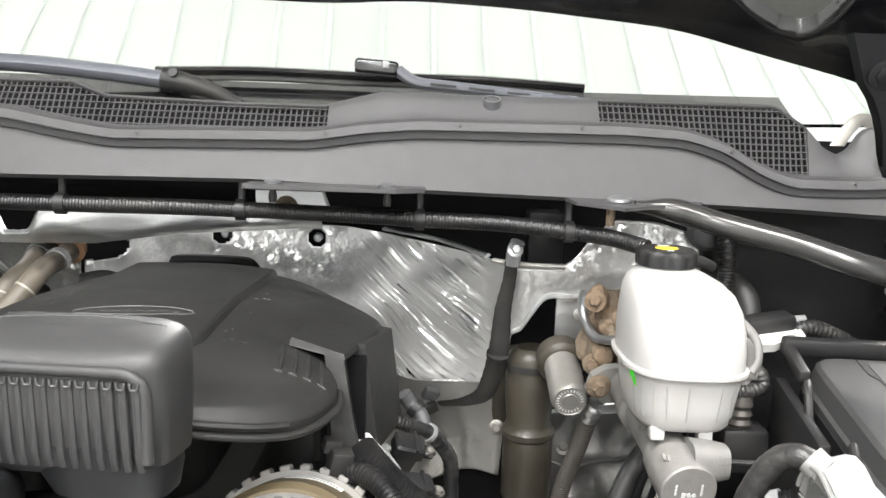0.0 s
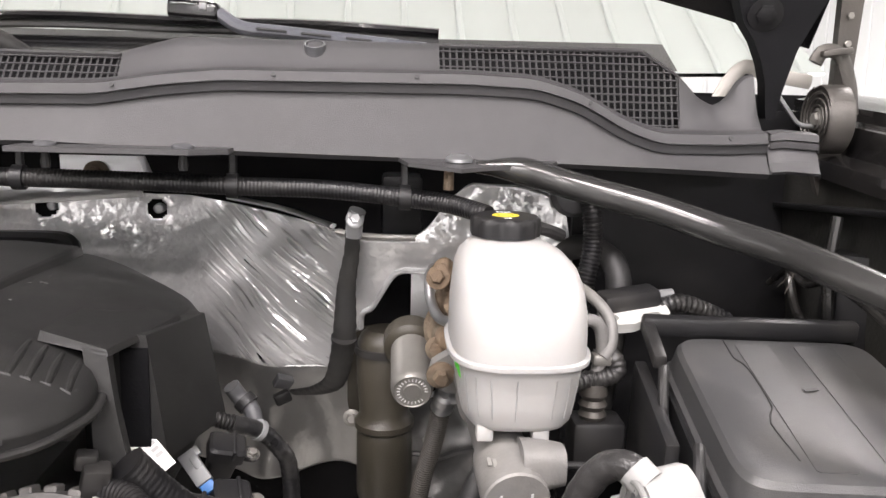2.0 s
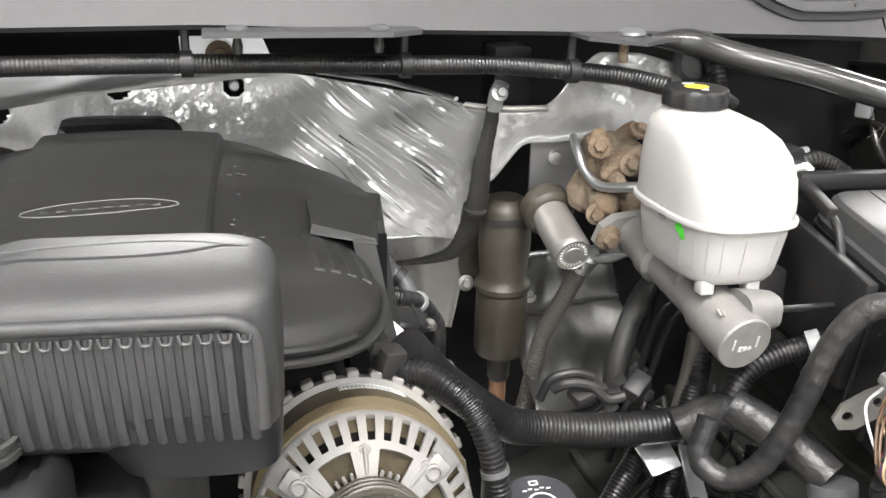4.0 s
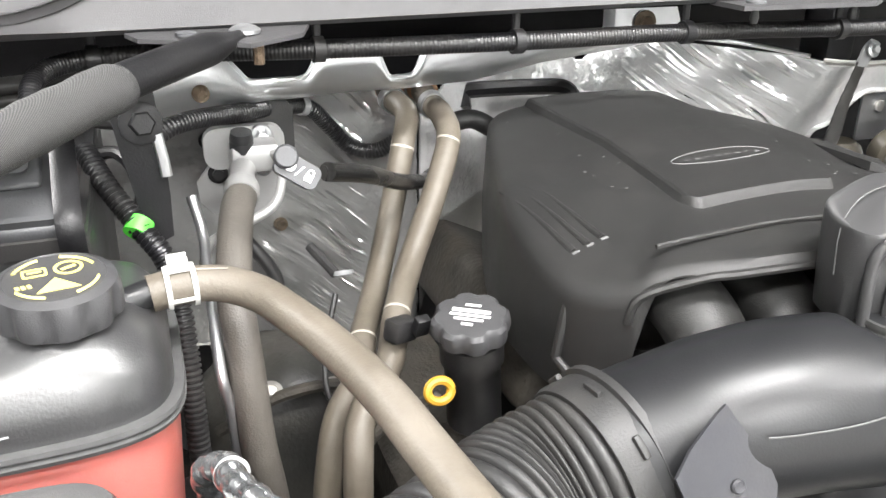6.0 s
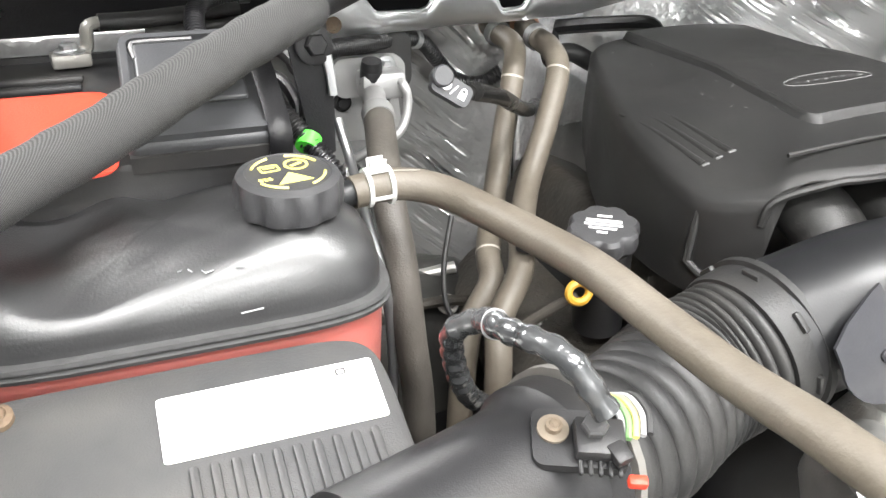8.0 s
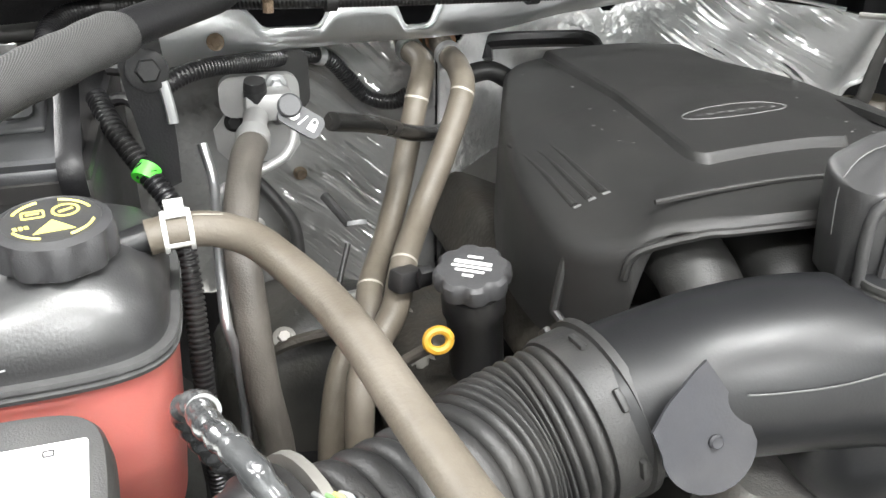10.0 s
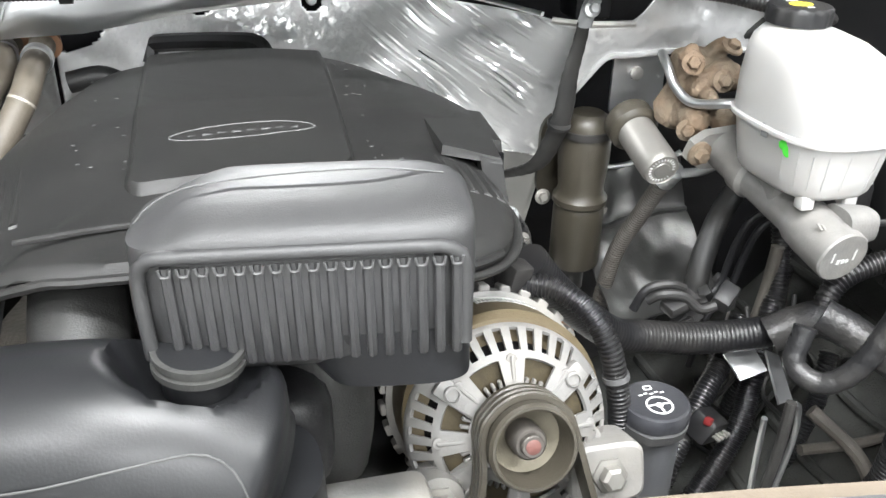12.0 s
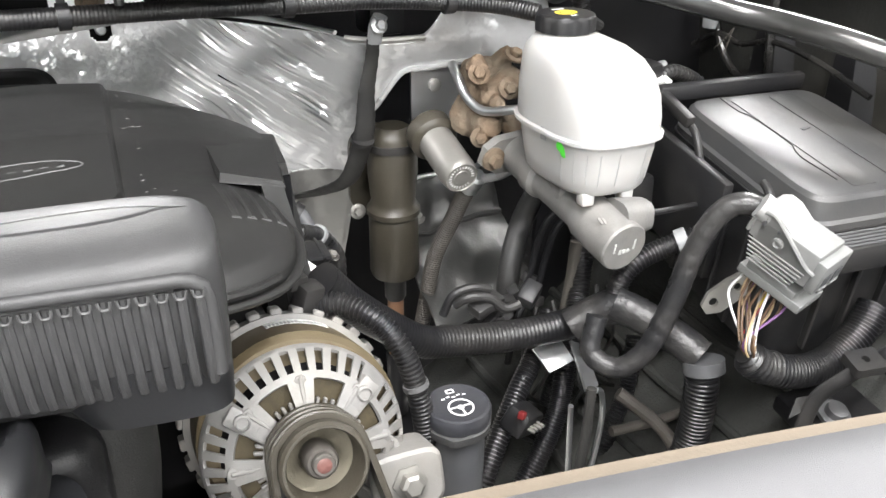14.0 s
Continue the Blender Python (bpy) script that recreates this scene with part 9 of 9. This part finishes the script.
    part("link", tube([(0.52, -0.18, 0.79), (0.56, -0.22, 0.75), (0.575, -0.25, 0.70)], 0.008, 10, 0.01), DARKHOSE, ck)
    part("rod", tube([(0.50, -0.2, 0.755), (0.58, -0.2, 0.75), (0.66, -0.19, 0.752)], 0.006, 10, 0.02), DARKHOSE, ck)
    part("joint", revolve([(0.012, 0), (0.016, 0.01), (0.012, 0.02)], turn_to((0.2, -1, 0.4), (0.575, -0.25, 0.70)), 16), RUST, ck)
    # coil, plug and connectors between cover and firewall
    cl = thing("ignition_wiring", (0.2, -0.05, 0.95), "ignition coils and small connectors beside the cover", "connector")
    for x, y, z, turn in ((0.217, 0.008, 0.936, 18), (0.228, -0.035, 0.905, 24), (0.205, -0.085, 0.915, 12)):
        cm = pose(x, y, z, 28, 14, turn)
        head = part("coil", loft([oval(0, 0, h, rx, ry, 6, 24, cm) for h, rx, ry in ((-0.03, 0.013, 0.011), (0.004, 0.015, 0.012), (0.006, 0.019, 0.015), (0.020, 0.019, 0.015), (0.023, 0.016, 0.012))]), BLACK, cl)
        part("coil_rib", box((0.004, 0.031, 0.012), cm @ pose(0.006, 0, 0.013), 0.001), BLACK, head)
        part("coil_ear", plate(rounded(0.018, 0.016, 0.006), 0.005, cm @ pose(0.024, -0.004, 0.010), [circle(0.002, 0, 0.003, 10)]), BLACK, head)
        part("coil_bolt", bolt(cm @ Vector((0.026, -0.004, 0.013)), cm.to_3x3() @ Vector((0, 0, 1)), 0.005, 0.005), DULLSTEEL, head)
    part("lead", tube([(0.186, 0.030, 0.972), (0.205, 0.036, 0.966), (0.222, 0.042, 0.958)], 0.0085, 14, 0.004, 0.0009, 0.0045), CONDUIT, cl)
    part("taped_lead", tube([(0.220, 0.041, 0.959), (0.236, 0.050, 0.951), (0.250, 0.062, 0.940), (0.263, 0.071, 0.922), (0.274, 0.080, 0.900), (0.277, 0.090, 0.860), (0.276, 0.095, 0.80)], 0.0098, 14, 0.005, 0.0005, 0.012), TAPE, cl, "tape-wrapped cable run")
    part("lead_tie", clamp_band((0.246, 0.059, 0.944), (0.013, 0.011, -0.012), 0.0108, 0.006, 0.0012), LIGHTGREY, cl, "pale cable tie")
    pm = Matrix.Translation((0.198, -0.026, 0.937)) @ pose(0, 0, 0, 55, 0, 0) @ pose(0, 0, 0, 0, 0, -52)
    plug = part("plug", box((0.036, 0.017, 0.013), pm, 0.002), LIGHTGREY, cl, "pale plastic plug")
    part("plug_latch", box((0.014, 0.008, 0.006), pm @ pose(-0.004, 0.004, 0.008), 0.0012), LIGHTGREY, plug)
    part("plug_tab", box((0.010, 0.022, 0.008), pm @ pose(-0.014, 0.002, 0.004), 0.0012), LIGHTGREY, plug)
    part("plug_lock", box((0.012, 0.014, 0.010), pm @ pose(0.022, 0, 0), 0.0015), surface("blue_lock_plastic", (0.06, 0.20, 0.50), 0.45, 0, 0.1, 80, 0.1, 400), plug, "blue lock tab")
    for k, mt in enumerate((PURPLEWIRE, REDWIRE, INK)):
        root = pm @ Vector((0.026, -0.004 + 0.004 * k, 0.003))
        part("plug_wire", tube([root, root + Vector((0.010, 0.002, -0.006)), root + Vector((0.020, 0.010, -0.022)), root + Vector((0.022, 0.02, -0.05))], 0.0015, 6, 0.004), mt, plug)
    part("elbow", tube([(0.212, 0.085, 0.985), (0.220, 0.088, 0.972), (0.234, 0.082, 0.960), (0.240, 0.075, 0.945)], 0.0095, 14, 0.004), GREY, cl, "dusty grey elbow")
    part("elbow_collar", clamp_band((0.228, 0.085, 0.966), (0.014, -0.006, -0.012), 0.011, 0.010, 0.0018), BLACK, cl)
    part("strap_clip", box((0.024, 0.012, 0.018), pose(0.243, 0.262, 0.922, 30, 20, 30), 0.002), GREY, cl)


wiring()


def fender_clutter():
    t = thing("fender_wiring", (0.84, 0.05, 1.1), "thin black wires clipped to the inner fender", "wiring", "wiring")
    part("run", tube([(0.835, 0.13, 1.10), (0.832, 0.08, 1.125), (0.828, 0.03, 1.12), (0.822, -0.03, 1.135), (0.825, -0.10, 1.125), (0.83, -0.18, 1.10)], 0.004, 8, 0.008), GLOSSRUBBER, t)
    part("run", tube([(0.836, 0.10, 1.16), (0.830, 0.06, 1.10), (0.826, 0.02, 1.08), (0.824, -0.04, 1.09), (0.828, -0.12, 1.06)], 0.005, 8, 0.008), GLOSSRUBBER, t)
    part("drop", tube([(0.828, -0.02, 1.20), (0.822, -0.025, 1.15), (0.824, -0.03, 1.08), (0.83, -0.02, 1.0)], 0.006, 10, 0.008), GLOSSRUBBER, t)
    part("clip", box((0.012, 0.02, 0.03), pose(0.826, 0.09, 1.13, 0, 0, 20), 0.003), LIGHTGREY, t, "pale plastic clip")
    n = thing("pine_needle", (0.82, 0.04, 1.1), "pair of dry tan pine needles caught on the panel", "pine needle")
    for dy, dz in ((0.022, -0.03), (0.004, -0.034)):
        part("needle", tube([(0.822, 0.04, 1.140), (0.817, 0.04 + dy * 0.5, 1.140 + dz * 0.6), (0.813, 0.04 + dy, 1.140 + dz)], 0.0006, 5, 0.006), DARKHOSE, n)
    p = thing("inner_fender_rib", (0.85, -0.02, 1.0), "dusty folded stiffener on the inner fender", "stiffener")
    for y in (0.0, -0.13):
        part("fold", loft([[Vector((0.862, y + dy, z)), Vector((0.838, y + dy * 0.5, z)), Vector((0.838, y - dy * 0.5, z)), Vector((0.862, y - dy, z))] for z, dy in ((0.88, 0.05), (1.0, 0.045), (1.10, 0.035), (1.16, 0.025))]), SATIN, p)


fender_clutter()


def cowl_cable():
    t = thing("cowl_cable", (0.0, 0.05, 1.2), "black corrugated cable clipped along the firewall", "cable", "wiring")
    part("conduit", tube([(-0.652, -0.01, 1.165), (-0.656, 0.04, 1.195), (-0.643, 0.075, 1.208), (-0.603, 0.09, 1.214), (-0.522, 0.080, 1.217), (-0.397, 0.055, 1.218), (-0.193, 0.038, 1.2185), (-0.05, 0.041, 1.2185), (0.015, 0.044, 1.2175), (0.124, 0.043, 1.216), (0.226, 0.041, 1.213), (0.321, 0.038, 1.2115), (0.40, 0.025, 1.206), (0.445, -0.002, 1.2035), (0.478, -0.037, 1.198)], 0.0095, 16, 0.006, 0.0006, 0.0038), CONDUIT, t)
    for x, y, z in ((-0.603, 0.09, 1.214), (-0.397, 0.055, 1.218), (-0.193, 0.038, 1.2185), (0.015, 0.044, 1.2175), (0.226, 0.041, 1.213), (0.40, 0.025, 1.206)):
        part("clip", clamp_band((x, y, z), (1, 0.05, 0), 0.0105, 0.011, 0.0022), BLACK, t)
        part("clip_stem", box((0.008, 0.006, 0.03), pose(x, y + 0.004, z + 0.008), 0.0015, 1), BLACK, t)
    p = thing("vacuum_hose", (0.6, 0.05, 1.0), "black ribbed hose with a round grommet behind the brace", "hose")
    part("hose", tube([(0.60, 0.10, 1.215), (0.605, 0.08, 1.19), (0.607, 0.075, 1.15), (0.60, 0.07, 1.11), (0.59, 0.06, 1.05)], 0.0105, 14, 0.006, 0.0014, 0.0045), CONDUIT, p)
    part("grommet", revolve([(0.026, 0), (0.028, 0.006), (0.022, 0.014), (0.013, 0.016)], turn_to((0, -1, -0.1), (0.592, 0.115, 1.205)), 28), GREY, p)
    part("thick_hose", tube([(0.56, 0.145, 1.125), (0.591, 0.132, 1.137), (0.614, 0.115, 1.141), (0.635, 0.090, 1.129), (0.637, 0.067, 1.099), (0.624, 0.042, 1.044), (0.61, 0.03, 0.97)], 0.0145, 18, 0.006), RUBBER, p)


cowl_cable()
